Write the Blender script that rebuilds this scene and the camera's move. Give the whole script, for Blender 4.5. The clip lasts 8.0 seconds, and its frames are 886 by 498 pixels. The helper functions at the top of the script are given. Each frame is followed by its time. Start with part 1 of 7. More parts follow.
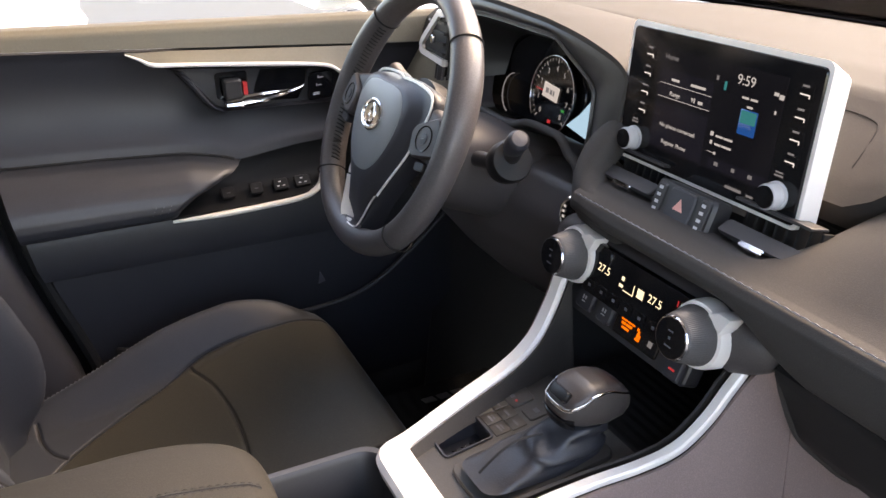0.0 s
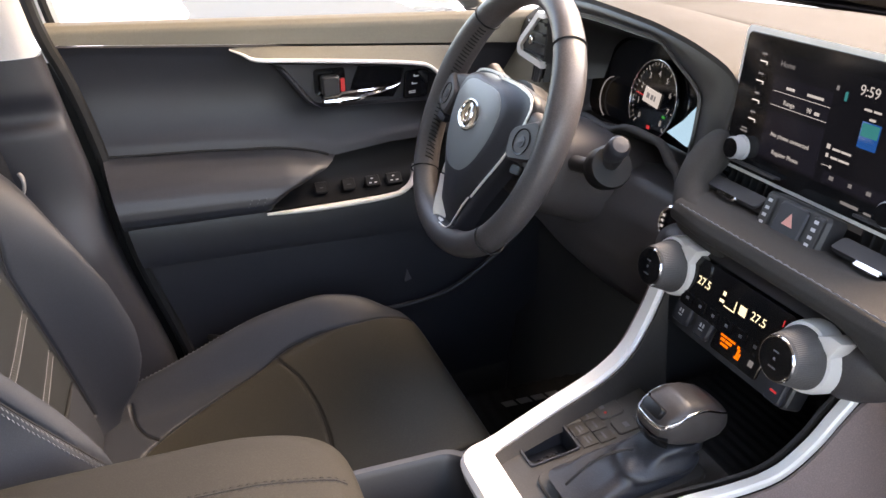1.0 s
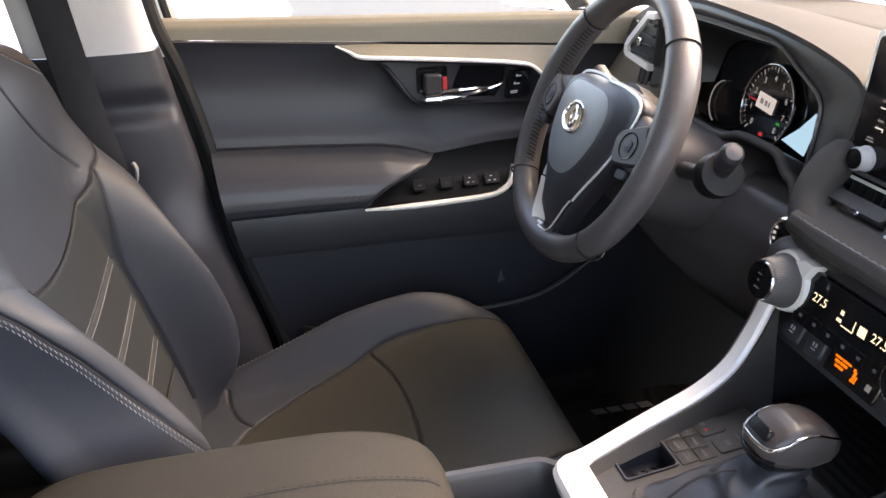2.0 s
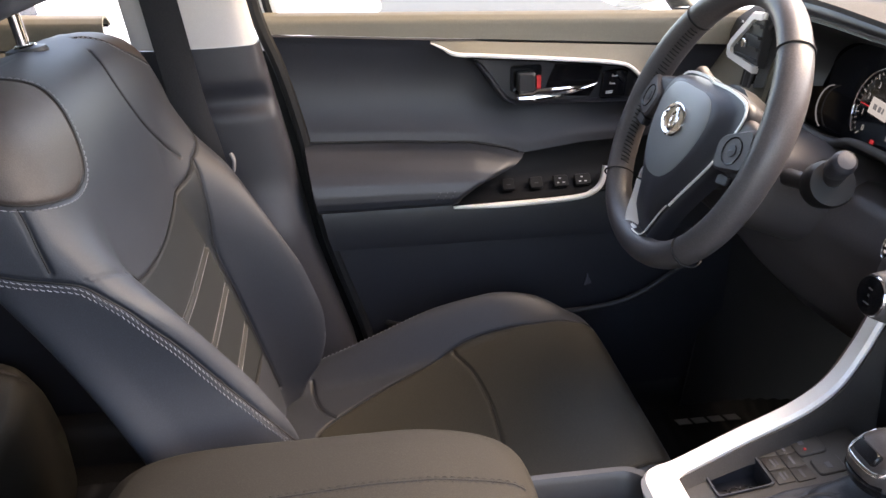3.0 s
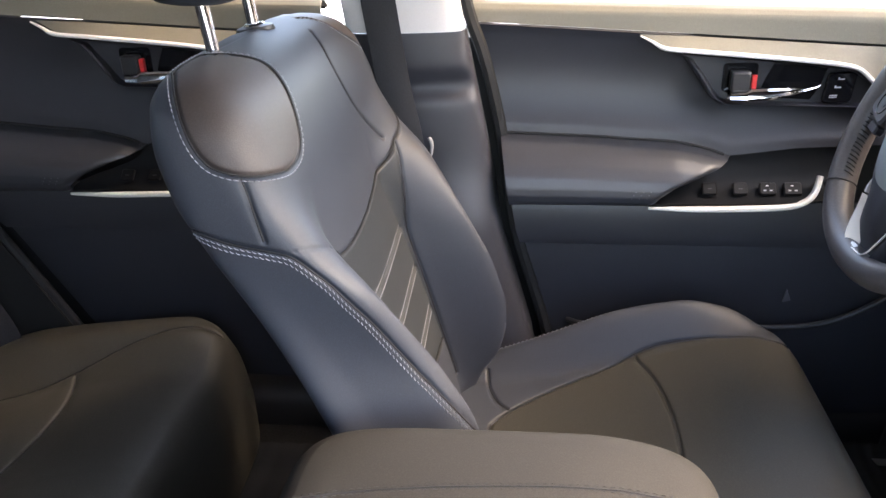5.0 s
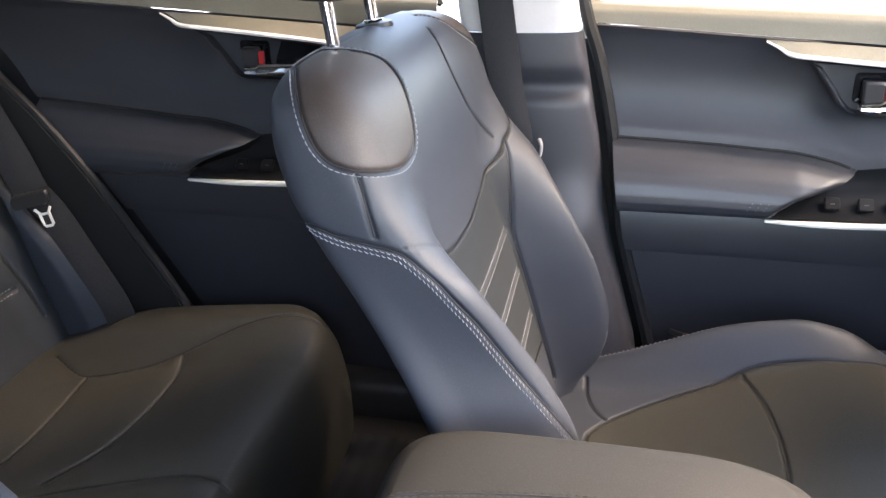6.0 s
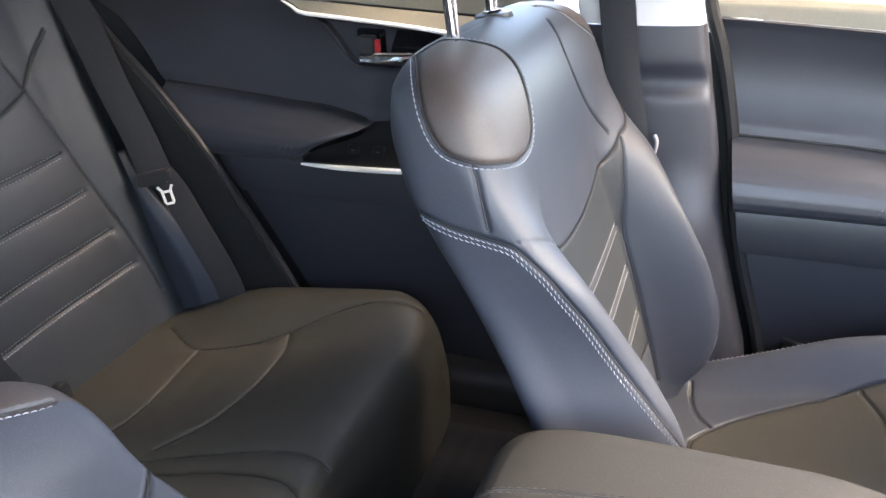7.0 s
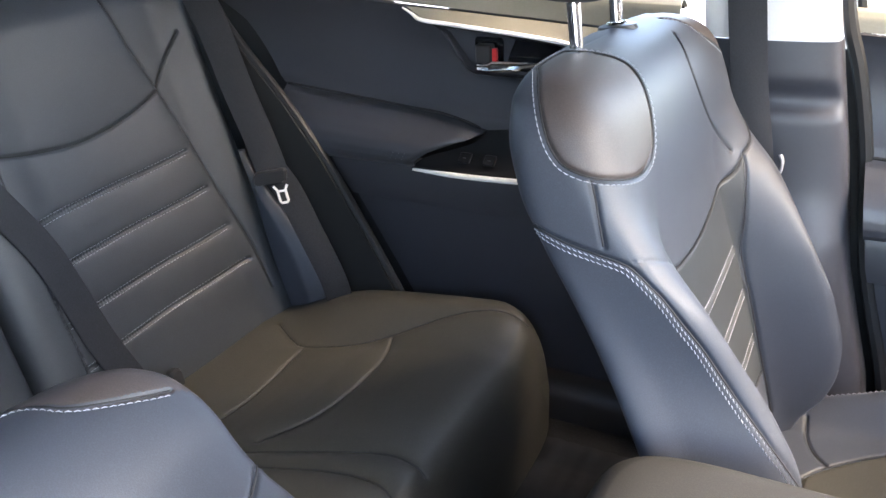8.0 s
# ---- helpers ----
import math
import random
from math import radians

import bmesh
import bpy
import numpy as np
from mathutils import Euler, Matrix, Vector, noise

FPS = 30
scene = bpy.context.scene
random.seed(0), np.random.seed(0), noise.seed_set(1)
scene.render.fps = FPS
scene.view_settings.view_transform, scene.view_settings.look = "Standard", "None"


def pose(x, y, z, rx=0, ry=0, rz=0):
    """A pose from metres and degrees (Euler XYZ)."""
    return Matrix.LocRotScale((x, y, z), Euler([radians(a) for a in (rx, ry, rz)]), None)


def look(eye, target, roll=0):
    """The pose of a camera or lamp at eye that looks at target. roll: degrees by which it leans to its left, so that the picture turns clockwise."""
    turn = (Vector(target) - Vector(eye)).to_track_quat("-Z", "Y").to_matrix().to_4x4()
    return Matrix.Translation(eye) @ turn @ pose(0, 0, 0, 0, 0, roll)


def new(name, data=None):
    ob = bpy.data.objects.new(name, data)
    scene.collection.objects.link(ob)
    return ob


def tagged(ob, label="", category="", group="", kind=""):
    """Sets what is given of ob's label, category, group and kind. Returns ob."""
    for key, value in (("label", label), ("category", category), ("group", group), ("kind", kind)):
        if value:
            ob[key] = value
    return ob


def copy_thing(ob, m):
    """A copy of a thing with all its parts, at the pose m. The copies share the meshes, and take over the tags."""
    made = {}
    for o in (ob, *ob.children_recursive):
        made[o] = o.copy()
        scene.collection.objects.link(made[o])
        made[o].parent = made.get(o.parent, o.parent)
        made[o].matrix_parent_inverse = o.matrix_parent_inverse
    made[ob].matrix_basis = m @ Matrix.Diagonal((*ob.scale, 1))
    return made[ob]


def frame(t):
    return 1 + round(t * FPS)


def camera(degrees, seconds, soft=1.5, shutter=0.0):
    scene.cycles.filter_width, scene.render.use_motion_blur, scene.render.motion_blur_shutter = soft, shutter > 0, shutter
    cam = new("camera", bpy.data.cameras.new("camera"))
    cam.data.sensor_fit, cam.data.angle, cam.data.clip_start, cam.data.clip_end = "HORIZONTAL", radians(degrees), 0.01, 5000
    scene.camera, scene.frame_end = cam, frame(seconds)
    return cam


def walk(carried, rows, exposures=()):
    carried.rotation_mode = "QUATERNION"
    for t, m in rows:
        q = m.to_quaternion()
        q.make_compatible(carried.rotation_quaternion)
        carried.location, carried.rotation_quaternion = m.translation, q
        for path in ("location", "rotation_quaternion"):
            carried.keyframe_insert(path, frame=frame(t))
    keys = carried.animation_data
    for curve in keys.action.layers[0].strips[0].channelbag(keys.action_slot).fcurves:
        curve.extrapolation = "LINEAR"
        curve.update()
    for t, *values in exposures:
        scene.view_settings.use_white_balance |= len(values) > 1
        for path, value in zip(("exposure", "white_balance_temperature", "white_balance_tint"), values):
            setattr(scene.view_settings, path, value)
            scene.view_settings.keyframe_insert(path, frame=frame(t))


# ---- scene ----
cam = camera(56.4, 8.0)
PATH = [
    (0, (-0.336, -0.55, 1.255), (0.431, 1.102, 0.428), -1.3),
    (0.5, (-0.34, -0.543, 1.254), (0.347, 1.143, 0.427), -1.1),
    (1, (-0.346, -0.536, 1.255), (0.244, 1.188, 0.431), -1.2),
    (1.5, (-0.35, -0.53, 1.255), (0.137, 1.226, 0.432), -1.4),
    (3, (-0.369, -0.515, 1.255), (-0.167, 1.296, 0.431), -1.8),
    (3.5, (-0.373, -0.513, 1.254), (-0.261, 1.305, 0.427), -1.9),
    (4, (-0.378, -0.507, 1.253), (-0.369, 1.311, 0.42), -2.0),
    (4.5, (-0.386, -0.504, 1.251), (-0.477, 1.311, 0.415), -2.0),
    (5, (-0.396, -0.499, 1.252), (-0.601, 1.308, 0.42), -2.0),
    (6.5, (-0.418, -0.492, 1.253), (-0.956, 1.244, 0.418), -2.0),
    (7, (-0.426, -0.492, 1.254), (-1.075, 1.201, 0.41), -2.3),
    (7.5, (-0.434, -0.487, 1.254), (-1.192, 1.16, 0.411), -2.5),
    (8, (-0.439, -0.489, 1.255), (-1.311, 1.113, 0.436), -2.4),
]
walk(cam, [(t, look(eye, target, roll)) for t, eye, target, roll in PATH], [(0.0, 3.48, 8000, 18), (1.5, 3.66, 7900, 18), (3.0, 3.50, 7700, 18), (3.5, 3.90, 7650, 17), (5.0, 4.14, 7400, 16), (6.5, 4.57, 7050, 14), (8.0, 4.87, 6900, 12)])


# ---------- world, sun, sky ----------
world = bpy.data.worlds.new("sky")
scene.world = world
world.use_nodes = True
wn, wl = world.node_tree.nodes, world.node_tree.links
sky = wn.new("ShaderNodeTexSky")
sky.sky_type = "NISHITA"
sky.sun_disc = False
sky.sun_elevation = radians(48)
sky.sun_rotation = radians(80)
sky.air_density, sky.dust_density, sky.ozone_density = 1.0, 2.2, 1.0
wl.new(sky.outputs[0], wn["Background"].inputs[0])
wn["Background"].inputs[1].default_value = 0.15

sun = new("sun", bpy.data.lights.new("sun", "SUN"))
sun.data.energy, sun.data.angle, sun.data.color = 0.75, radians(40), (1.0, 0.80, 0.58)
sun.matrix_world = look((0, 0, 10), (-4.6, -0.8, 4.6))


# ---------- materials ----------
def material(name, colour, rough=0.5, metal=0.0, spec=0.5, coat=0.0, vary=0.12, vary_scale=9.0, grain=0.0, grain_scale=400.0,
             bump=0.1, wear=0.1, sheen=0.0, kind="noise"):
    """A surface with broad tonal drift, fine grain in colour and relief, and uneven gloss."""
    m = bpy.data.materials.new(name)
    m.use_nodes = True
    n, l = m.node_tree.nodes, m.node_tree.links
    b = n["Principled BSDF"]
    tc = n.new("ShaderNodeTexCoord")
    big = n.new("ShaderNodeTexNoise")
    big.inputs["Scale"].default_value, big.inputs["Detail"].default_value = vary_scale, 4
    l.new(tc.outputs["Object"], big.inputs["Vector"])
    if kind == "noise":
        fine = n.new("ShaderNodeTexNoise")
        fine.inputs["Detail"].default_value = 3
        fine_out = fine.outputs["Fac"]
    else:
        fine = n.new("ShaderNodeTexVoronoi")
        fine_out = fine.outputs["Distance"]
    fine.inputs["Scale"].default_value = grain_scale
    l.new(tc.outputs["Object"], fine.inputs["Vector"])
    ramp = n.new("ShaderNodeMapRange")
    ramp.inputs["To Min"].default_value, ramp.inputs["To Max"].default_value = 1 - vary, 1 + vary
    l.new(big.outputs["Fac"], ramp.inputs["Value"])
    gr = n.new("ShaderNodeMapRange")
    gr.inputs["To Min"].default_value, gr.inputs["To Max"].default_value = 1 - grain, 1 + grain
    l.new(fine_out, gr.inputs["Value"])
    mul = n.new("ShaderNodeMath")
    mul.operation = "MULTIPLY"
    l.new(ramp.outputs[0], mul.inputs[0])
    l.new(gr.outputs[0], mul.inputs[1])
    mix = n.new("ShaderNodeVectorMath")
    mix.operation = "SCALE"
    mix.inputs[0].default_value = colour
    l.new(mul.outputs[0], mix.inputs["Scale"])
    l.new(mix.outputs[0], b.inputs["Base Color"])
    rr = n.new("ShaderNodeMapRange")
    rr.inputs["To Min"].default_value, rr.inputs["To Max"].default_value = max(0.02, rough - wear * 0.5), min(1, rough + wear * 0.5)
    l.new(big.outputs["Fac"], rr.inputs["Value"])
    l.new(rr.outputs[0], b.inputs["Roughness"])
    b.inputs["Metallic"].default_value = metal
    b.inputs["Specular IOR Level"].default_value = spec
    b.inputs["Coat Weight"].default_value = coat
    b.inputs["Sheen Weight"].default_value = sheen
    if bump:
        bp = n.new("ShaderNodeBump")
        bp.inputs["Strength"].default_value, bp.inputs["Distance"].default_value = bump, 0.0004
        l.new(fine_out, bp.inputs["Height"])
        l.new(bp.outputs[0], b.inputs["Normal"])
    return m


def glowing(name, colour, strength):
    m = bpy.data.materials.new(name)
    m.use_nodes = True
    b = m.node_tree.nodes["Principled BSDF"]
    b.inputs["Base Color"].default_value = (0.004, 0.004, 0.004, 1)
    b.inputs["Roughness"].default_value = 0.12
    b.inputs["Specular IOR Level"].default_value = 0.3
    b.inputs["Emission Color"].default_value = (*colour, 1)
    b.inputs["Emission Strength"].default_value = strength
    return m


def clear_glass(name, tint=(0.93, 0.95, 0.94)):
    m = bpy.data.materials.new(name)
    m.use_nodes = True
    n, l = m.node_tree.nodes, m.node_tree.links
    out = n["Material Output"]
    n.remove(n["Principled BSDF"])
    tr, gl, mx, fr = n.new("ShaderNodeBsdfTransparent"), n.new("ShaderNodeBsdfGlossy"), n.new("ShaderNodeMixShader"), n.new("ShaderNodeFresnel")
    tr.inputs[0].default_value = (*tint, 1)
    gl.inputs["Roughness"].default_value = 0.0
    fr.inputs[0].default_value = 1.45
    l.new(fr.outputs[0], mx.inputs[0])
    l.new(tr.outputs[0], mx.inputs[1])
    l.new(gl.outputs[0], mx.inputs[2])
    l.new(mx.outputs[0], out.inputs[0])
    return m


LEATHER = material("black leather", (0.027, 0.031, 0.040), 0.53, spec=0.42, vary=0.14, vary_scale=7, grain=0.2, grain_scale=900, bump=0.16, wear=0.16, kind="voronoi")
RIB_LEATHER = material("ribbed black leather", (0.019, 0.022, 0.025), 0.58, spec=0.34, vary=0.14, vary_scale=7, grain=0.2, grain_scale=900, bump=0.16, wear=0.16, kind="voronoi")
LEATHER_INSERT = material("brown-black insert leather", (0.030, 0.0285, 0.023), 0.60, spec=0.36, vary=0.16, vary_scale=6, grain=0.3, grain_scale=800, bump=0.2, wear=0.14, kind="voronoi")
WHEEL_LEATHER = material("wheel leather", (0.074, 0.067, 0.067), 0.37, vary=0.15, vary_scale=14, grain=0.2, grain_scale=600, bump=0.2, wear=0.2, kind="voronoi")
SOFT = material("soft black plastic", (0.028, 0.0285, 0.0345), 0.43, vary=0.12, vary_scale=6, grain=0.2, grain_scale=1100, bump=0.2, wear=0.12, kind="voronoi")
DASH = material("charcoal dash skin", (0.043, 0.039, 0.036), 0.72, spec=0.28, vary=0.12, vary_scale=5, grain=0.2, grain_scale=1000, bump=0.22, wear=0.12, kind="voronoi")
# Dark sill skin painted paler and warmer, as window light falls on it.
BELT = material("door sill skin, window light in its tone", (0.178, 0.164, 0.126), 0.55, vary=0.10, vary_scale=5, grain=0.2, grain_scale=1000, bump=0.2, kind="voronoi")
HARD = material("hard black plastic", (0.026, 0.025, 0.026), 0.42, vary=0.15, vary_scale=8, grain=0.15, grain_scale=500, bump=0.15, wear=0.16)
GLOSS = material("gloss black", (0.007, 0.007, 0.008), 0.10, spec=0.35, vary=0.1, bump=0, wear=0.05)
SATIN = material("satin silver", (0.85, 0.82, 0.775), 0.34, metal=0.10, vary=0.04, vary_scale=16, grain=0.04, grain_scale=900, bump=0.03, wear=0.1)
CHROME = material("chrome", (0.78, 0.78, 0.79), 0.10, metal=1.0, vary=0.03, bump=0, wear=0.06)
HEADLINER = material("headliner cloth", (0.56, 0.53, 0.48), 0.9, vary=0.06, grain=0.15, grain_scale=900, bump=0.3)
PILLAR = material("pale grey pillar trim", (0.60, 0.58, 0.57), 0.6, vary=0.04, grain=0.08, grain_scale=600, bump=0.15)
WEBBING = material("black belt webbing", (0.015, 0.016, 0.019), 0.75, spec=0.22, vary=0.1, grain=0.5, grain_scale=420, bump=0.5)
CARPET = material("black carpet", (0.022, 0.021, 0.021), 0.95, vary=0.3, vary_scale=14, grain=0.6, grain_scale=260, bump=0.9, spec=0.1)
RUBBER = material("black rubber", (0.016, 0.016, 0.016), 0.6, spec=0.25, vary=0.15, bump=0.1)
PAINT = material("white car paint", (0.80, 0.80, 0.79), 0.25, vary=0.02, bump=0, coat=0.6)
THREAD = material("pale grey thread", (0.24, 0.245, 0.27), 0.7, vary=0.08, grain=0.2, grain_scale=900, bump=0.2)
SEAM = material("seam and shaded mat black", (0.008, 0.008, 0.009), 0.8, bump=0)
PALE_PLASTIC = material("pale grey plastic", (0.45, 0.45, 0.46), 0.4, bump=0.05)
GUIDE = material("grey plastic", (0.20, 0.20, 0.21), 0.4, bump=0.05)
PRINT = material("pale print", (0.55, 0.55, 0.55), 0.6, bump=0)
RED_PLASTIC = material("red plastic", (0.55, 0.03, 0.03), 0.4, bump=0)
ASPHALT = material("wet asphalt", (0.052, 0.053, 0.050), 0.75, vary=0.45, vary_scale=0.5, grain=0.35, grain_scale=30, bump=0.5, wear=0.5)
SNOW = material("trodden snow", (0.78, 0.79, 0.80), 0.85, vary=0.05, vary_scale=1.5, grain=0.06, grain_scale=20, bump=0.5)
LCD = glowing("lcd dark", (0.022, 0.022, 0.036), 0.016)
FAINT = material("faint grey print", (0.11, 0.11, 0.12), 0.6, bump=0)
CAP_GLOSS = material("dark satin cap", (0.012, 0.012, 0.013), 0.45, spec=0.12, bump=0)
# Console plastic lightened and warmed, standing in for light from the right.
FLANK = material("console side, side light in its tone", (0.210, 0.155, 0.145), 0.5, vary=0.10, vary_scale=5, grain=0.2, grain_scale=900, bump=0.2, kind="voronoi")
KEY_LIGHT = glowing("white key light", (0.9, 0.9, 0.92), 0.09)
LCD_TEXT = glowing("lcd text", (0.75, 0.76, 0.80), 0.058)
LCD_DIM = glowing("lcd dim", (0.35, 0.36, 0.40), 0.045)
LCD_PANEL = glowing("lcd panel", (0.034, 0.034, 0.060), 0.020)
LCD_BLUE = glowing("lcd blue", (0.008, 0.11, 0.46), 0.060)
LCD_TEAL = glowing("lcd teal", (0.03, 0.30, 0.34), 0.060)
DIGIT = glowing("warm white digits", (1.0, 0.92, 0.66), 0.12)
AMBER = glowing("amber lamp", (1.0, 0.19, 0.008), 0.115)
RED_LED = glowing("red lamp", (1.0, 0.07, 0.09), 0.042)
DIAL_WHITE = glowing("dial white", (0.75, 0.76, 0.80), 0.036)
GREEN_LED = glowing("green lamp", (0.05, 0.8, 0.15), 0.028)
ICE_GLOW = glowing("pale blue display", (0.28, 0.48, 0.66), 0.121)
WINDOW = clear_glass("window glass")
PRIVACY = clear_glass("privacy glass", (0.32, 0.33, 0.34))
LOWER_DASH = material("purple-grey dash plastic", (0.060, 0.053, 0.053), 0.48, vary=0.12, vary_scale=6, grain=0.2, grain_scale=1000, bump=0.2, kind="voronoi")
KNURL = material("knurled grey plastic", (0.075, 0.070, 0.068), 0.45, vary=0.1, bump=0.3, grain=0.2, grain_scale=700)
CAP_LEATHER = material("brown-black cap leather", (0.042, 0.033, 0.030), 0.52, spec=0.42, vary=0.14, vary_scale=6, grain=0.25, grain_scale=800, bump=0.18, wear=0.14, kind="voronoi")
ARM_LEATHER = material("smooth black armrest skin", (0.027, 0.029, 0.036), 0.40, vary=0.12, vary_scale=7, grain=0.2, grain_scale=900, bump=0.12, wear=0.12, kind="voronoi")
KNOB_LEATHER = material("dark brown knob leather", (0.042, 0.036, 0.034), 0.38, vary=0.12, vary_scale=20, grain=0.2, grain_scale=700, bump=0.12, kind="voronoi")
DECK = material("brown-grey satin plastic", (0.046, 0.041, 0.036), 0.45, vary=0.12, vary_scale=12, grain=0.2, grain_scale=900, bump=0.15, kind="voronoi")
GAITER = material("black gaiter leather", (0.020, 0.021, 0.026), 0.42, vary=0.2, vary_scale=20, grain=0.25, grain_scale=700, bump=0.25, wear=0.2, kind="voronoi")
SEAL = material("smooth black seal rubber", (0.012, 0.012, 0.013), 0.48, spec=0.3, vary=0.15, bump=0.05)
LID_LEATHER = material("taupe-black lid leather", (0.023, 0.0215, 0.019), 0.70, spec=0.22, vary=0.16, vary_scale=6, grain=0.3, grain_scale=800, bump=0.2, wear=0.14, kind="voronoi")
# Front seats' leather darkened, with the rear's shade put into its colour.
REAR_LEATHER = material("rear leather, shade in its tone", (0.0195, 0.0235, 0.028), 0.50, spec=0.44, vary=0.18, vary_scale=6, grain=0.25, grain_scale=850, bump=0.18, wear=0.16, kind="voronoi")
# LEATHER_INSERT lightened, in place of warm light missing on the bench.
BENCH = material("olive-black bench leather, lit tone", (0.044, 0.041, 0.032), 0.54, spec=0.44, vary=0.16, vary_scale=6, grain=0.3, grain_scale=800, bump=0.2, wear=0.14, kind="voronoi")


# ---------- mesh tools ----------
def part(name, bm, mat, parent=None, label="", sharp=38):
    bmesh.ops.remove_doubles(bm, verts=bm.verts, dist=1e-6)
    bmesh.ops.recalc_face_normals(bm, faces=bm.faces)
    lim = radians(sharp)
    for f in bm.faces:
        f.smooth = True
    for e in bm.edges:
        if len(e.link_faces) == 2 and e.calc_face_angle(0) > lim:
            e.smooth = False
    me = bpy.data.meshes.new(name)
    bm.to_mesh(me)
    bm.free()
    me.materials.append(mat)
    ob = new(name, me)
    if parent is not None:
        ob.parent = parent
    if label:
        ob["label"] = label
    return ob


def thing(name, label, category, at=(0, 0, 0), group="", kind=""):
    ob = new(name)
    ob.empty_display_size = 0.05
    ob.matrix_basis = Matrix.Translation(at)
    return tagged(ob, label, category, group, kind)


def lerp_table(table, v):
    """Piecewise linear table of (key, value), keys ascending."""
    return float(np.interp(v, [a for a, _ in table], [b for _, b in table]))


def smooth_path(pts, n=8):
    """Catmull-Rom through the points."""
    p = [Vector(q) for q in pts]
    out = []
    for i in range(len(p) - 1):
        a, b, c, d = p[max(i - 1, 0)], p[i], p[i + 1], p[min(i + 2, len(p) - 1)]
        for k in range(n):
            t = k / n
            out.append(0.5 * ((2 * b) + (c - a) * t + (2 * a - 5 * b + 4 * c - d) * t * t + (3 * b - a - 3 * c + d) * t ** 3))
    out.append(p[-1])
    return out


def loft(rings, cap=True, closed=True, bm=None):
    bm = bm or bmesh.new()
    vs = [[bm.verts.new(p) for p in r] for r in rings]
    m = len(vs[0])
    for a, b in zip(vs, vs[1:]):
        for i in range(m if closed else m - 1):
            j = (i + 1) % m
            bm.faces.new((a[i], a[j], b[j], b[i]))
    if cap and closed:
        bm.faces.new(vs[0])
        bm.faces.new(list(reversed(vs[-1])))
    return bm


def sweep(path, profile, up=(0, 0, 1), cap=True, closed_path=False, bm=None, scale=None):
    """A closed profile of (side, up) points along a path."""
    path = [Vector(p) for p in path]
    rings = []
    n = len(path)
    for i, p in enumerate(path):
        if closed_path:
            t = path[(i + 1) % n] - path[i - 1]
        else:
            t = path[min(i + 1, n - 1)] - path[max(i - 1, 0)]
        t.normalize()
        u0 = Vector(up(i) if callable(up) else up)
        side = t.cross(u0).normalized()
        u = side.cross(t).normalized()
        k = scale[i] if scale else 1
        rings.append([p + side * a * k + u * b * k for a, b in profile])
    if closed_path:
        rings.append(rings[0])
        return loft(rings, cap=False, bm=bm)
    return loft(rings, cap=cap, bm=bm)


def disc(n, r, ry=None):
    ry = r if ry is None else ry
    return [(r * math.cos(2 * math.pi * i / n), ry * math.sin(2 * math.pi * i / n)) for i in range(n)]


def tube(path, r, n=8, up=(0, 0, 1), bm=None, closed_path=False):
    return sweep(path, disc(n, r), up, bm=bm, closed_path=closed_path)


def rounded(w, h, r, n=4):
    """Rounded rectangle outline, w by h, centred."""
    out = []
    for cx, cy, a0 in ((w / 2 - r, h / 2 - r, 0), (-w / 2 + r, h / 2 - r, 90), (-w / 2 + r, -h / 2 + r, 180), (w / 2 - r, -h / 2 + r, 270)):
        for k in range(n + 1):
            a = radians(a0 + 90 * k / n)
            out.append((cx + r * math.cos(a), cy + r * math.sin(a)))
    return out


def slab(outline, m, lo, hi, bevel=0.0015, bm=None):
    """A plate with the outline in m's xy plane from lo to hi along its z, edges eased."""
    c = Vector((sum(p[0] for p in outline) / len(outline), sum(p[1] for p in outline) / len(outline)))
    span = max(max(abs(p[0] - c.x), abs(p[1] - c.y)) for p in outline)
    k = max(0.3, 1 - bevel / max(span, 1e-4))
    rows = []
    for s, z in ((k, lo), (1, lo + bevel), (1, hi - bevel), (k, hi)):
        rows.append([m @ Vector((c.x + (p[0] - c.x) * s, c.y + (p[1] - c.y) * s, z)) for p in outline])
    return loft(rows, bm=bm)


def brick(x0, x1, y0, y1, z0, z1, bevel=0.003, m=None, bm=None, r=None):
    """A box with eased edges."""
    w, h = x1 - x0, y1 - y0
    r = min(w, h) * 0.2 if r is None else r
    mm = (m or Matrix()) @ Matrix.Translation(((x0 + x1) / 2, (y0 + y1) / 2, 0))
    return slab(rounded(w, h, min(r, w * 0.49, h * 0.49)), mm, z0, z1, bevel, bm)


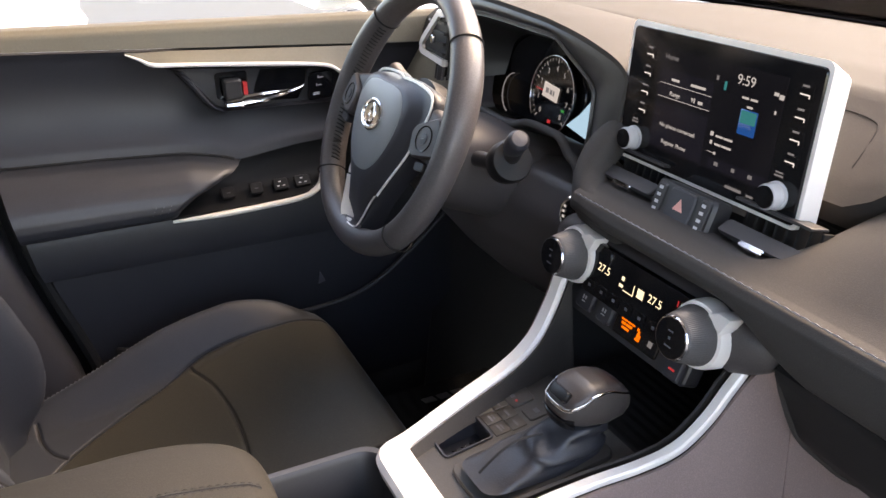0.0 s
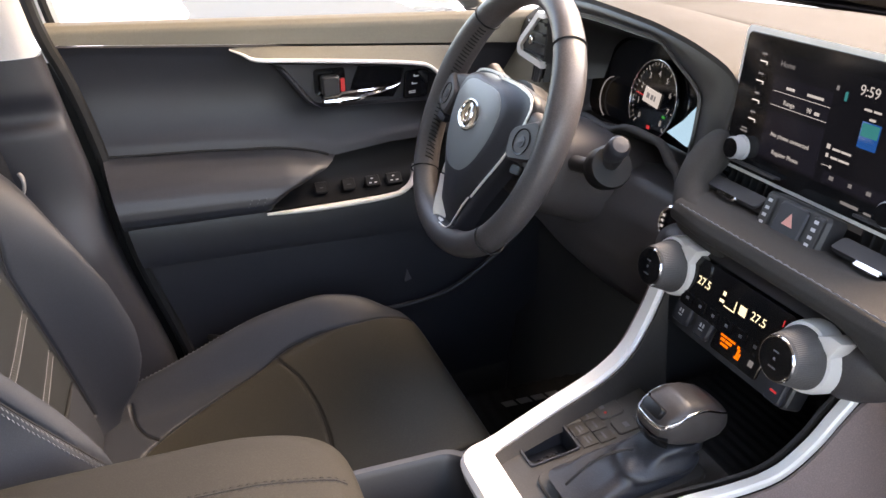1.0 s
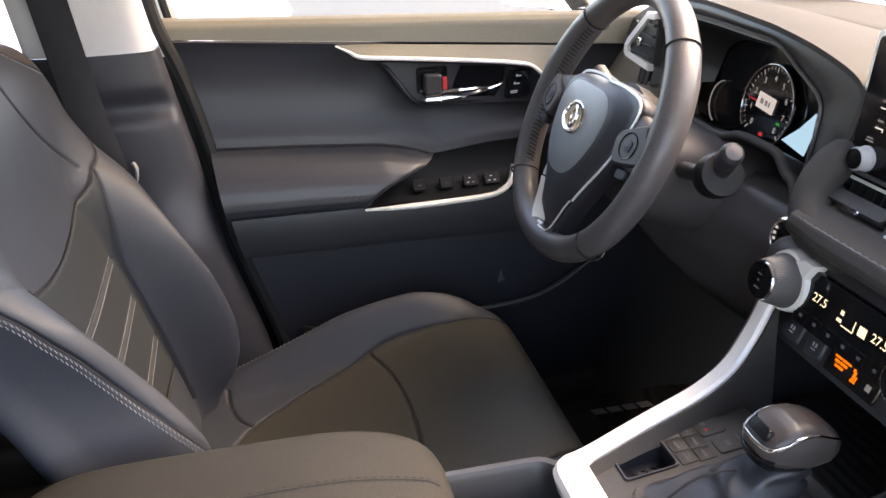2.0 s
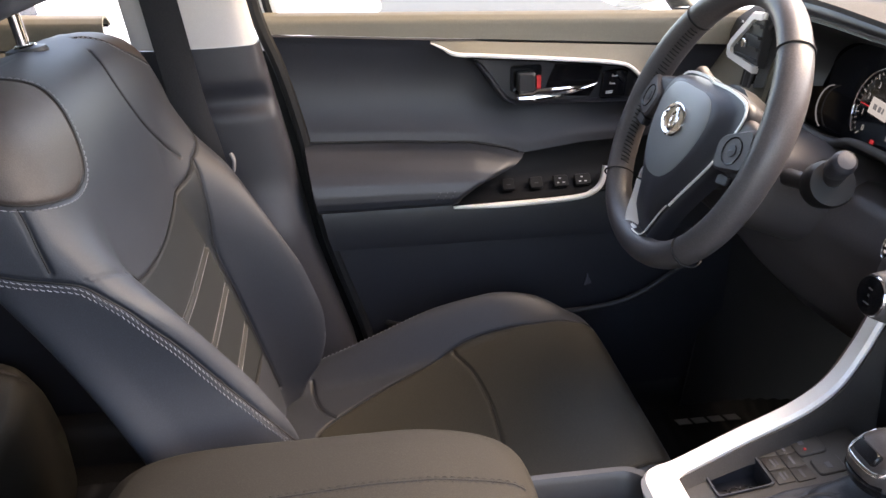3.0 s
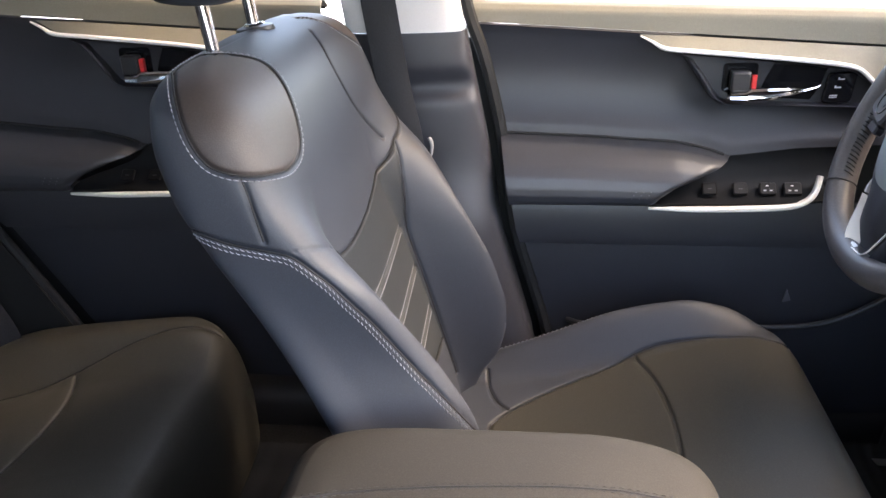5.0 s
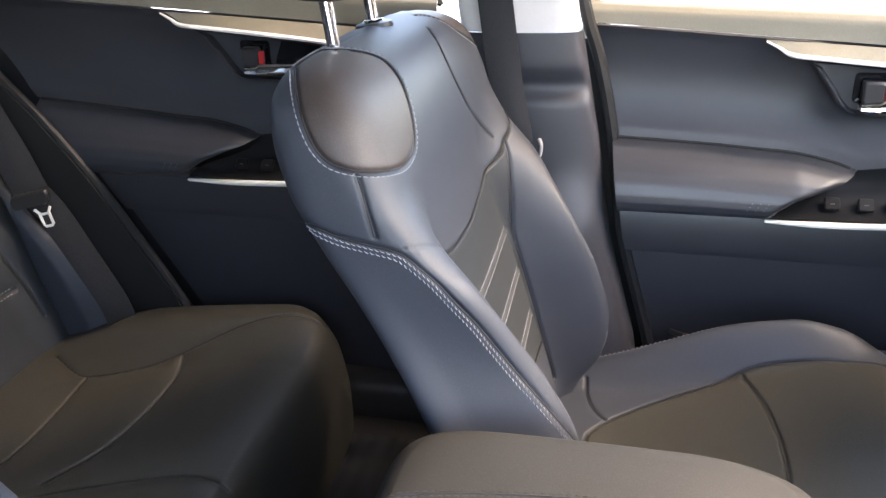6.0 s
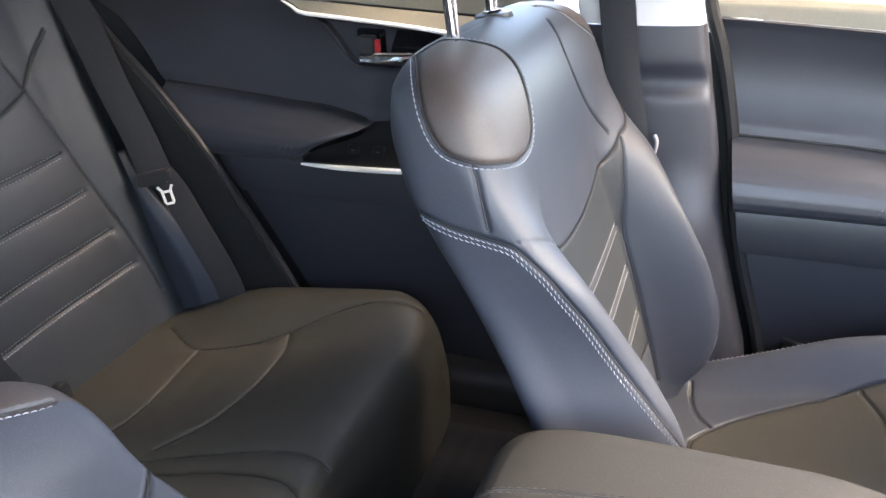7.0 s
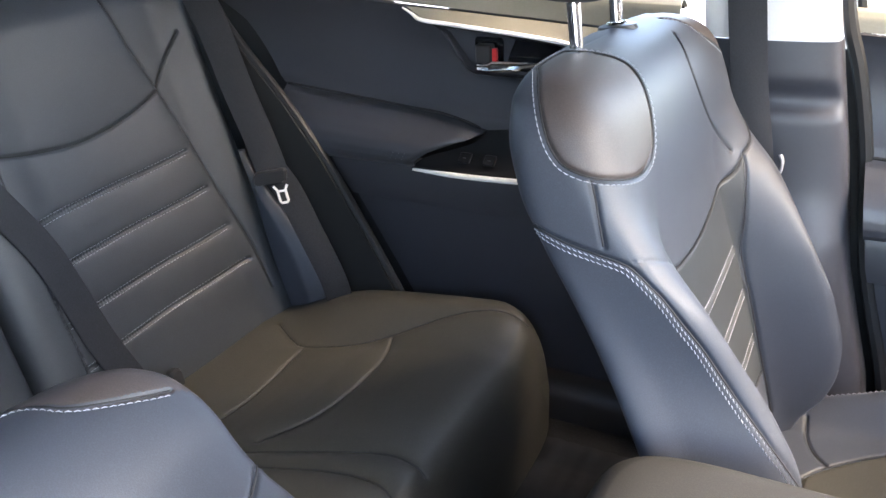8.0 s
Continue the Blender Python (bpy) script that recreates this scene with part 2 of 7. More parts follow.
def sheet(f, nu, nv, thick=0.004, bm=None, flip=False):
    """A surface f(u, v), u and v from 0 to 1, with a back face thick behind it."""
    P = [[Vector(f(i / nu, j / nv)) for j in range(nv + 1)] for i in range(nu + 1)]
    N = []
    for i in range(nu + 1):
        row = []
        for j in range(nv + 1):
            du = P[min(i + 1, nu)][j] - P[max(i - 1, 0)][j]
            dv = P[i][min(j + 1, nv)] - P[i][max(j - 1, 0)]
            q = du.cross(dv)
            row.append(q.normalized() if q.length > 1e-12 else Vector((0, 0, 1)))
        N.append(row)
    bm = bm or bmesh.new()
    s = -1 if flip else 1
    A = [[bm.verts.new(p) for p in r] for r in P]
    B = [[bm.verts.new(P[i][j] - N[i][j] * thick * s) for j in range(nv + 1)] for i in range(nu + 1)]
    for i in range(nu):
        for j in range(nv):
            bm.faces.new((A[i][j], A[i + 1][j], A[i + 1][j + 1], A[i][j + 1]))
            bm.faces.new((B[i][j + 1], B[i + 1][j + 1], B[i + 1][j], B[i][j]))
    rim = [(i, 0) for i in range(nu)] + [(nu, j) for j in range(nv)] + [(i, nv) for i in range(nu, 0, -1)] + [(0, j) for j in range(nv, 0, -1)]
    for (a, b), (c, d) in zip(rim, rim[1:] + rim[:1]):
        bm.faces.new((A[a][b], B[a][b], B[c][d], A[c][d]))
    return bm


def turned(profile, m, n=28, bm=None):
    """A solid of revolution about m's z from (radius, height) pairs."""
    rings = [[m @ Vector((r * math.cos(2 * math.pi * i / n), r * math.sin(2 * math.pi * i / n), h)) for i in range(n)] for r, h in profile]
    return loft(rings, bm=bm)


def axes(o, x, y):
    """A pose with given origin and x and y directions."""
    x, y = Vector(x).normalized(), Vector(y).normalized()
    z = x.cross(y)
    m = Matrix((x, y, z)).transposed().to_4x4()
    m.translation = o
    return m


def stitches(paths, normals, mat, parent, name="stitching", length=0.0045, gap=0.0022, r=0.0007, label="", lean=0.0):
    """Separate thread stitches laid along paths just proud of the surface."""
    verts, faces = [], []
    for path, nrm in zip(paths, normals):
        d = [0.0]
        for a, b in zip(path, path[1:]):
            d.append(d[-1] + (b - a).length)
        s = 0.0
        while s + length < d[-1]:
            ends = []
            for q in (s, s + length):
                i = min(max(int(np.searchsorted(d, q)) - 1, 0), len(path) - 2)
                t = (q - d[i]) / max(d[i + 1] - d[i], 1e-9)
                ends.append((path[i].lerp(path[i + 1], t), nrm[i].lerp(nrm[i + 1], t).normalized()))
            (a, na), (b, nb) = ends
            tang = (b - a).normalized()
            side = tang.cross(na).normalized()
            a, b = a - side * lean, b + side * lean
            mid = (a + b) / 2 + na * r * 1.5
            k = len(verts)
            for c, h in ((a, -0.2), (mid, 0.5), (b, -0.2)):
                w = r if c is mid else r * 0.6
                verts += [c - side * w, c + na * r * (1.2 + h), c + side * w]
            for q in (0, 3):
                faces += [(k + q, k + q + 1, k + q + 4, k + q + 3), (k + q + 1, k + q + 2, k + q + 5, k + q + 4)]
            s += length + gap
    me = bpy.data.meshes.new(name)
    me.from_pydata([tuple(v) for v in verts], [], faces)
    me.materials.append(mat)
    ob = new(name, me)
    ob.parent = parent
    ob["kind"] = "stuff"
    if label:
        ob["label"] = label
    return ob


def words(text, m, size, mat, parent, name="lettering", align="LEFT"):
    """Flat lettering in m's xy plane."""
    cu = bpy.data.curves.new(name, "FONT")
    cu.body, cu.size, cu.align_x, cu.extrude = text, size, align, 0.0001
    tmp = new("tmp", cu)
    me = bpy.data.meshes.new_from_object(tmp.evaluated_get(bpy.context.evaluated_depsgraph_get()))
    bpy.data.objects.remove(tmp)
    me.transform(m)
    me.materials.clear()
    me.materials.append(mat)
    ob = new(name, me)
    ob.parent = parent
    return ob


def bars(items, m, mat, parent, name="print_bars", h=0.0003):
    """Plain bars (x, y, width, height) standing for writing that cannot be read."""
    bm = bmesh.new()
    for x, y, w, t in items:
        slab([(x, y), (x + w, y), (x + w, y + t), (x, y + t)], m, 0, h, 0.00005, bm)
    ob = part(name, bm, mat, parent)
    if len(items) > 1:
        ob["kind"] = "stuff"
    return ob


def seated(verts_bm):
    from mathutils.bvhtree import BVHTree
    bmesh.ops.recalc_face_normals(verts_bm, faces=verts_bm.faces)
    return BVHTree.FromBMesh(verts_bm)


def trace(tree, pts, way, n=14, start=1.0):
    """Lay a smooth path on a surface along the direction way. Returns points and normals."""
    way = Vector(way).normalized()
    P, N = [], []
    for q in smooth_path(pts, n):
        hit, nrm, _, _ = tree.ray_cast(q - way * start, way)
        if hit is not None:
            P.append(hit)
            N.append(nrm if nrm.dot(way) < 0 else -nrm)
    return P, N


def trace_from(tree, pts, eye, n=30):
    """Lay a smooth path on a surface along view rays from eye, the camera's place."""
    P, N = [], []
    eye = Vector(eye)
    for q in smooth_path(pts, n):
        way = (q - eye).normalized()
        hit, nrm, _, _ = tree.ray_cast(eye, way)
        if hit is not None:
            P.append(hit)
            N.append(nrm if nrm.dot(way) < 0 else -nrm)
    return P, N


def pillow(bm, paths, depth=0.005, width=0.016):
    """Draw a padded surface in broadly along its seam lines."""
    pts = np.array([tuple(p) for path in paths for p in path])
    bmesh.ops.recalc_face_normals(bm, faces=bm.faces)
    bm.normal_update()
    moves = []
    for v in bm.verts:
        d = float(np.sqrt(((pts - np.array(tuple(v.co))) ** 2).sum(1).min()))
        if d < width * 3:
            moves.append((v, v.normal.copy(), d))
    for v, n, d in moves:
        v.co -= n * depth * math.exp(-d / width)


def groove(bm, paths, depth=0.003, width=0.004):
    """Refine a surface along seam lines and press them in."""
    pts = np.array([tuple(p) for path in paths for p in path])
    def dist():
        co = np.array([tuple(v.co) for v in bm.verts])
        out = np.empty(len(co))
        for a in range(0, len(co), 2000):
            c = co[a:a + 2000]
            d2 = (c * c).sum(1)[:, None] + (pts * pts).sum(1)[None] - 2 * c @ pts.T
            out[a:a + 2000] = np.sqrt(np.maximum(d2.min(1), 0))
        return out
    for reach in (0.0085, 0.0050):
        bm.verts.index_update()
        d = dist()
        edges = [e for e in bm.edges if min(d[e.verts[0].index], d[e.verts[1].index]) < reach and e.calc_length() > 0.0012]
        bmesh.ops.subdivide_edges(bm, edges=edges, cuts=1, use_grid_fill=True)
    bmesh.ops.recalc_face_normals(bm, faces=bm.faces)
    bm.normal_update()
    bm.verts.index_update()
    d = dist()
    moves = [(v, v.normal.copy(), d[v.index]) for v in bm.verts if d[v.index] < width * 3]
    for v, n, r in moves:
        v.co -= n * depth * math.exp(-(r / width) ** 2)
    bm.normal_update()


def settle(tree, track, gap=0.012, end=None):
    """Drop stray points from a traced path and lay it smoothly on the surface again."""
    P, N = track
    keep = [P[0]]
    for p in P[1:]:
        if gap * 0.55 < (p - keep[-1]).length < gap * 4:
            keep.append(p)
    if end:
        keep.append(keep[0])
    Q, M_ = [], []
    for q in smooth_path([tuple(p) for p in keep], 6):
        h = tree.find_nearest(q)
        Q.append(h[0])
        M_.append(h[1])
    return Q, M_


def inside(x, y, poly):
    hit = False
    for (a, b), (c, d) in zip(poly, poly[1:] + poly[:1]):
        if (b > y) != (d > y) and x < (c - a) * (y - b) / (d - b) + a:
            hit = not hit
    return hit


# ---------- the ground outside ----------
def build_ground():
    bm = bmesh.new()
    xs = [-900, -120, -30] + list(np.linspace(-12, 16, 57)) + [40, 120, 900]
    ys = [-900, -120, -30, -10, -3] + list(np.linspace(1.5, 26, 50)) + [40, 120, 900]
    vs = [[bm.verts.new((x, y, 0.012 * noise.noise((x * 0.8, y * 0.8, 0)) - 0.01)) for y in ys] for x in xs]
    for i in range(len(xs) - 1):
        for j in range(len(ys) - 1):
            bm.faces.new((vs[i][j], vs[i + 1][j], vs[i + 1][j + 1], vs[i][j + 1]))
    ob = part("ground", bm, ASPHALT)
    tagged(ob, "grey damp asphalt lot outside the car", "ground", kind="structure")


def build_snow():
    def f(u, v):
        x, y = -9 + 9.1 * u, 6.2 + 22 * v
        edge = min(1.0, (1 - u) * 9, v * 9, u * 9, (1 - v) * 9)
        x += 0.25 * noise.noise((y * 0.7, 3, 0)) * u
        return x, y, -0.03 + 0.22 * edge ** 0.5 + 0.06 * noise.noise((x * 1.3, y * 1.3, 5)) * edge
    ob = part("snow_bank", sheet(f, 60, 60, 0.05), SNOW)
    tagged(ob, "bank of white trodden snow on the asphalt", "snow", kind="stuff")

    def g(u, v):
        x, y = 2.6 + 34 * u, -14 + 26 * v
        edge = min(1.0, (1 - u) * 9, v * 9, u * 9, (1 - v) * 9)
        return x, y, -0.03 + 0.6 * edge ** 0.5 + 0.3 * noise.noise((x * 0.8, y * 0.8, 9)) * edge
    ob = part("snow_bank", sheet(g, 50, 50, 0.05), SNOW)
    tagged(ob, "heap of white snow in front of the car", "snow", kind="stuff")


# ---------- the car's shell ----------
def build_shell():
    fl = part("floor", sheet(lambda u, v: (-2.3 + 3.1 * u, -0.74 + 1.48 * v, 0.335 + 0.004 * noise.noise((u * 30, v * 15, 0))), 40, 24, 0.03), CARPET)
    tagged(fl, "black carpeted car floor", "floor", kind="structure")

    def roof(u, v):
        x, y = -2.3 + 2.35 * u, -0.66 + 1.32 * v
        return x, y, 1.60 - 0.05 * (2 * v - 1) ** 4 - 0.10 * max(0, u - 0.75) ** 2 * 16 - 0.06 * max(0, 0.15 - u) * 6
    tagged(part("ceiling", sheet(roof, 30, 18, 0.03, flip=True), HEADLINER), "pale beige cloth headliner", "ceiling", kind="structure")

    # front bulkhead and tailgate
    tagged(part("wall_front", sheet(lambda u, v: (0.78 - 0.10 * v, -0.80 + 1.6 * u, 0.25 + 0.77 * v), 8, 8, 0.03), CARPET), "black bulkhead under the dash", "wall", kind="structure")
    tagged(part("wall_rear", sheet(lambda u, v: (-2.32 + 0.14 * v, -0.80 + 1.6 * u, 0.25 + 0.78 * v), 8, 8, 0.03), SOFT), "dark tailgate lining", "wall", kind="structure")
    # outer skins of both sides, below the windows; the passenger's front door stands open
    tagged(part("wall_left", sheet(lambda u, v: (-2.3 + 3.4 * u, 0.86 + 0.05 * math.sin(math.pi * v), 0.28 + 0.745 * v), 40, 10, 0.02), PAINT), "white painted outer skin of the car's side", "car body", kind="structure")
    # Unseen; closed and run forward to keep light off the rear footwell.
    tagged(part("wall_right", sheet(lambda u, v: (-2.3 + 1.63 * u, -0.80 - 0.06 * math.sin(math.pi * v), 0.28 + 0.76 * v), 24, 10, 0.05, flip=True), SOFT), "dark lining of the closed rear door", "door", kind="structure")
    tagged(part("wall_left", sheet(lambda u, v: (-2.3 + 3.0 * u, 0.775, 0.30 + 0.72 * v), 10, 4, 0.004), RUBBER), "black inner door skin", "car body", kind="structure")
    tagged(part("wall_left", sheet(lambda u, v: (-2.3 + 1.1 * u, 0.768, 0.95 + 0.19 * v), 10, 4, 0.004), RUBBER), "black inner body skin behind the rear door", "car body", kind="structure")
    # sills
    for s in (1, -1):
        bm = sweep([(-1.0, s * 0.76, 0.36), (0.72, s * 0.76, 0.36)], rounded(0.10, 0.10, 0.03), cap=True)
        tagged(part("trim", bm, HARD), "black sill scuff plate", "sill", kind="structure")

    # dark liner that curves round the driver's footwell
    plan = smooth_path([(0.24, 0.712, 0), (0.44, 0.700, 0), (0.58, 0.665, 0), (0.655, 0.57, 0), (0.68, 0.42, 0), (0.685, 0.16, 0)], 8)
    def liner(u, v):
        p = plan[int(round(u * (len(plan) - 1)))]
        return p.x - 0.05 * (1 - v) ** 2, p.y - 0.03 * (1 - v) ** 3, 0.345 + 0.43 * v
    tagged(part("trim", sheet(liner, len(plan) - 1, 14, 0.006), HARD), "dark moulded liner of the driver's footwell", "footwell", kind="structure")
    # roof rails and pillars
    for s in (1, -1):
        rail = smooth_path([(-2.2, s * 0.60, 1.46), (-1.2, s * 0.64, 1.53), (-0.3, s * 0.65, 1.53), (0.05, s * 0.66, 1.46)], 8)
        tagged(part("trim", sweep(rail, rounded(0.10, 0.09, 0.03)), HEADLINER), "pale roof rail trim", "trim", kind="structure")
        a_post = smooth_path([(0.05, s * 0.66, 1.46), (0.38, s * 0.72, 1.24), (0.70, s * 0.78, 1.02)], 8)
        tagged(part("trim", sweep(a_post, rounded(0.09, 0.10, 0.03), up=(0, s, 0.2)), PILLAR), "pale windscreen pillar trim", "pillar", kind="structure")
        c_post = smooth_path([(-1.63, s * 0.69, 1.13), (-1.76, s * 0.66, 1.30), (-1.85, s * 0.62, 1.48)], 6)
        tagged(part("trim", sweep(c_post, rounded(0.28, 0.07, 0.03), up=(0, s, 0.2)), PILLAR), "pale rear pillar trim", "pillar", kind="structure")
    bm = sweep(smooth_path([(-0.62, -0.78, 0.35), (-0.62, -0.76, 0.9), (-0.66, -0.66, 1.50)], 8), rounded(0.13, 0.08, 0.03), up=(0, -1, 0))
    tagged(part("trim", bm, PILLAR), "pale middle pillar on the passenger's side", "pillar", kind="structure")
    bm = sweep([(0.03, -0.64, 1.51), (0.05, 0, 1.545), (0.03, 0.64, 1.51)], rounded(0.10, 0.04, 0.015))
    tagged(part("trim", bm, HEADLINER), "pale windscreen header trim", "trim", kind="structure")
    bm = sweep([(-2.25, -0.60, 1.42), (-2.25, 0.60, 1.42)], rounded(0.12, 0.08, 0.03))
    tagged(part("trim", bm, HEADLINER), "pale tailgate header trim", "trim", kind="structure")

    # dark privacy glass at the back and the passenger's rear door
    tagged(part("window_2", sheet(lambda u, v: (-2.24 + 0.03 * v, -0.62 + 1.24 * u, 1.02 + 0.40 * v), 8, 6, 0.004), PRIVACY), "dark tailgate window", "window", kind="structure")
    tagged(part("window_3", sheet(lambda u, v: (-2.2 + 1.5 * u, -0.78 + 0.12 * v, 1.05 + 0.44 * v), 10, 6, 0.004), PRIVACY), "dark rear side window", "window", kind="structure")
    tagged(part("window_4", sheet(lambda u, v: (-2.2 + 0.62 * u, 0.78 - 0.12 * v, 1.03 + 0.46 * v), 10, 6, 0.004), PRIVACY), "dark rear quarter window", "window", kind="structure")
    # windscreen with its black band, bonnet beyond
    def screen(u, v):
        y = -0.72 + 1.44 * u
        k = 1 - (abs(y) / 0.72) ** 2.2
        x0, x1 = 0.638 + 0.042 * k, 0.02 + 0.06 * k
        return x0 + (x1 - x0) * v, y * (1 - 0.11 * v), 1.060 + 0.45 * v + 0.03 * math.sin(math.pi * v)
    glass = part("window_1", sheet(screen, 24, 14, 0.004), WINDOW)
    glass.visible_shadow = False
    tagged(glass, "clear laminated windscreen", "windscreen", kind="structure")
    part("black_band", sheet(lambda u, v: tuple(Vector(screen(u, -0.004 + 0.013 * v)) + Vector((-0.006, 0, -0.002))), 24, 3, 0.002), GLOSS, glass, "black ceramic edge band")

    def bonnet(u, v):
        y = -0.80 + 1.6 * u
        return 0.70 + 0.03 * (1 - (y / 0.8) ** 2) + 1.0 * v, y, 1.02 - 0.10 * v ** 2 - 0.05 * (2 * u - 1) ** 4 - 0.02 * v
    tagged(part("bonnet", sheet(bonnet, 24, 16, 0.01), PAINT), "white painted bonnet", "bonnet", kind="structure")


def build_b_pillar():
    b = thing("b_pillar", "middle pillar with pale upper and dark lower trim", "pillar", kind="structure")
    # pale upper trim
    def upper(u, v):
        z = 1.048 + 0.46 * v
        a = radians(-95 + 190 * u)
        w = 0.080 - 0.012 * v
        cx = -0.575 - 0.06 * v
        return cx + w * math.sin(a) * 1.06, 0.715 - 0.055 * max(0, math.cos(a)) ** 0.35 - 0.045 * v, z
    part("upper_trim", sheet(upper, 28, 14, 0.004), PILLAR, b, "pale grey upper pillar cover", 60)
    # dark lower trim with its step
    def lower(u, v):
        z = 0.36 + 0.686 * v
        a = radians(-95 + 190 * u)
        w = 0.092 + 0.05 * (1 - v) ** 2
        step = 0.013 * (1 / (1 + math.exp((z - 0.985) * 260)) - 1 / (1 + math.exp((z - 0.955) * 300)))
        flare = 0.030 / (1 + math.exp((z - 0.80) * 55))
        edge = lerp_table([(0.36, -0.36), (0.56, -0.392), (0.73, -0.438), (0.89, -0.462), (1.05, -0.492)], z)
        cx = edge - w
        return cx + w * math.sin(a) * 1.03, 0.722 - (0.052 - step + flare) * max(0, math.cos(a)) ** 0.3, z
    part("lower_trim", sheet(lower, 30, 90, 0.004), SOFT, b, "dark grey lower pillar cover", 60)
    # belt guide hook
    path = smooth_path([(-0.575, 0.652, 0.872), (-0.556, 0.646, 0.866), (-0.541, 0.646, 0.872), (-0.537, 0.648, 0.890), (-0.541, 0.652, 0.900)], 6)
    part("belt_guide", sweep(path, rounded(0.0045, 0.010, 0.002), up=(0, -1, 0)), GUIDE, b, "grey plastic belt guide")
    # white painted body flange and door seals
    edge = [(-0.492, 1.12), (-0.480, 1.06), (-0.459, 0.996), (-0.436, 0.891), (-0.412, 0.729), (-0.365, 0.558), (-0.33, 0.40)]
    up_edge = [(-0.545, 1.50), (-0.512, 1.28)]
    full = up_edge + edge
    part("door_seal", tube(smooth_path([(x - 0.004, 0.728, z) for x, z in full], 8), 0.0095, 8, up=(0, 1, 0)), RUBBER, b, "black rubber door seal")
    part("door_seal", tube(smooth_path([(x + 0.010, 0.768, z) for x, z in full], 8), 0.007, 8, up=(0, 1, 0)), RUBBER, b, "black rubber door seal")
    part("body_flange", sheet(lambda u, v: (lambda p: (p.x - 0.012 + 0.035 * v, 0.762 + 0.004 * v, p.z))(smooth_path([(x, 0, z) for x, z in full], 6)[int(round(u * 48))]), 48, 2, 0.003), PAINT, b, "white painted body flange")


# ---------- doors ----------
def build_door(name, o, edge, front, label, low=0.0):
    """A door's lining; o shifts it, edge is its rear outline as (z, x) pairs, front its front end, low drops its armrest."""
    d = thing(name, label, "door", o)
    zt = lambda x: 1.079 - 0.039 * (x + 0.49)
    zs = lambda x: 1.050 - 0.071 * (x + 0.488)
    xr = lambda z: lerp_table(edge, z)
    crease = lambda x: lerp_table([(-0.70, 0.895), (-0.446, 0.887), (-0.301, 0.880), (-0.18, 0.871), (-0.13, 0.860), (-0.097, 0.848), (0.0, 0.860), (0.4, 0.875)], x) - low * smoothstep(-0.6, -0.2, x)

    prof = [(0.790, -0.016), (0.770, -0.003), (0.757, 0.0), (0.747, -0.0035), (0.741, -0.011), (0.737, -0.022)]
    def belt(u, v):
        x = xr(1.06) + 0.004 + (front - xr(1.06)) * u
        k = v * (len(prof) - 1)
        i = min(int(k), len(prof) - 2)
        t = k - i
        y = prof[i][0] + (prof[i + 1][0] - prof[i][0]) * t
        dz = prof[i][1] + (prof[i + 1][1] - prof[i][1]) * t
        z = zt(x) + dz
        low = zs(x) + 0.0012
        if v > 0.8:
            z = (zt(x) + prof[4][1]) * (1 - (v - 0.8) / 0.2) + low * (v - 0.8) / 0.2
        z = max(z, low)
        return x, y, z
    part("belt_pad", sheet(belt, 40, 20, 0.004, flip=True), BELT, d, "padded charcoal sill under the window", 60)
    part("glass_seal", sweep([(xr(1.06), 0.789, zt(xr(1.06)) - 0.016), (front, 0.789, zt(front) - 0.016)], rounded(0.008, 0.012, 0.003)), RUBBER, d, "black rubber window seal")

    # upper panel, hollowed towards its middle
    def upper(u, v):
        z1 = lambda x: zs(x) - 0.0016
        xa = -0.45
        for _ in range(3):
            z = z1(xa) + (crease(xa) - z1(xa)) * v
            xa = xr(z) + 0.004
        x = xa + (front - xa) * u
        z = z1(x) + (crease(x) - z1(x)) * v
        y = 0.737 + 0.014 * math.sin(math.pi * min(1, v * 1.1)) ** 0.8 - 0.010 * v ** 3
        y -= 0.012 * math.exp(-(v / 0.05) ** 2) * 0.3
        # hollow for the handle
        h = 1 / (1 + math.exp(-(x + 0.15) / 0.012)) * (1 / (1 + math.exp(-(z - 0.925) / 0.006)))
        y += 0.012 * h
        return x, y, z
    part("upper_panel", sheet(upper, 70, 40, 0.004, flip=True), SOFT, d, "smooth black upper door panel", 60)

    # ledge between seam and bright strip
    strip = [(-0.240, 1.0285), (-0.222, 1.020), (-0.204, 1.011), (-0.16, 1.0065), (-0.079, 0.999), (0.0, 0.991), (0.045, 0.985), (0.066, 0.979), (0.082, 0.966), (0.100, 0.950), (0.13, 0.944), (0.20, 0.940)]
    sx, sz = [p[0] for p in strip], [p[1] for p in strip]
    def ledge(u, v):
        x = -0.240 + (min(front, 0.115) + 0.240) * u
        a, b = zs(x) - 0.002, float(np.interp(x, sx, sz))
        return x, 0.735 - 0.017 * v ** 0.8 * min(1, u * 6), a + (b - a) * v
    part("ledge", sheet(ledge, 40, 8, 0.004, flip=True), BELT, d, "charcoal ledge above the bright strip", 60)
    sp = smooth_path([(x, 0.722 - 0.005 * min(1, i / 2), z) for i, (x, z) in enumerate(strip) if x <= min(front, 0.105)], 6)
    wd = [min(1.0, 0.35 + 0.65 * i / 12) for i in range(len(sp))]
    part("bright_strip", sweep(sp, rounded(0.006, 0.0085, 0.0025), up=(0, -1, 0), scale=wd), SATIN, d, "satin silver trim strip")

    # handle bowl: raised rim and sunk floor
    rim = [(-0.188, 1.003), (-0.172, 0.995), (-0.150, 0.966), (-0.136, 0.945), (-0.126, 0.934), (-0.112, 0.928), (0.0, 0.925), (0.075, 0.922), (0.115, 0.924), (0.118, 0.940), (0.088, 0.962), (0.060, 0.977), (-0.03, 0.988), (-0.10, 0.995)]
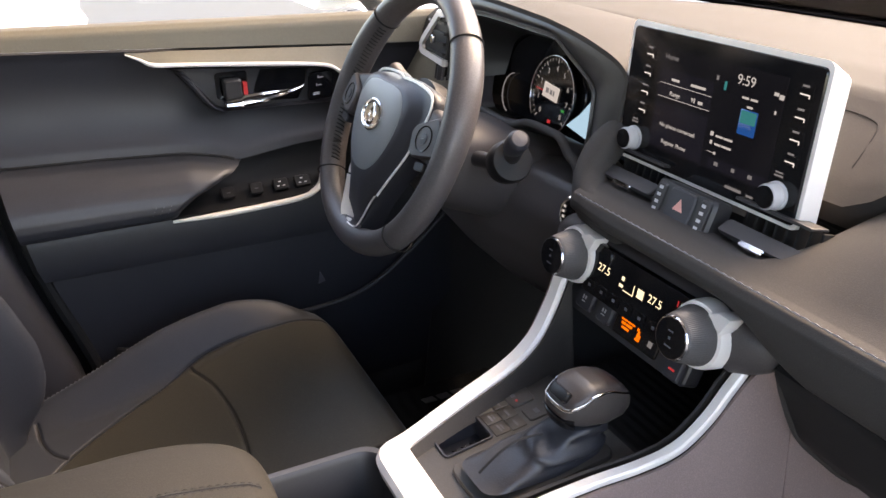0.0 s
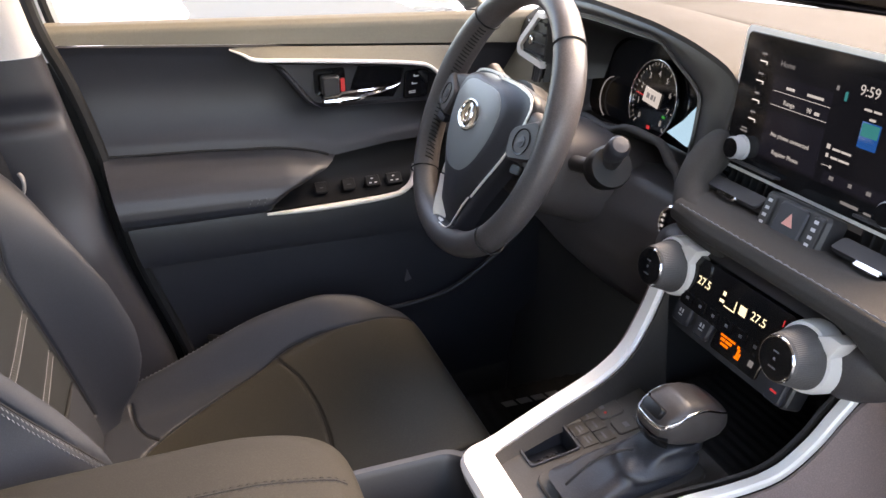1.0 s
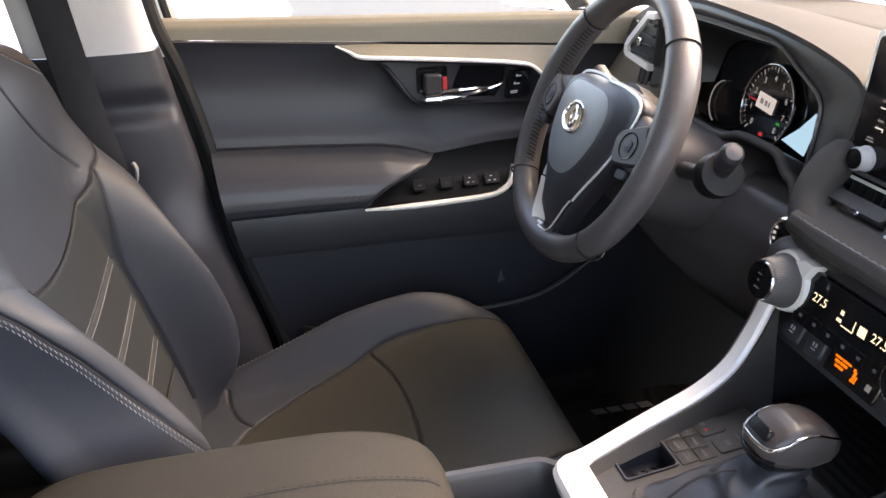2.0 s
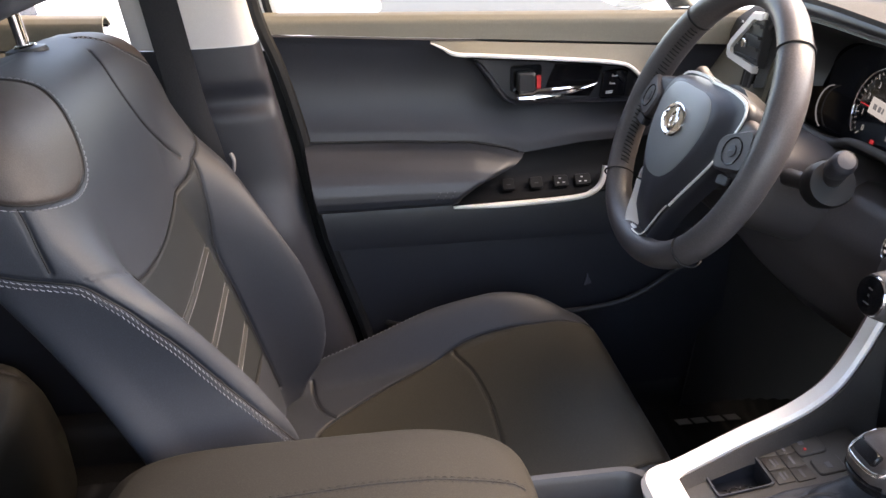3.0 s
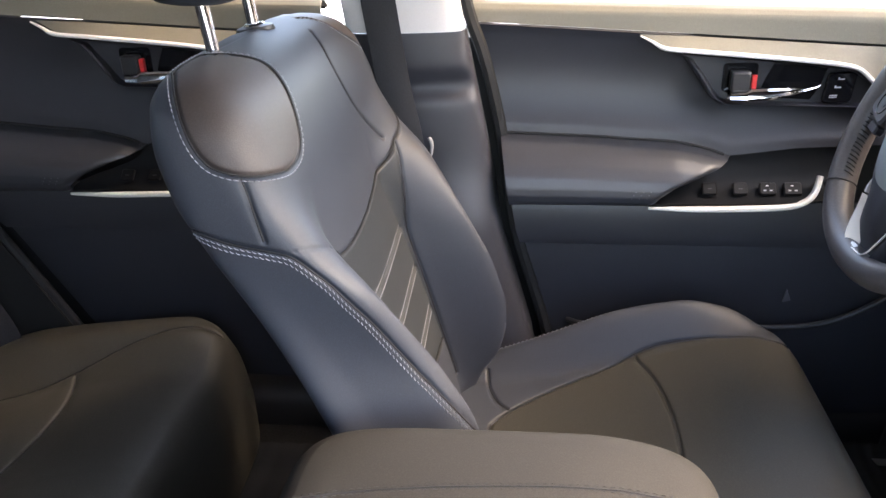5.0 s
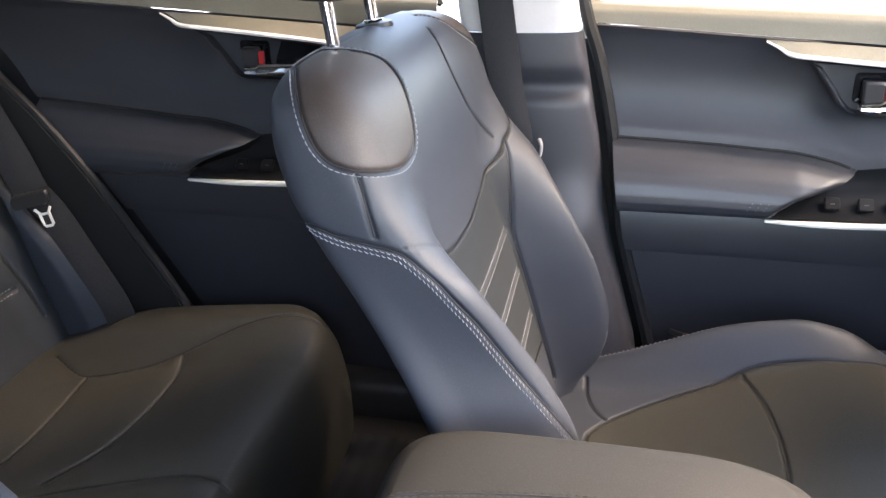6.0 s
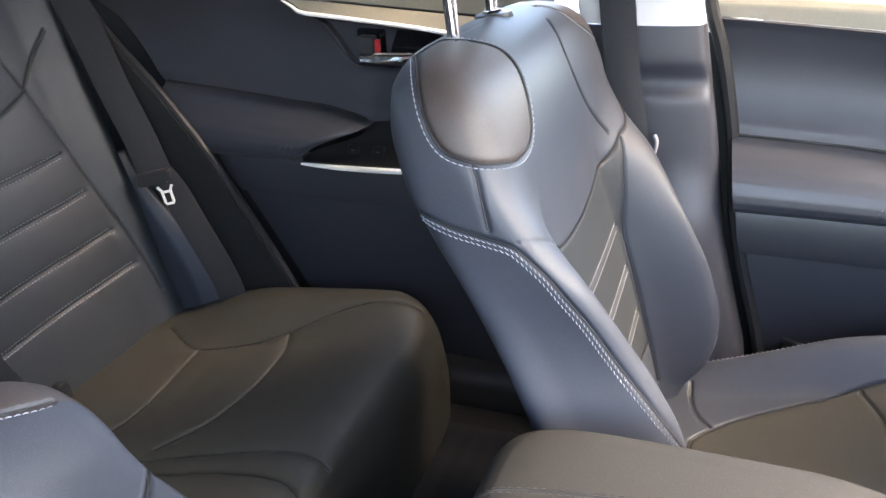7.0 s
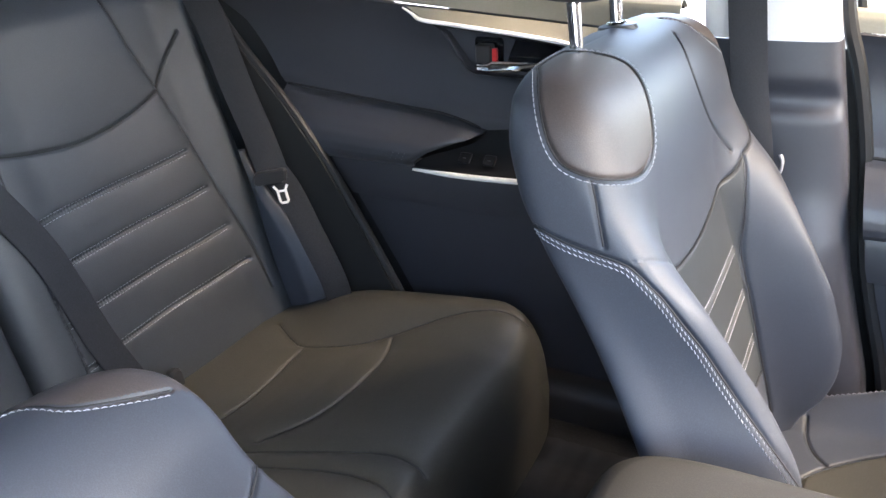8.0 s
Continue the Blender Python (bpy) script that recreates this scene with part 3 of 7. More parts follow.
    c = Vector((-0.02, 0.960))
    rings = []
    for k, y in ((1.02, 0.742), (1.0, 0.7235), (0.975, 0.7215), (0.95, 0.7245), (0.93, 0.736), (0.5, 0.7375), (0.05, 0.7375)):
        rings.append([(c.x + (p[0] - c.x) * k, y, c.y + (p[1] - c.y) * (k if k > 0.94 else k * 0.98)) for p in rim])
    part("handle_bowl", loft(rings), SOFT, d, "black door handle bowl", 25)
    plate = [(-0.064, 0.936), (-0.056, 0.962), (-0.046, 0.9845), (0.000, 0.981), (0.030, 0.976), (0.022, 0.950), (0.010, 0.931)]
    part("recess_plate", slab(plate, axes((0, 0.7372, 0), (1, 0, 0), (0, 0, 1)), -0.002, 0.0022, 0.001), GLOSS, d, "gloss black handle recess")
    # wedge-shaped pull lever
    wedge = [(-0.110, 0.935, 0.9440, 0.722), (-0.106, 0.9335, 0.9455, 0.717), (-0.085, 0.9335, 0.9475, 0.713), (-0.078, 0.9340, 0.9525, 0.712), (-0.055, 0.9360, 0.9535, 0.711), (-0.030, 0.9400, 0.9535, 0.712), (-0.005, 0.9460, 0.9540, 0.716), (0.012, 0.9505, 0.9550, 0.721), (0.020, 0.9530, 0.9558, 0.725)]
    rings = []
    for x, lo, hi, y in wedge:
        h = hi - lo
        rings.append([(x, y + a, lo + h * b) for a, b in ((0.008, 0.0), (0.002, 0.04), (0.0, 0.25), (0.0012, 0.55), (0.0, 0.80), (0.002, 0.97), (0.008, 1.0), (0.010, 0.5))])
    part("door_handle", loft(rings), CHROME, d, "chrome door pull lever", 30)
    part("lock_recess", slab(rounded(0.050, 0.042, 0.006), axes((-0.092, 0.7372, 0.9645), (1, 0, 0), (0, 0, 1)), -0.002, 0.0016, 0.0008), GLOSS, d, "gloss black lock recess")
    m = axes((-0.094, 0.722, 0.962), (1, 0, 0), (0, 0, 1))
    part("lock_lever", slab(rounded(0.028, 0.030, 0.004), m, -0.012, 0.007, 0.003), HARD, d, "black lock lever")
    m2 = axes((-0.0755, 0.722, 0.962), (1, 0, 0.05), (0, 0, 1))
    part("lock_mark", slab(rounded(0.007, 0.019, 0.001), m2, -0.004, 0.005, 0.001), RED_PLASTIC, d, "red unlocked mark")
    if front > 0.2:
        m3 = axes((0.046, 0.7275, 0.951), (1, 0, 0.05), (0.12, 0, 1))
        mem = part("memory_switch", slab(rounded(0.040, 0.044, 0.005), m3, -0.004, 0.004, 0.0015), GLOSS, d, "gloss black memory switch plate")
        bars([(-0.004, 0.012, 0.007, 0.0018), (-0.006, 0.012, 0.0018, 0.004), (-0.006, 0.0, 0.007, 0.0018), (-0.008, 0.0, 0.0018, 0.004), (-0.012, -0.014, 0.011, 0.0015), (-0.012, -0.0115, 0.011, 0.0015)], m3 @ Matrix.Translation((0, 0, 0.0042)), PRINT, mem, "switch_marks")

    # armrest
    aprof = [(0.731, 0.0), (0.722, -0.0035), (0.708, -0.008), (0.692, -0.020), (0.677, -0.036), (0.667, -0.052), (0.662, -0.068), (0.661, -0.080), (0.664, -0.090), (0.671, -0.097), (0.682, -0.1015), (0.70, -0.104), (0.728, -0.105)]
    aend = [(0.0, -0.094), (0.25, -0.118), (0.45, -0.150), (0.62, -0.180), (0.80, -0.203), (1.0, -0.214)]
    def arm(u, v):
        k = v * (len(aprof) - 1)
        i = min(int(k), len(aprof) - 2)
        t = k - i
        y = aprof[i][0] + (aprof[i + 1][0] - aprof[i][0]) * t
        dz = aprof[i][1] + (aprof[i + 1][1] - aprof[i][1]) * t
        xe = lerp_table(aend, -dz / 0.105)
        zc = 0.887 + dz
        xs_ = xr(zc) + 0.006
        x = xs_ + (xe - xs_) * u
        bot = 0.781 - low
        top = crease(min(x, -0.10))
        z = top + (bot - top) * (-dz / 0.105)
        e = max(0.0, (u - 0.93) / 0.07)
        return x, y + 0.010 * e ** 2 * math.sin(math.pi * v), z
    part("armrest", sheet(arm, 60, 48, 0.004, flip=True), ARM_LEATHER, d, "padded black leather armrest", 70)
    cre = smooth_path([(x, 0.7262, crease(x) - 0.0005) for x in (xr(0.887) + 0.012, -0.38, -0.30, -0.24, -0.18, -0.13, -0.105)], 6)
    part("seam_cord", tube(cre, 0.0022, 6, up=(0, 1, 0)), SEAM, d, "dark joint above the armrest")
    # speaker-like pin holes
    bm = bmesh.new()
    for i in range(3):
        for j in range(3):
            turned([(0.0009, -0.001), (0.0009, 0.0008), (0.0001, 0.0009)], axes((-0.245 + 0.011 * i + 0.003 * j, 0.6615, 0.803 - low + 0.005 * j), (1, 0, 0), (0, 0, 1)), 6, bm)
    part("pin_marks", bm, FAINT, d)["kind"] = "stuff"

    # switch panel in front of the armrest
    def switch(u, v):
        x = lerp_table(aend, v) - 0.004 + (min(front, 0.06) - lerp_table(aend, v)) * u
        top, bot = 0.850 - low + 0.018 * max(0, u - 0.2), 0.785 - low + 0.010 * u ** 4
        y = 0.734 - 0.012 * v - 0.036 * v ** 3
        return x, y, top + (bot - top) * (v ** 0.6)
    part("switch_panel", sheet(switch, 30, 20, 0.004, flip=True), CAP_GLOSS, d, "gloss black switch panel", 60)
    spots = [(-0.125, 0.021), (-0.080, 0.021)] + ([(-0.040, 0.024), (-0.004, 0.026)] if front > 0.2 else [])
    for i, (x, w) in enumerate(spots):
        mm = axes((x, 0.7035, 0.8055 - low), (1, 0, 0), (0, 0.62, 0.55))
        sw = part("window_switch", slab(rounded(w, 0.020, 0.003), mm, -0.006, -0.0006, 0.0012), CAP_GLOSS, d, "black window switch")
        marks = [(-0.003, -0.002, 0.006, 0.001)] if i < 2 else [(-0.007, -0.005, 0.004, 0.0018), (0.002, -0.005, 0.004, 0.0018), (-0.003, 0.003, 0.004, 0.0018)]
        bars(marks, mm @ Matrix.Translation((0, 0, -0.0005)), FAINT if i < 2 else PRINT, sw, "switch_marks")
    sil = smooth_path([(x, y, z - low) for x, y, z in ((-0.216, 0.686, 0.7785), (-0.15, 0.683, 0.7785), (-0.082, 0.683, 0.7795), (-0.02, 0.684, 0.782), (0.008, 0.687, 0.788), (0.024, 0.693, 0.801), (0.032, 0.702, 0.825))], 7)
    wd = [min(1.0, 0.45 + 0.55 * i / 8) for i in range(len(sil))]
    part("bright_strip", sweep(sil, rounded(0.008, 0.0105, 0.003), up=(0, -1, 0), scale=wd), SATIN, d, "satin silver armrest edge strip")

    # middle and lower panels
    def band(z0, z1, y0, y1, bulge):
        def f(u, v):
            z = z0 + (z1 - z0) * v
            x = xr(z) + 0.006 + (front - xr(z)) * u
            return x, y0 + (y1 - y0) * v - bulge * math.sin(math.pi * v) ** 0.6, z - 0.008 * u * (1 if v > 0.99 else v)
        return f
    part("middle_panel", sheet(band(0.776 - low, 0.706 - low, 0.717, 0.716, 0.005), 40, 12, 0.004, flip=True), SOFT, d, "black door panel below the armrest", 60)
    part("lower_panel", sheet(band(0.703 - low, 0.40, 0.726, 0.742, 0.004), 40, 20, 0.004, flip=True), SOFT, d, "dark lower door panel", 60)
    if front > 0.2:
        top = smooth_path([(-0.33, 0.728, 0.560), (-0.28, 0.700, 0.566), (-0.10, 0.690, 0.572), (0.03, 0.688, 0.578), (0.10, 0.690, 0.596), (0.18, 0.695, 0.645), (0.26, 0.70, 0.71)], 6)
        def pocket(u, v):
            p = top[min(int(round(u * (len(top) - 1))), len(top) - 1)]
            return p.x, p.y + 0.018 * v ** 2, p.z * (1 - v) + 0.40 * v
        part("map_pocket", sheet(pocket, len(top) - 1, 10, 0.006, flip=True), SOFT, d, "dark map pocket", 60)
        part("pocket_rim", tube(top, 0.0045, 8, up=(0, 1, 0)), HARD, d)
        # Faint grey chip standing in for a pale glint on the door.
        mm = axes((0.015, 0.722, 0.615), (1, 0, 0.3), (-0.3, 0, 1))
        part("pale_glint", slab([(-0.006, -0.011), (0.007, -0.011), (0.005, 0.010)], mm, -0.004, 0.0012, 0.001), FAINT, d, "small pale chip painted as a glint")
    pane = part("pane", sheet(lambda u, v: (xr(1.07) - 0.06 * v + (front - 0.10 - xr(1.07)) * u, 0.800 - 0.10 * v ** 1.2, 1.05 + 0.44 * v), 8, 8, 0.004), WINDOW if front > 0.2 else PRIVACY, d, "side window glass")
    pane.visible_shadow = front <= 0.2
    return d


def build_belts():
    # front belt: from the pillar down behind the seat
    def web(path, normal_up, w=0.047):
        return sweep(path, rounded(w, 0.0014, 0.0006, 2), up=normal_up)
    b = thing("seat_belt", "black webbing seat belt hanging at the middle pillar", "seat belt", (-0.60, 0.66, 0.36))
    inv = Matrix.Translation((0.60, -0.66, -0.36))
    path = smooth_path([inv @ Vector(p) for p in ((-0.640, 0.622, 1.42), (-0.606, 0.645, 1.12), (-0.588, 0.645, 0.98), (-0.570, 0.643, 0.88), (-0.555, 0.66, 0.70), (-0.55, 0.68, 0.42))], 10)
    part("webbing", web(path, (0.25, -1, 0)), WEBBING, b)
    top = inv @ Vector((-0.640, 0.628, 1.44))
    part("anchor", slab(rounded(0.075, 0.035, 0.012), axes(top, (1, 0, 0.1), (0, 0, 1)), -0.004, 0.014, 0.004), HARD, b, "black belt anchor")

    r = thing("seat_belt", "black rear seat belt with a bare metal tongue", "seat belt", (-1.3, 0.62, 0.55))
    inv = Matrix.Translation((1.3, -0.62, -0.55))
    up_p = smooth_path([inv @ Vector(p) for p in ((-1.60, 0.60, 1.30), (-1.484, 0.606, 1.08), (-1.428, 0.606, 0.93), (-1.396, 0.606, 0.85), (-1.372, 0.605, 0.780))], 8)
    part("webbing", web(up_p, (0.8, -1, 0.25), 0.054), WEBBING, r)
    lo_p = smooth_path([inv @ Vector(p) for p in ((-1.368, 0.606, 0.786), (-1.337, 0.600, 0.755), (-1.300, 0.598, 0.685), (-1.262, 0.598, 0.606), (-1.252, 0.602, 0.56))], 8)
    part("webbing", web(lo_p, (0.8, -1, 0.25)), WEBBING, r)
    m = axes(inv @ Vector((-1.368, 0.590, 0.784)), (0.92, 0.35, 0.16), (0.18, -0.05, 1))
    part("tongue_grip", slab(rounded(0.062, 0.026, 0.008), m, -0.006, 0.007, 0.003), HARD, r, "black plastic tongue grip")
    m = axes(inv @ Vector((-1.338, 0.582, 0.756)), (0.92, 0.35, 0.16), (-0.30, 0.1, 1))
    loop = [m @ Vector((x, y, 0)) for x, y in ((-0.013, 0.018), (-0.0075, 0.010), (-0.0075, -0.010), (-0.005, -0.013), (0.005, -0.013), (0.0075, -0.010), (0.0075, 0.010), (0.013, 0.018))]
    bm = sweep(loop, rounded(0.0045, 0.0024, 0.0008), up=tuple(m.to_3x3() @ Vector((0, 0, 1))))
    brick(-0.0075, 0.0075, 0.006, 0.010, -0.0012, 0.0012, 0.0004, m, bm)
    part("tongue", bm, SATIN, r, "bare metal belt tongue")


def build_mats():
    f = thing("floor_mat", "black ribbed rubber floor mat by the driver's seat", "floor mat", (0.12, 0.40, 0.342))
    def top(u, v):
        x, y = -0.30 + 0.62 * u, -0.24 + 0.52 * v
        lip = 0.012 * max(0, 1 - min(u, 1 - u, v, 1 - v) / 0.04)
        return x, y, 0.008 + lip + 0.0015 * math.sin(x * 260)
    part("mat", sheet(top, 120, 30, 0.006), RUBBER, f)
    # raised emblem bars standing for a product name
    m = axes((0.165, 0.248, 0.0125), (-1, 0.0, 0), (0, -1, 0))
    for k in range(4):
        x = 0.030 * k
        part("emblem_bar", slab([(x + 0.004, 0), (x + 0.028, 0), (x + 0.024, 0.016), (x, 0.016)], m, 0, 0.0022, 0.0008), GUIDE, f, "grey raised emblem bar")
    g = thing("floor_mat", "black ribbed mat, darkened for rear footwell shade", "floor mat", (-0.72, 0.40, 0.342))
    def rear(u, v):
        x, y = -0.17 + 0.34 * u, -0.24 + 0.48 * v
        return x, y, 0.008 + 0.0010 * math.sin(x * 200) + 0.0005 * math.sin(y * 300)
    # SEAM black in place of RUBBER puts the footwell's shade into the mat.
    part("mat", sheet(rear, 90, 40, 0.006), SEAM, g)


def build_mirror():
    d = thing("door_mirror", "white door mirror housing outside the window", "door mirror", (0.17, 1.0, 1.04))
    rings = []
    for k, x in ((0.55, 0.06), (0.9, 0.03), (1.0, -0.02), (1.0, -0.055), (0.96, -0.062)):
        rings.append([(x, py * k, 0.075 + pz * k) for py, pz in rounded(0.24, 0.16, 0.06, 6)])
    part("housing", loft(rings), PAINT, d, "white painted housing")
    part("glass", slab(rounded(0.21, 0.13, 0.05, 6), axes((-0.064, 0, 0.075), (0, -1, 0), (0, 0, 1)), -0.004, 0.002, 0.001), CHROME, d, "mirror glass")
    part("foot", sweep(smooth_path([(0.05, -0.16, -0.02), (0.02, -0.13, 0.03), (0.0, -0.09, 0.06)], 5), rounded(0.05, 0.035, 0.012)), HARD, d, "black mirror foot")


# ---------- seats ----------
def seat_back_base():
    Z = [0.50, 0.55, 0.60, 0.65, 0.75, 0.85, 0.95, 1.00, 1.045, 1.070, 1.086, 1.094, 1.097]
    XF = [-0.490, -0.494, -0.505, -0.520, -0.550, -0.580, -0.603, -0.610, -0.622, -0.636, -0.656, -0.680, -0.70]
    XR = [-0.520, -0.532, -0.545, -0.560, -0.595, -0.641, -0.698, -0.728, -0.742, -0.742, -0.736, -0.726, -0.712]
    W = [0.225, 0.235, 0.242, 0.246, 0.246, 0.240, 0.234, 0.231, 0.226, 0.214, 0.190, 0.155, 0.10]
    BZ = [0.50, 0.56, 0.60, 0.65, 0.70, 0.75, 0.80, 0.85, 0.90, 0.95, 1.00, 1.2]
    B = [0.012, 0.036, 0.072, 0.099, 0.110, 0.109, 0.099, 0.083, 0.062, 0.027, 0.004, 0.0]
    return Z, XF, XR, W, BZ, B


def eased(v, xs, ys):
    """Smooth interpolation of a table that never overshoots."""
    i = min(max(int(np.searchsorted(xs, v)) - 1, 0), len(xs) - 2)
    h = [b - a for a, b in zip(xs, xs[1:])]
    d = [(b - a) / k for a, b, k in zip(ys, ys[1:], h)]
    def slope(k):
        if k == 0 or k == len(xs) - 1:
            return d[0] if k == 0 else d[-1]
        if d[k - 1] * d[k] <= 0:
            return 0.0
        w1, w2 = 2 * h[k] + h[k - 1], h[k] + 2 * h[k - 1]
        return (w1 + w2) / (w1 / d[k - 1] + w2 / d[k])
    t = min(1.0, max(0.0, (v - xs[i]) / h[i]))
    a, b = slope(i) * h[i], slope(i + 1) * h[i]
    return ys[i] * (1 + 2 * t) * (1 - t) ** 2 + a * t * (1 - t) ** 2 + ys[i + 1] * t * t * (3 - 2 * t) + b * t * t * (t - 1)


def smoothstep(a, b, v):
    t = min(1.0, max(0.0, (v - a) / (b - a)))
    return t * t * (3 - 2 * t)


def super_ring(nf, nr, inner=110, edge=12):
    """Points (u, v) round a squarish section, front half first, evenly spread."""
    def half(n):
        c = 0.5 ** (1 / n)
        right = [((1 - v ** n) ** (1 / n), v) for v in np.linspace(0, c, edge)]
        flat = [(u, (1 - abs(u) ** n) ** (1 / n)) for u in np.linspace(c, -c, inner)[1:-1]]
        left = [(-a, b) for a, b in reversed(right)]
        return right + flat + left
    front, rear = half(nf), half(nr)
    return front[:-1] + [(-u, -v) for u, v in rear[:-1]]


def largest(faces):
    """The biggest connected patch of a set of faces."""
    left, best = set(faces), set()
    while left:
        seed = left.pop()
        patch, todo = {seed}, [seed]
        while todo:
            for e in todo.pop().edges:
                for f in e.link_faces:
                    if f in left:
                        left.discard(f)
                        patch.add(f)
                        todo.append(f)
        if len(patch) > len(best):
            best = patch
    return best


def build_backrest(seat):
    Z, XF, XR, W, BZ, B = seat_back_base()
    zs = list(np.linspace(0.50, 1.04, 130)) + list(np.linspace(1.043, 1.097, 30))
    rings = []
    for z in zs:
        xf, xr, w = eased(z, Z, XF), eased(z, Z, XR), eased(z, Z, W)
        b = eased(z, BZ, B)
        xm = 0.5 * (xf + xr) + 0.35 * b
        n = 5.0 - 1.6 * smoothstep(0.93, 1.05, z)
        nf = 9.0 - 5.4 * smoothstep(0.90, 1.05, z)
        ring = []
        for u, v in super_ring(nf, n):
            far = smoothstep(0.84, 1.00, z) * smoothstep(0.05, 0.6, u)
            y = w * u + far * u * (0.010 + 0.016 * smoothstep(0.94, 1.03, z) + 0.004 * smoothstep(1.03, 1.078, z))
            y *= 1 - 0.165 * smoothstep(0.96, 0.80, z) * min(1.0, max(0.0, (v + 0.92) / 1.84))
            y += 0.012 * smoothstep(0.6, 0.97, u) * smoothstep(0.76, 0.86, z) * smoothstep(1.09, 1.03, z)
            if v >= 0:
                v = v ** (1 - 0.68 * far * smoothstep(0.92, 1.00, z))
                k = 0.030 * smoothstep(0.80, 0.93, z)
                fx = xf + b * smoothstep(0.154 - 1.0 * k, 0.188 + k, abs(y))
                x = xm + (fx - xm) * v
            else:
                x = xm + (xm - xr) * v
            drop = 0.080 * smoothstep(0.20, 0.75, u) * smoothstep(0.98, 1.07, z) * smoothstep(0.016, 0.090, xf - x)
            ring.append(Vector((x, y, z - drop)))
        rings.append(ring)
    bm = loft(rings)
    bm.normal_update()
    tree = seated(bm)
    F = (-1, 0, 0)
    # Camera's place in seat coordinates; side seams are fitted to its view.
    CAMERA_EYE = Vector((-0.386, -0.874, 1.251))

    def front(pts):
        return trace(tree, [(0, y, z) for y, z in pts], F, 30)

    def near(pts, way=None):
        trk = trace_from(tree, [(x, y - 0.37, z) for x, y, z in pts], CAMERA_EYE, 14)
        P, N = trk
        ok = [i for i in range(len(P)) if N[i].dot((P[i] - CAMERA_EYE).normalized()) < -0.10]
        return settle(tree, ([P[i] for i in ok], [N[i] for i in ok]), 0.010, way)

    smile = front([(-0.178, 0.930), (-0.150, 0.906), (-0.08, 0.886), (0, 0.881), (0.06, 0.886), (0.11, 0.895), (0.150, 0.907), (0.178, 0.930)])
    sides = [front([(s * 0.178, 0.930), (s * 0.163, 0.88), (s * 0.159, 0.80), (s * 0.158, 0.73), (s * 0.157, 0.65), (s * 0.157, 0.58)]) for s in (1, -1)]
    tip = front([(0.178, 0.930), (0.210, 0.942), (0.250, 0.956)])
    foot = front([(-0.156, 0.640), (0, 0.648), (0.156, 0.640)])
    ribs = [front([(-0.151, z + 0.001), (0, z - 0.004), (0.151, z + 0.001)]) for z in (0.812, 0.754, 0.692)]
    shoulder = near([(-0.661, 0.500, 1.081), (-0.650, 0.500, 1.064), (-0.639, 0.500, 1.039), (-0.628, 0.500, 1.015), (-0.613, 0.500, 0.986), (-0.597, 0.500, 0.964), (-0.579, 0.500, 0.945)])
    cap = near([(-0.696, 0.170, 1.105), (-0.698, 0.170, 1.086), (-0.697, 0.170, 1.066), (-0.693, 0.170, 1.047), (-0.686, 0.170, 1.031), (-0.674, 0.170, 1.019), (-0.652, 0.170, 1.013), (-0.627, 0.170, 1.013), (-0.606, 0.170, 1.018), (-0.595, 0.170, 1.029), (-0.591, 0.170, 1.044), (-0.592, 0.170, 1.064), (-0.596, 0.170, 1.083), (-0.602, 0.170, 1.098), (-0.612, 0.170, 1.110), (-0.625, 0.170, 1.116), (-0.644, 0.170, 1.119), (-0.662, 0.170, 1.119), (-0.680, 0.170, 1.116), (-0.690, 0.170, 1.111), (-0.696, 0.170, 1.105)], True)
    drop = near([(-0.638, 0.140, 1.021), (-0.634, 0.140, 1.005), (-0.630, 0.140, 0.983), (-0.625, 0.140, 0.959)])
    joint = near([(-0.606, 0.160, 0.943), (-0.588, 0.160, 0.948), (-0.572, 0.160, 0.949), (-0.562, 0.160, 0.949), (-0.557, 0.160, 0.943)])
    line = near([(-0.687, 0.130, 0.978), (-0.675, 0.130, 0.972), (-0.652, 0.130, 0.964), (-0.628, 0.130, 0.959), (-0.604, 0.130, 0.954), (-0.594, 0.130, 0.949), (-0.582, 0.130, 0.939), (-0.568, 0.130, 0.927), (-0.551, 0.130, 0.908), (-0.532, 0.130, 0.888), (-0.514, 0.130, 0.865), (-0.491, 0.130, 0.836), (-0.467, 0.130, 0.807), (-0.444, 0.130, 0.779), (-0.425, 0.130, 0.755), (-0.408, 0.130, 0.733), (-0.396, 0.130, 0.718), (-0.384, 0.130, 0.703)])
    camera_eye_4 = Vector((-0.378, -0.877, 1.253))
    far_top = settle(tree, trace_from(tree, [(-0.700, 0.21, 1.084), (-0.684, 0.21, 1.0835), (-0.664, 0.21, 1.077), (-0.646, 0.21, 1.066), (-0.627, 0.21, 1.0545), (-0.614, 0.21, 1.0445)], camera_eye_4, 14), 0.018)

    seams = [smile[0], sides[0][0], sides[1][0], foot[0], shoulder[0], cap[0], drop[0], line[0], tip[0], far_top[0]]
    groove(bm, seams, 0.0030, 0.0027)
    groove(bm, [joint[0]], 0.0012, 0.0020)
    groove(bm, [r[0] for r in ribs], 0.0032, 0.0040)

    # split off the ribbed insert
    sm = [(p.y, p.z) for p in smile[0]]
    sd = [(p.z, abs(p.y)) for p in sides[0][0]]
    sd.sort()
    keep = set()
    for f in bm.faces:
        c = f.calc_center_median()
        if f.normal.x > 0.2 and 0.638 < c.z < np.interp(c.y, [p[0] for p in sm], [p[1] for p in sm]) and abs(c.y) < np.interp(c.z, [p[0] for p in sd], [p[1] for p in sd]):
            keep.add(f.index)
    ins = bm.copy()
    ins.faces.ensure_lookup_table()
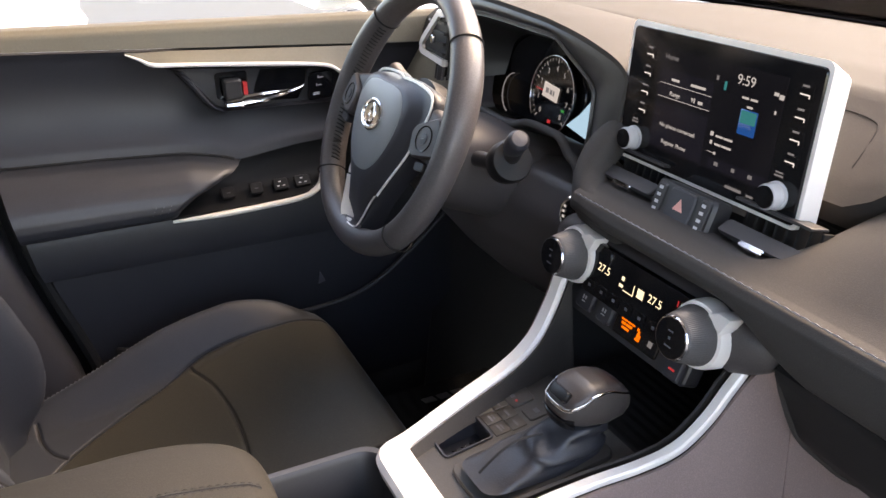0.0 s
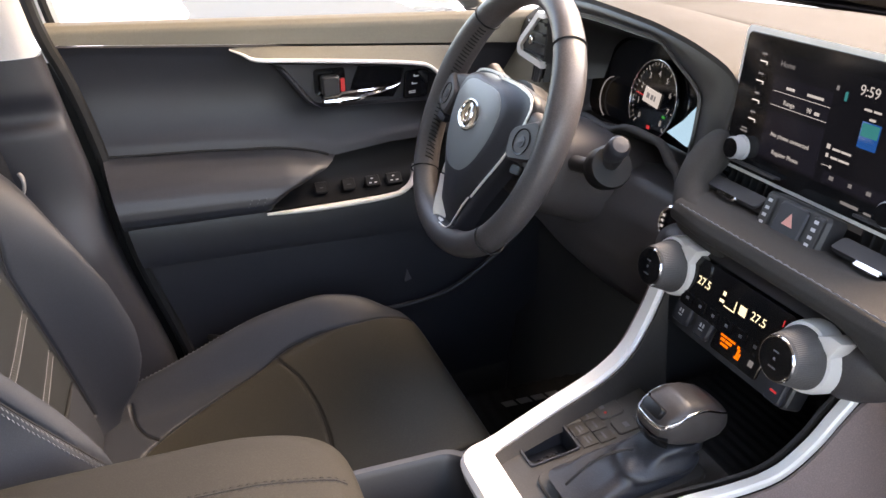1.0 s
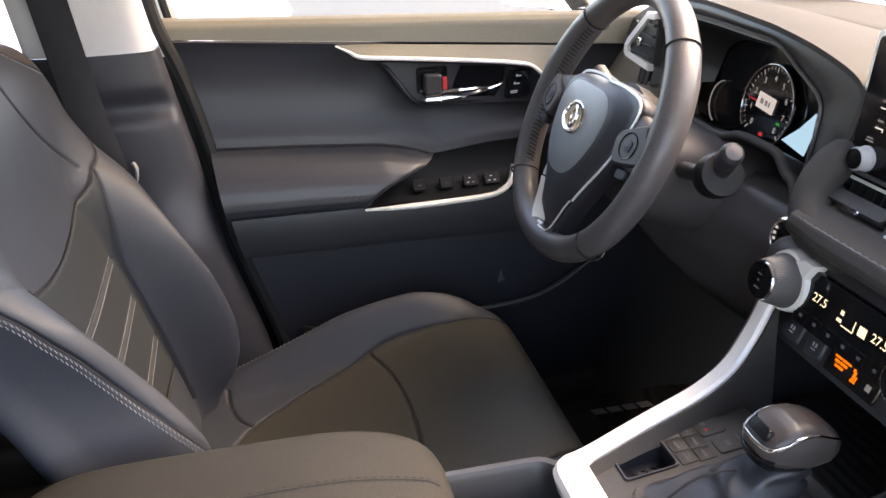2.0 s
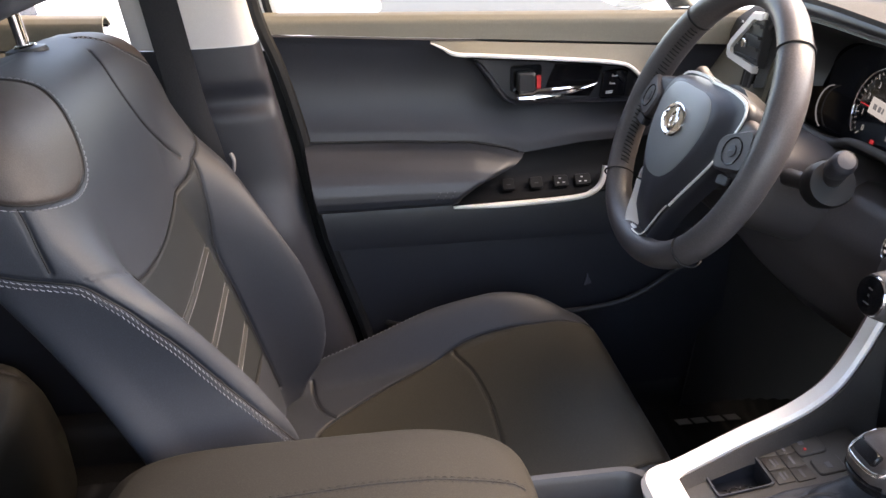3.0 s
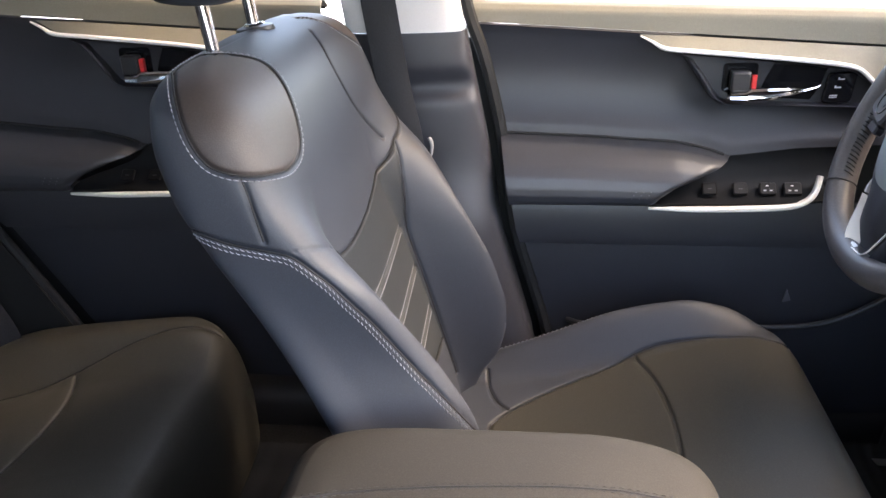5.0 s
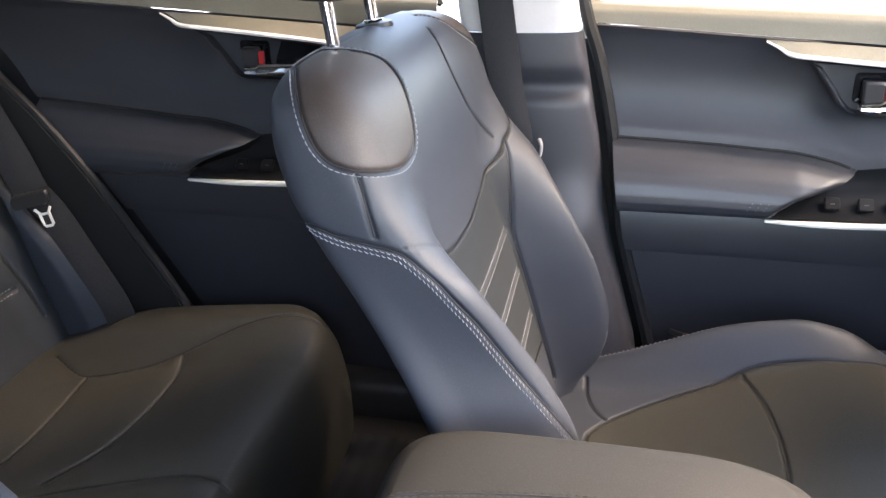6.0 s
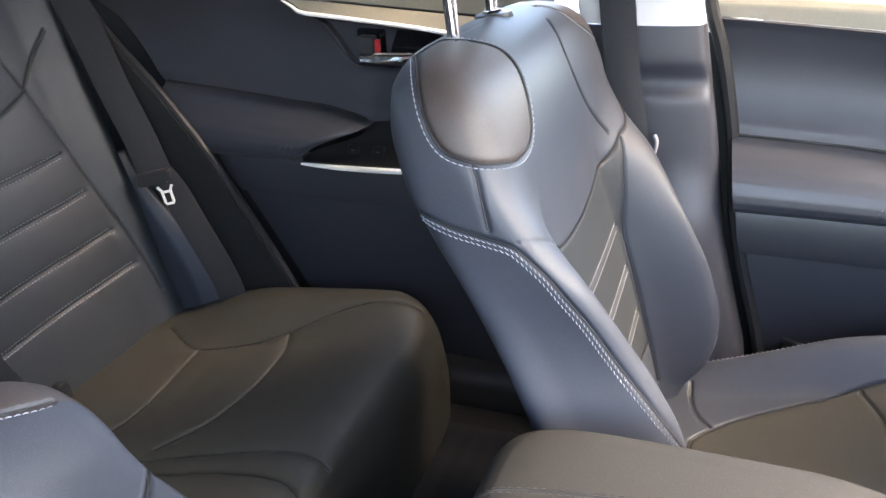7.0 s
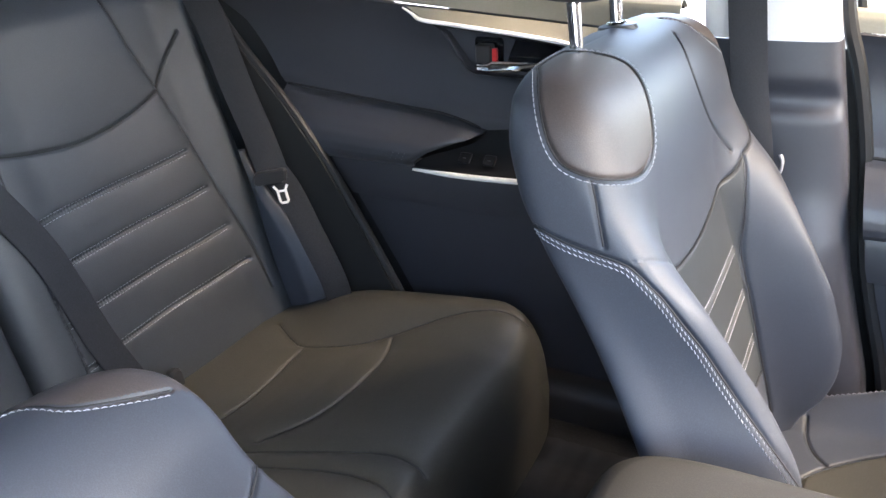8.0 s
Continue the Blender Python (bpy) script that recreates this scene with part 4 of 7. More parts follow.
    bm.faces.index_update()
    bmesh.ops.delete(bm, geom=[f for f in bm.faces if f.index in keep], context="FACES")
    ins.faces.index_update()
    bmesh.ops.delete(ins, geom=[f for f in ins.faces if f.index not in keep], context="FACES")
    # the upper end of the near bolster is a piece of its own, cut out along the camera's view
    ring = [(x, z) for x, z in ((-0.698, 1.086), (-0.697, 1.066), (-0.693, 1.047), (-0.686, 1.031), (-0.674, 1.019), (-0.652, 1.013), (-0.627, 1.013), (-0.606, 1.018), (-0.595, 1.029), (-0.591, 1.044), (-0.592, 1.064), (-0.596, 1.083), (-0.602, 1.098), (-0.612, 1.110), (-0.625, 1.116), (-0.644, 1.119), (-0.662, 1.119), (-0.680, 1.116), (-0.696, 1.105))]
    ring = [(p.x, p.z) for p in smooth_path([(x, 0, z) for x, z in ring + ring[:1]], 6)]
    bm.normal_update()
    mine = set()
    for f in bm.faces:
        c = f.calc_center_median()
        k = (-0.20 - CAMERA_EYE.y) / (c.y - CAMERA_EYE.y)
        h = CAMERA_EYE + (c - CAMERA_EYE) * k
        if f.normal.dot(c - CAMERA_EYE) < 0 and inside(h.x, h.z, ring):
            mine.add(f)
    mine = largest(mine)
    bm.faces.index_update()
    idx = {f.index for f in mine}
    cp = bm.copy()
    cp.faces.index_update()
    bmesh.ops.delete(bm, geom=list(mine), context="FACES")
    bmesh.ops.delete(cp, geom=[f for f in cp.faces if f.index not in idx], context="FACES")
    part("bolster_cap", cp, CAP_LEATHER, seat, "brown-black leather bolster cap", 60)
    # the far shoulder carries the same cap behind its stitched edge
    bm.normal_update()
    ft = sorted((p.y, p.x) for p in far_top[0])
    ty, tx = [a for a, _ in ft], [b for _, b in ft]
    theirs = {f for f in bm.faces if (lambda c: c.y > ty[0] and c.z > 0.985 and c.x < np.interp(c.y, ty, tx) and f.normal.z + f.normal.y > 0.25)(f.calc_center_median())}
    theirs = largest(theirs)
    bm.faces.index_update()
    idx = {f.index for f in theirs}
    cp = bm.copy()
    cp.faces.index_update()
    bmesh.ops.delete(bm, geom=list(theirs), context="FACES")
    bmesh.ops.delete(cp, geom=[f for f in cp.faces if f.index not in idx], context="FACES")
    part("bolster_cap", cp, CAP_LEATHER, seat, "brown-black leather bolster cap", 60)
    back = part("backrest", bm, LEATHER, seat, "black leather backrest with bolsters", 60)
    part("backrest_insert", ins, RIB_LEATHER, seat, "ribbed black leather insert", 60)
    cord = bmesh.new()
    for s in seams:
        if len(s) > 3:
            tube([p - Vector((0, 0, 0)) for p in s[::2]], 0.0008, 5, up=(0.3, 0.2, 0.9), bm=cord)
    part("seam_cord", cord, SEAM, back, "dark sewn seam")

    def shifted(trk, off):
        P, N = trk
        out = []
        for i, p in enumerate(P):
            t = (P[min(i + 1, len(P) - 1)] - P[max(i - 1, 0)]).normalized()
            out.append(p + N[i].cross(t) * off)
        res = []
        for q, nn in zip(out, N):
            h = tree.find_nearest(q)
            res.append(h[0] if h[0] is not None else q)
        return res, N
    def rows(tracks, offs):
        P, N = [], []
        for tr in tracks:
            for o in offs:
                a, b = shifted(tr, o)
                P.append(a)
                N.append(b)
        return P, N
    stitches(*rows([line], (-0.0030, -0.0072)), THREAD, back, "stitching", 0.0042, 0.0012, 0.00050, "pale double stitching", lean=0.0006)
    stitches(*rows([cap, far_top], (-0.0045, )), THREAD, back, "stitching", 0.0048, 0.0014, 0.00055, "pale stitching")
    stitches(*rows(ribs, (-0.0055, 0.0055)), THREAD, back, "stitching", 0.0050, 0.0010, 0.00042, "pale twin stitching")
    return back


def build_cushion(seat):
    X = [-0.56, -0.50, -0.45, -0.40, -0.30, -0.20, -0.12, -0.075, -0.045, -0.026, -0.015, -0.008]
    C = [0.535, 0.546, 0.550, 0.556, 0.580, 0.612, 0.638, 0.646, 0.642, 0.625, 0.600, 0.565]
    RX = [-0.56, -0.50, -0.44, -0.34, -0.26, -0.18, -0.11, -0.06, -0.02]
    R = [0.004, 0.014, 0.036, 0.064, 0.078, 0.070, 0.040, 0.015, 0.0]
    xs = list(np.linspace(-0.56, -0.07, 120)) + list(np.linspace(-0.066, -0.008, 26))
    rings = []
    for x in xs:
        c, b = eased(x, X, C), eased(x, RX, R)
        w = 0.258 - 0.03 * smoothstep(-0.12, -0.02, x) - 0.02 * smoothstep(-0.48, -0.56, x)
        zm = 0.47
        ring = []
        for u, v in super_ring(6.5, 4.0):
            y = w * u
            top = c + b * smoothstep(0.176, 0.236, abs(y)) - 0.010 * (1 - (y / 0.2) ** 2) * smoothstep(-0.05, -0.25, x) * (abs(y) < 0.2)
            z = zm + (top - zm) * v if v >= 0 else zm + 0.06 * v
            ring.append(Vector((x, y, z)))
        rings.append(ring)
    bm = loft(rings)
    tree = seated(bm)
    D = (0, 0, -1)
    t = lambda pts: trace(tree, [(x, y, 1.2) for x, y in pts], D, 30)
    inner = [t([(-0.445, s * 0.085), (-0.420, s * 0.112), (-0.36, s * 0.148), (-0.24, s * 0.186), (-0.15, s * 0.186), (-0.09, s * 0.174), (-0.06, s * 0.165), (-0.035, s * 0.160)]) for s in (1, -1)]
    arc = t([(-0.24, 0.186), (-0.219, 0.12), (-0.209, 0.05), (-0.207, 0.0), (-0.209, -0.05), (-0.219, -0.12), (-0.24, -0.186)])
    back = [t([(-0.418, s * 0.112), (-0.438, s * 0.135), (-0.450, s * 0.165), (-0.455, s * 0.20)]) for s in (1, -1)]
    rear = t([(-0.445, 0.085), (-0.452, 0.0), (-0.445, -0.085)])
    outer = trace(tree, [(x, 0.245, z) for x, z in ((-0.45, 0.578), (-0.34, 0.622), (-0.26, 0.652), (-0.18, 0.66), (-0.11, 0.645))], (0, -0.75, -0.65), 24, 0.2)
    seams = [inner[0][0], inner[1][0], arc[0], back[0][0], back[1][0], rear[0]]
    groove(bm, seams, 0.0032, 0.0028)
    P = [(p.x, abs(p.y)) for p in inner[0][0]]
    P.sort()
    bm.normal_update()
    keep = set()
    for f in bm.faces:
        c = f.calc_center_median()
        if f.normal.z > 0.1 and -0.447 < c.x < -0.03 and abs(c.y) < np.interp(c.x, [p[0] for p in P], [p[1] for p in P]):
            keep.add(f.index)
    ins = bm.copy()
    bmesh.ops.delete(bm, geom=[f for f in bm.faces if f.index in keep], context="FACES")
    ins.faces.index_update()
    bmesh.ops.delete(ins, geom=[f for f in ins.faces if f.index not in keep], context="FACES")
    cu = part("cushion", bm, LEATHER, seat, "black leather cushion bolsters", 60)
    part("cushion_insert", ins, LEATHER_INSERT, seat, "soft black leather cushion insert", 60)
    cord = bmesh.new()
    for s in seams:
        tube(s[::2], 0.0008, 5, up=(0.2, 0.1, 0.9), bm=cord)
    part("seam_cord", cord, SEAM, cu, "dark sewn seam")
    stitches([outer[0]], [outer[1]], THREAD, cu, "stitching", 0.0045, 0.0025, 0.0007, "pale stitching")
    return cu


def build_headrest(seat):
    rings = []
    for z, k in ((1.146, 0.72), (1.150, 0.86), (1.160, 0.95), (1.19, 1.0), (1.28, 1.0), (1.33, 0.95), (1.355, 0.85), (1.366, 0.6)):
        rings.append([(-0.712 - 0.10 * (z - 1.17) + px * k, py * k, z + 0.010 * math.cos(py * 14)) for px, py in rounded(0.11, 0.26, 0.045, 6)])
    h = part("headrest", loft(rings), LEATHER, seat, "black leather headrest", 60)
    for s in (1, -1):
        low = 0.0 if s > 0 else 0.011
        part("post", tube([(-0.706, s * 0.066, 1.060), (-0.722, s * 0.068, 1.20)], 0.0068, 14, up=(1, 0, 0)), CHROME, h, "chrome headrest post")
        m = Matrix.Translation((-0.709, s * 0.067, 1.0945 - low)) @ Euler((0, radians(-8), 0)).to_matrix().to_4x4()
        ring = [(0.017, -0.008), (0.0185, -0.002), (0.017, 0.003), (0.011, 0.005), (0.0075, 0.004)]
        bm = loft([[m @ Vector((r * 1.25 * math.cos(a), r * math.sin(a), hh)) for a in [2 * math.pi * i / 24 for i in range(24)]] for r, hh in ring])
        part("post_sleeve", bm, HARD, h, "black post sleeve")
        part("post_collar", turned([(0.0115, 0.002), (0.0125, 0.005), (0.0105, 0.007), (0.0072, 0.0065)], m, 20), CHROME, h, "chrome collar")


def build_front_seats():
    s = thing("front_seat", "black leather driver's seat with pale stitching", "car seat", (0, 0.37, 0), "front seats")
    build_cushion(s)
    build_backrest(s)
    build_headrest(s)
    side = smooth_path([(-0.55, -0.245, 0.46), (-0.40, -0.255, 0.45), (-0.10, -0.245, 0.455)], 8)
    part("side_shield", sweep(side, rounded(0.03, 0.16, 0.012)), HARD, s, "black plastic side shield")
    side = smooth_path([(-0.55, 0.245, 0.46), (-0.40, 0.255, 0.45), (-0.10, 0.245, 0.455)], 8)
    part("side_shield", sweep(side, rounded(0.03, 0.16, 0.012)), HARD, s, "black plastic side shield")
    for y in (-0.17, 0.17):
        part("rail", brick(-0.62, -0.02, y - 0.02, y + 0.02, 0.345, 0.41, 0.004), HARD, s, "dark seat rail")
    # the passenger's seat, reclined
    p = copy_thing(s, Matrix.Translation((0, -0.352, 0)))
    p["label"] = "black leather passenger seat with a reclined backrest"
    piv = Matrix.Translation((-0.52, 0, 0.52))
    tilt = piv @ Euler((0, radians(-34.0), 0)).to_matrix().to_4x4() @ piv.inverted()
    for ch in p.children:
        if ch.name.split(".")[0] in ("backrest", "backrest_insert", "bolster_cap", "headrest"):
            ch.matrix_basis = tilt
    return s


def build_rear_bench():
    r = thing("rear_bench", "black leather rear bench with ribbed backrests", "car seat", (0, 0, 0))
    # cushion, full width
    X = [-1.46, -1.40, -1.36, -1.25, -1.10, -1.00, -0.92, -0.886, -0.870, -0.859, -0.852]
    C = [0.515, 0.525, 0.530, 0.536, 0.556, 0.568, 0.574, 0.570, 0.556, 0.52, 0.46]
    xs = list(np.linspace(-1.46, -0.92, 100)) + list(np.linspace(-0.916, -0.852, 30))
    def cushion(y0, y1, name):
        rings = []
        mid, w = (y0 + y1) / 2, (y1 - y0) / 2
        for x in xs:
            c = eased(x, X, C)
            ring = []
            for u, v in super_ring(6, 6):
                y = mid + (w - 0.060 * smoothstep(-0.98, -0.852, x) ** 2 * (1 if u > 0 else 0.2)) * u
                rise = 0.046 * smoothstep(0.50, 0.60, y) * smoothstep(-1.40, -1.18, x) - 0.012 * math.exp(-((y - 0.37) / 0.16) ** 2) * smoothstep(-0.9, -1.1, x)
                top = c + rise
                zz = 0.42 + (top - 0.42) * v if v >= 0 else 0.42 + 0.07 * v
                ring.append(Vector((x, y, zz)))
            rings.append(ring)
        bm = loft(rings)
        tree = seated(bm)
        seams = []
        if y1 > 0.3 and y0 > -0.1:
            lines = [[(-1.34, 0.53), (-1.28, 0.494), (-1.245, 0.486), (-1.16, 0.508), (-1.093, 0.535), (-1.0, 0.575), (-0.93, 0.598), (-0.88, 0.60)],
                     [(-1.25, 0.487), (-1.243, 0.40), (-1.235, 0.30), (-1.245, 0.19)],
                     [(-1.098, 0.532), (-1.083, 0.47), (-1.085, 0.38), (-1.10, 0.29), (-1.135, 0.22)],
                     [(-1.20, 0.168), (-1.10, 0.205), (-1.0, 0.232), (-0.93, 0.245), (-0.875, 0.24)],
                     [(-1.20, 0.145), (-1.10, 0.168), (-1.0, 0.188), (-0.92, 0.19), (-0.875, 0.17)]]
            def sewn(tree):
                return [trace(tree, [(x, y, 1.0) for x, y in l], (0, 0, -1), 26)[0] for l in lines]
            pillow(bm, sewn(tree), 0.0075, 0.016)
            seams = sewn(seated(bm))
            groove(bm, seams, 0.0028, 0.0027)
        p = part(name, bm, BENCH, r, "olive-black leather bench cushion", 60)
        if seams:
            cord = bmesh.new()
            for s in seams:
                tube(s[::2], 0.0007, 5, up=(0.2, 0.1, 0.9), bm=cord)
            part("seam_cord", cord, SEAM, p, "dark sewn seam")
    cushion(-0.03, 0.685, "cushion")
    cushion(-0.655, -0.035, "cushion")

    # backrests
    def backrest(y0, y1, ribbed):
        mid, w = (y0 + y1) / 2, (y1 - y0) / 2
        zz = list(np.linspace(0.48, 1.12, 130)) + [1.13, 1.14, 1.147]
        rings = []
        for z in zz:
            xf = -1.372 - 0.29 * (z - 0.53)
            e = smoothstep(1.08, 1.15, z)
            xr = xf - 0.13 + 0.03 * e
            xm = (xf + xr) / 2
            ring = []
            for u, v in super_ring(6, 6):
                y = mid + w * (1 - 0.06 * e) * u
                f = xf - 0.03 * e
                if ribbed:
                    f += 0.030 * smoothstep(0.52, 0.60, y) + 0.012 * smoothstep(0.24, 0.16, y) - 0.010 * math.exp(-((y - 0.37) / 0.12) ** 2) * smoothstep(1.05, 0.9, z)
                ring.append(Vector((xm + ((f if v >= 0 else xm) - xm) * v if v >= 0 else xm + (xm - xr) * v, y, z)))
            rings.append(ring)
        bm = loft(rings)
        tree = seated(bm)
        seams, ribs = [], []
        if ribbed:
            t = lambda pts: trace(tree, [(-1.0, y, z) for y, z in pts], (-1, 0, 0), 26)
            rows = (0.836, 0.768, 0.695, 0.628)
            pillow(bm, [t([(0.17, z - 0.006), (0.30, z - 0.002), (0.42, z + 0.003), (0.525 - 0.20 * (z - 0.72), z + 0.010)])[0] for z in rows]
                   + [t([(0.16, 0.935), (0.24, 0.918), (0.33, 0.912), (0.42, 0.926), (0.492, 0.952)])[0], t([(0.442, 1.12), (0.464, 1.03), (0.492, 0.95), (0.517, 0.86), (0.538, 0.76), (0.558, 0.66), (0.566, 0.58)])[0]], 0.0024, 0.012)
            tree = seated(bm)
            ribs = [t([(0.17, z - 0.006), (0.30, z - 0.002), (0.42, z + 0.003), (0.525 - 0.20 * (z - 0.72), z + 0.010)]) for z in rows]
            seams = [t([(0.16, 0.935), (0.24, 0.918), (0.33, 0.912), (0.42, 0.926), (0.492, 0.952)])[0],
                     t([(0.442, 1.12), (0.464, 1.03), (0.492, 0.95), (0.517, 0.86), (0.538, 0.76), (0.558, 0.66), (0.566, 0.58)])[0],
                     t([(0.490, 0.958), (0.530, 1.000), (0.562, 1.035)])[0],
                     t([(0.168, 0.94), (0.165, 0.80), (0.168, 0.60)])[0]]
            groove(bm, seams, 0.0028, 0.0027)
            groove(bm, [a for a, _ in ribs], 0.0028, 0.0036)
        p = part("backrest", bm, REAR_LEATHER, r, "black leather rear backrest", 60)
        if ribbed:
            cord = bmesh.new()
            for s in seams:
                tube(s[::2], 0.0007, 5, up=(0.2, 0.1, 0.9), bm=cord)
            part("seam_cord", cord, SEAM, p, "dark sewn seam")
            P, N = [], []
            for a, nn in ribs:
                for o in (-0.005, 0.005):
                    P.append([tree.find_nearest(q + Vector((0, 0, o)))[0] for q in a])
                    N.append(nn)
            stitches(P, N, THREAD, p, "stitching", 0.0050, 0.0019, 0.0006, "pale twin stitching")
    backrest(0.10, 0.615, True)
    backrest(-0.10, 0.095, False)
    backrest(-0.615, -0.105, False)

    # outer bolster and wheel-arch lining beside the backrest
    b = thing("wheel_arch_lining", "dark plastic lining beside the rear backrest", "trim", kind="structure")
    def arch(u, v):
        z = 0.40 + 0.75 * v
        x0 = -1.372 - 0.29 * (z - 0.53) + 0.005
        xe = lerp_table([(0.40, -1.065), (0.591, -1.163), (0.692, -1.220), (0.811, -1.293), (0.907, -1.365), (0.968, -1.419), (1.029, -1.471), (1.076, -1.500), (1.2, -1.57)], z)
        x0 = min(x0, xe - 0.02)
        return x0 + (xe - x0) * u, 0.632 + 0.010 * u ** 0.6, z
    part("lining", sheet(arch, 24, 40, 0.004, flip=True), RUBBER, b, "", 60)
    edge = smooth_path([(-1.08, 0.650, 0.44), (-1.161, 0.650, 0.591), (-1.218, 0.650, 0.692), (-1.291, 0.650, 0.811), (-1.363, 0.650, 0.907), (-1.417, 0.650, 0.968), (-1.469, 0.650, 1.029), (-1.498, 0.650, 1.076), (-1.57, 0.645, 1.2)], 8)
    part("door_seal", tube(edge, 0.008, 8, up=(0, 1, 0)), SEAL, b, "black rubber door seal")
    bol = []
    for z in np.linspace(0.47, 0.815, 30):
        t = smoothstep(0.815, 0.60, z)
        x = -1.455 + 0.26 * (0.80 - z)
        row = []
        for k in range(28):
            a = 2 * math.pi * k / 28
            ca, sa = math.cos(a), math.sin(a)
            fold = 0.006 * t * math.cos(5 * a + 0.6)
            row.append((x + (0.006 + 0.050 * t) * (0.9 + ca) + fold, 0.618 + (0.010 + 0.022 * t) * sa + 0.2 * fold, z))
        bol.append(row)
    sb = part("side_bolster", loft(bol), LEATHER, b, "black leather side bolster", 60)
    hem = [Vector(r[18]) for r in bol]
    hn = [Vector((-0.2, -1, 0.1)).normalized()] * len(hem)
    stitches([[p + hn[0] * 0.001 for p in hem]], [hn], THREAD, sb, "stitching", 0.0045, 0.0025, 0.0004, "pale stitching")

    # middle belt lying down the backrest
    m = thing("seat_belt", "black middle seat belt lying down the rear backrest", "seat belt", (-1.4, 0.2, 0.52))
    inv = Matrix.Translation((1.4, -0.2, -0.52))
    path = smooth_path([inv @ Vector(p) for p in ((-1.525, 0.065, 1.08), (-1.470, 0.135, 0.90), (-1.437, 0.180, 0.79), (-1.398, 0.205, 0.65), (-1.362, 0.232, 0.545))], 10)
    part("webbing", sweep(path, rounded(0.050, 0.006, 0.0025, 3), up=(1, 0, 0.3)), WEBBING, m)
    mm = axes(inv @ Vector((-1.352, 0.285, 0.548)), (0, 1, 0), (-0.2, 0, 1))
    part("buckle", slab(rounded(0.022, 0.034, 0.007), mm, -0.009, 0.009, 0.004), RUBBER, m, "black belt buckle")


# ---------- dashboard ----------
def build_dashboard():
    d = thing("dashboard", "charcoal soft-touch dashboard with stitched lower pad", "dashboard", (0, 0, 0))

    def top(u, v):
        y = -0.76 + 1.50 * u
        k = 1 - min(1, abs(y) / 0.74) ** 2.2
        xb = 0.632 + 0.040 * k
        back = 0.10 * smoothstep(0.10, 0.235, y) * smoothstep(0.66, 0.60, y)
        prof = [(xb, 1.058), (0.55, 1.067), (0.45, 1.074), (0.37, 1.078), (0.31 + 0.5 * back, 1.076), (0.268 + 0.9 * back, 1.068), (0.244 + back, 1.052), (0.234 + back, 1.03), (0.230 + back, 0.97)]
        # on the passenger's side the pad slopes down to a rounded lip
        slope = smoothstep(0.05, -0.05, y)
        rise = 0.055 * smoothstep(-0.105, -0.19, y)
        lean = [(xb, 1.058), (0.55, 1.067), (0.45, 1.074), (0.37, 1.078), (0.315, 1.072), (0.272, 1.038 + 0.35 * rise), (0.248, 1.012 + 0.65 * rise), (0.237, 0.994 + 0.85 * rise), (0.256, 0.968 + 0.95 * rise)]
        prof = [(a[0] + (b[0] - a[0]) * slope, a[1] + (b[1] - a[1]) * slope) for a, b in zip(prof, lean)]
        q = v * (len(prof) - 1)
        i = min(int(q), len(prof) - 2)
        t = q - i
        t = t if i in (0, 7) else t
        x = prof[i][0] + (prof[i + 1][0] - prof[i][0]) * t
        z = prof[i][1] + (prof[i + 1][1] - prof[i][1]) * t
        return x, y, z - 0.012 * smoothstep(0.4, 0.74, abs(y))
    part("top_pad", sheet(top, 60, 40, 0.006), DASH, d, "charcoal upper dash pad", 50)
    # airbag cover line
    path = smooth_path([(0.2940, -0.0487, 1.0561), (0.2940, -0.0637, 1.0560), (0.2925, -0.0784, 1.0549), (0.2891, -0.0893, 1.0520), (0.2780, -0.0945, 1.0428), (0.2566, -0.0974, 1.0222)], 6)
    part("cover_seam", tube(path, 0.0006, 5, up=(1, 0, 0)), SEAM, d, "thin cover seam")

    # lower pad, stitched along its edge
    def pad(u, v):
        y = 0.118 - 0.87 * u
        w = smoothstep(-0.098, -0.140, y)
        rise = min(0.055, 0.65 * max(0.0, -0.115 - y)) * w
        ax, az = 0.168 + 0.078 * w, 0.958 + 0.024 * w + rise
        cx = -0.006 * smoothstep(0.06, 0.118, y)
        low = smoothstep(-0.10, -0.20, y)
        prof = [(ax, az), (0.5 * ax + 0.5 * 0.126, 0.5 * az + 0.5 * 0.956 + 0.004), (0.130, 0.9575), (0.1225, 0.9555), (0.1185, 0.9535), (0.1145, 0.947), (0.114, 0.942 - 0.004 * low), (0.115, 0.938 - 0.020 * low), (0.119, 0.934 - 0.029 * low), (0.128, 0.931 - 0.035 * low), (0.17, 0.928 - 0.038 * low), (0.24, 0.926 - 0.038 * low)]
        q = v * (len(prof) - 1)
        i = min(int(q), len(prof) - 2)
        t = q - i
        return prof[i][0] + (prof[i + 1][0] - prof[i][0]) * t - cx, y, prof[i][1] + (prof[i + 1][1] - prof[i][1]) * t
    lp = part("lower_pad", sheet(pad, 70, 44, 0.006, flip=True), DASH, d, "charcoal stitched lower dash pad", 50)
    nrm = Vector((-0.5, 0, 0.85)).normalized()
    line = [Vector((0.1205, 0.105 - 0.02 * i, 0.9558)) for i in range(43)]
    stitches([line], [[nrm] * len(line)], THREAD, lp, "stitching", 0.0090, 0.0003, 0.0008, "pale edge stitching")
    # the pad's end curls up beside the display
    curl = smooth_path([(0.240, 0.146, 1.002), (0.205, 0.146, 0.999), (0.185, 0.144, 0.990), (0.168, 0.141, 0.973), (0.155, 0.132, 0.955), (0.143, 0.112, 0.9415), (0.139, 0.085, 0.9385), (0.138, 0.05, 0.937)], 8)
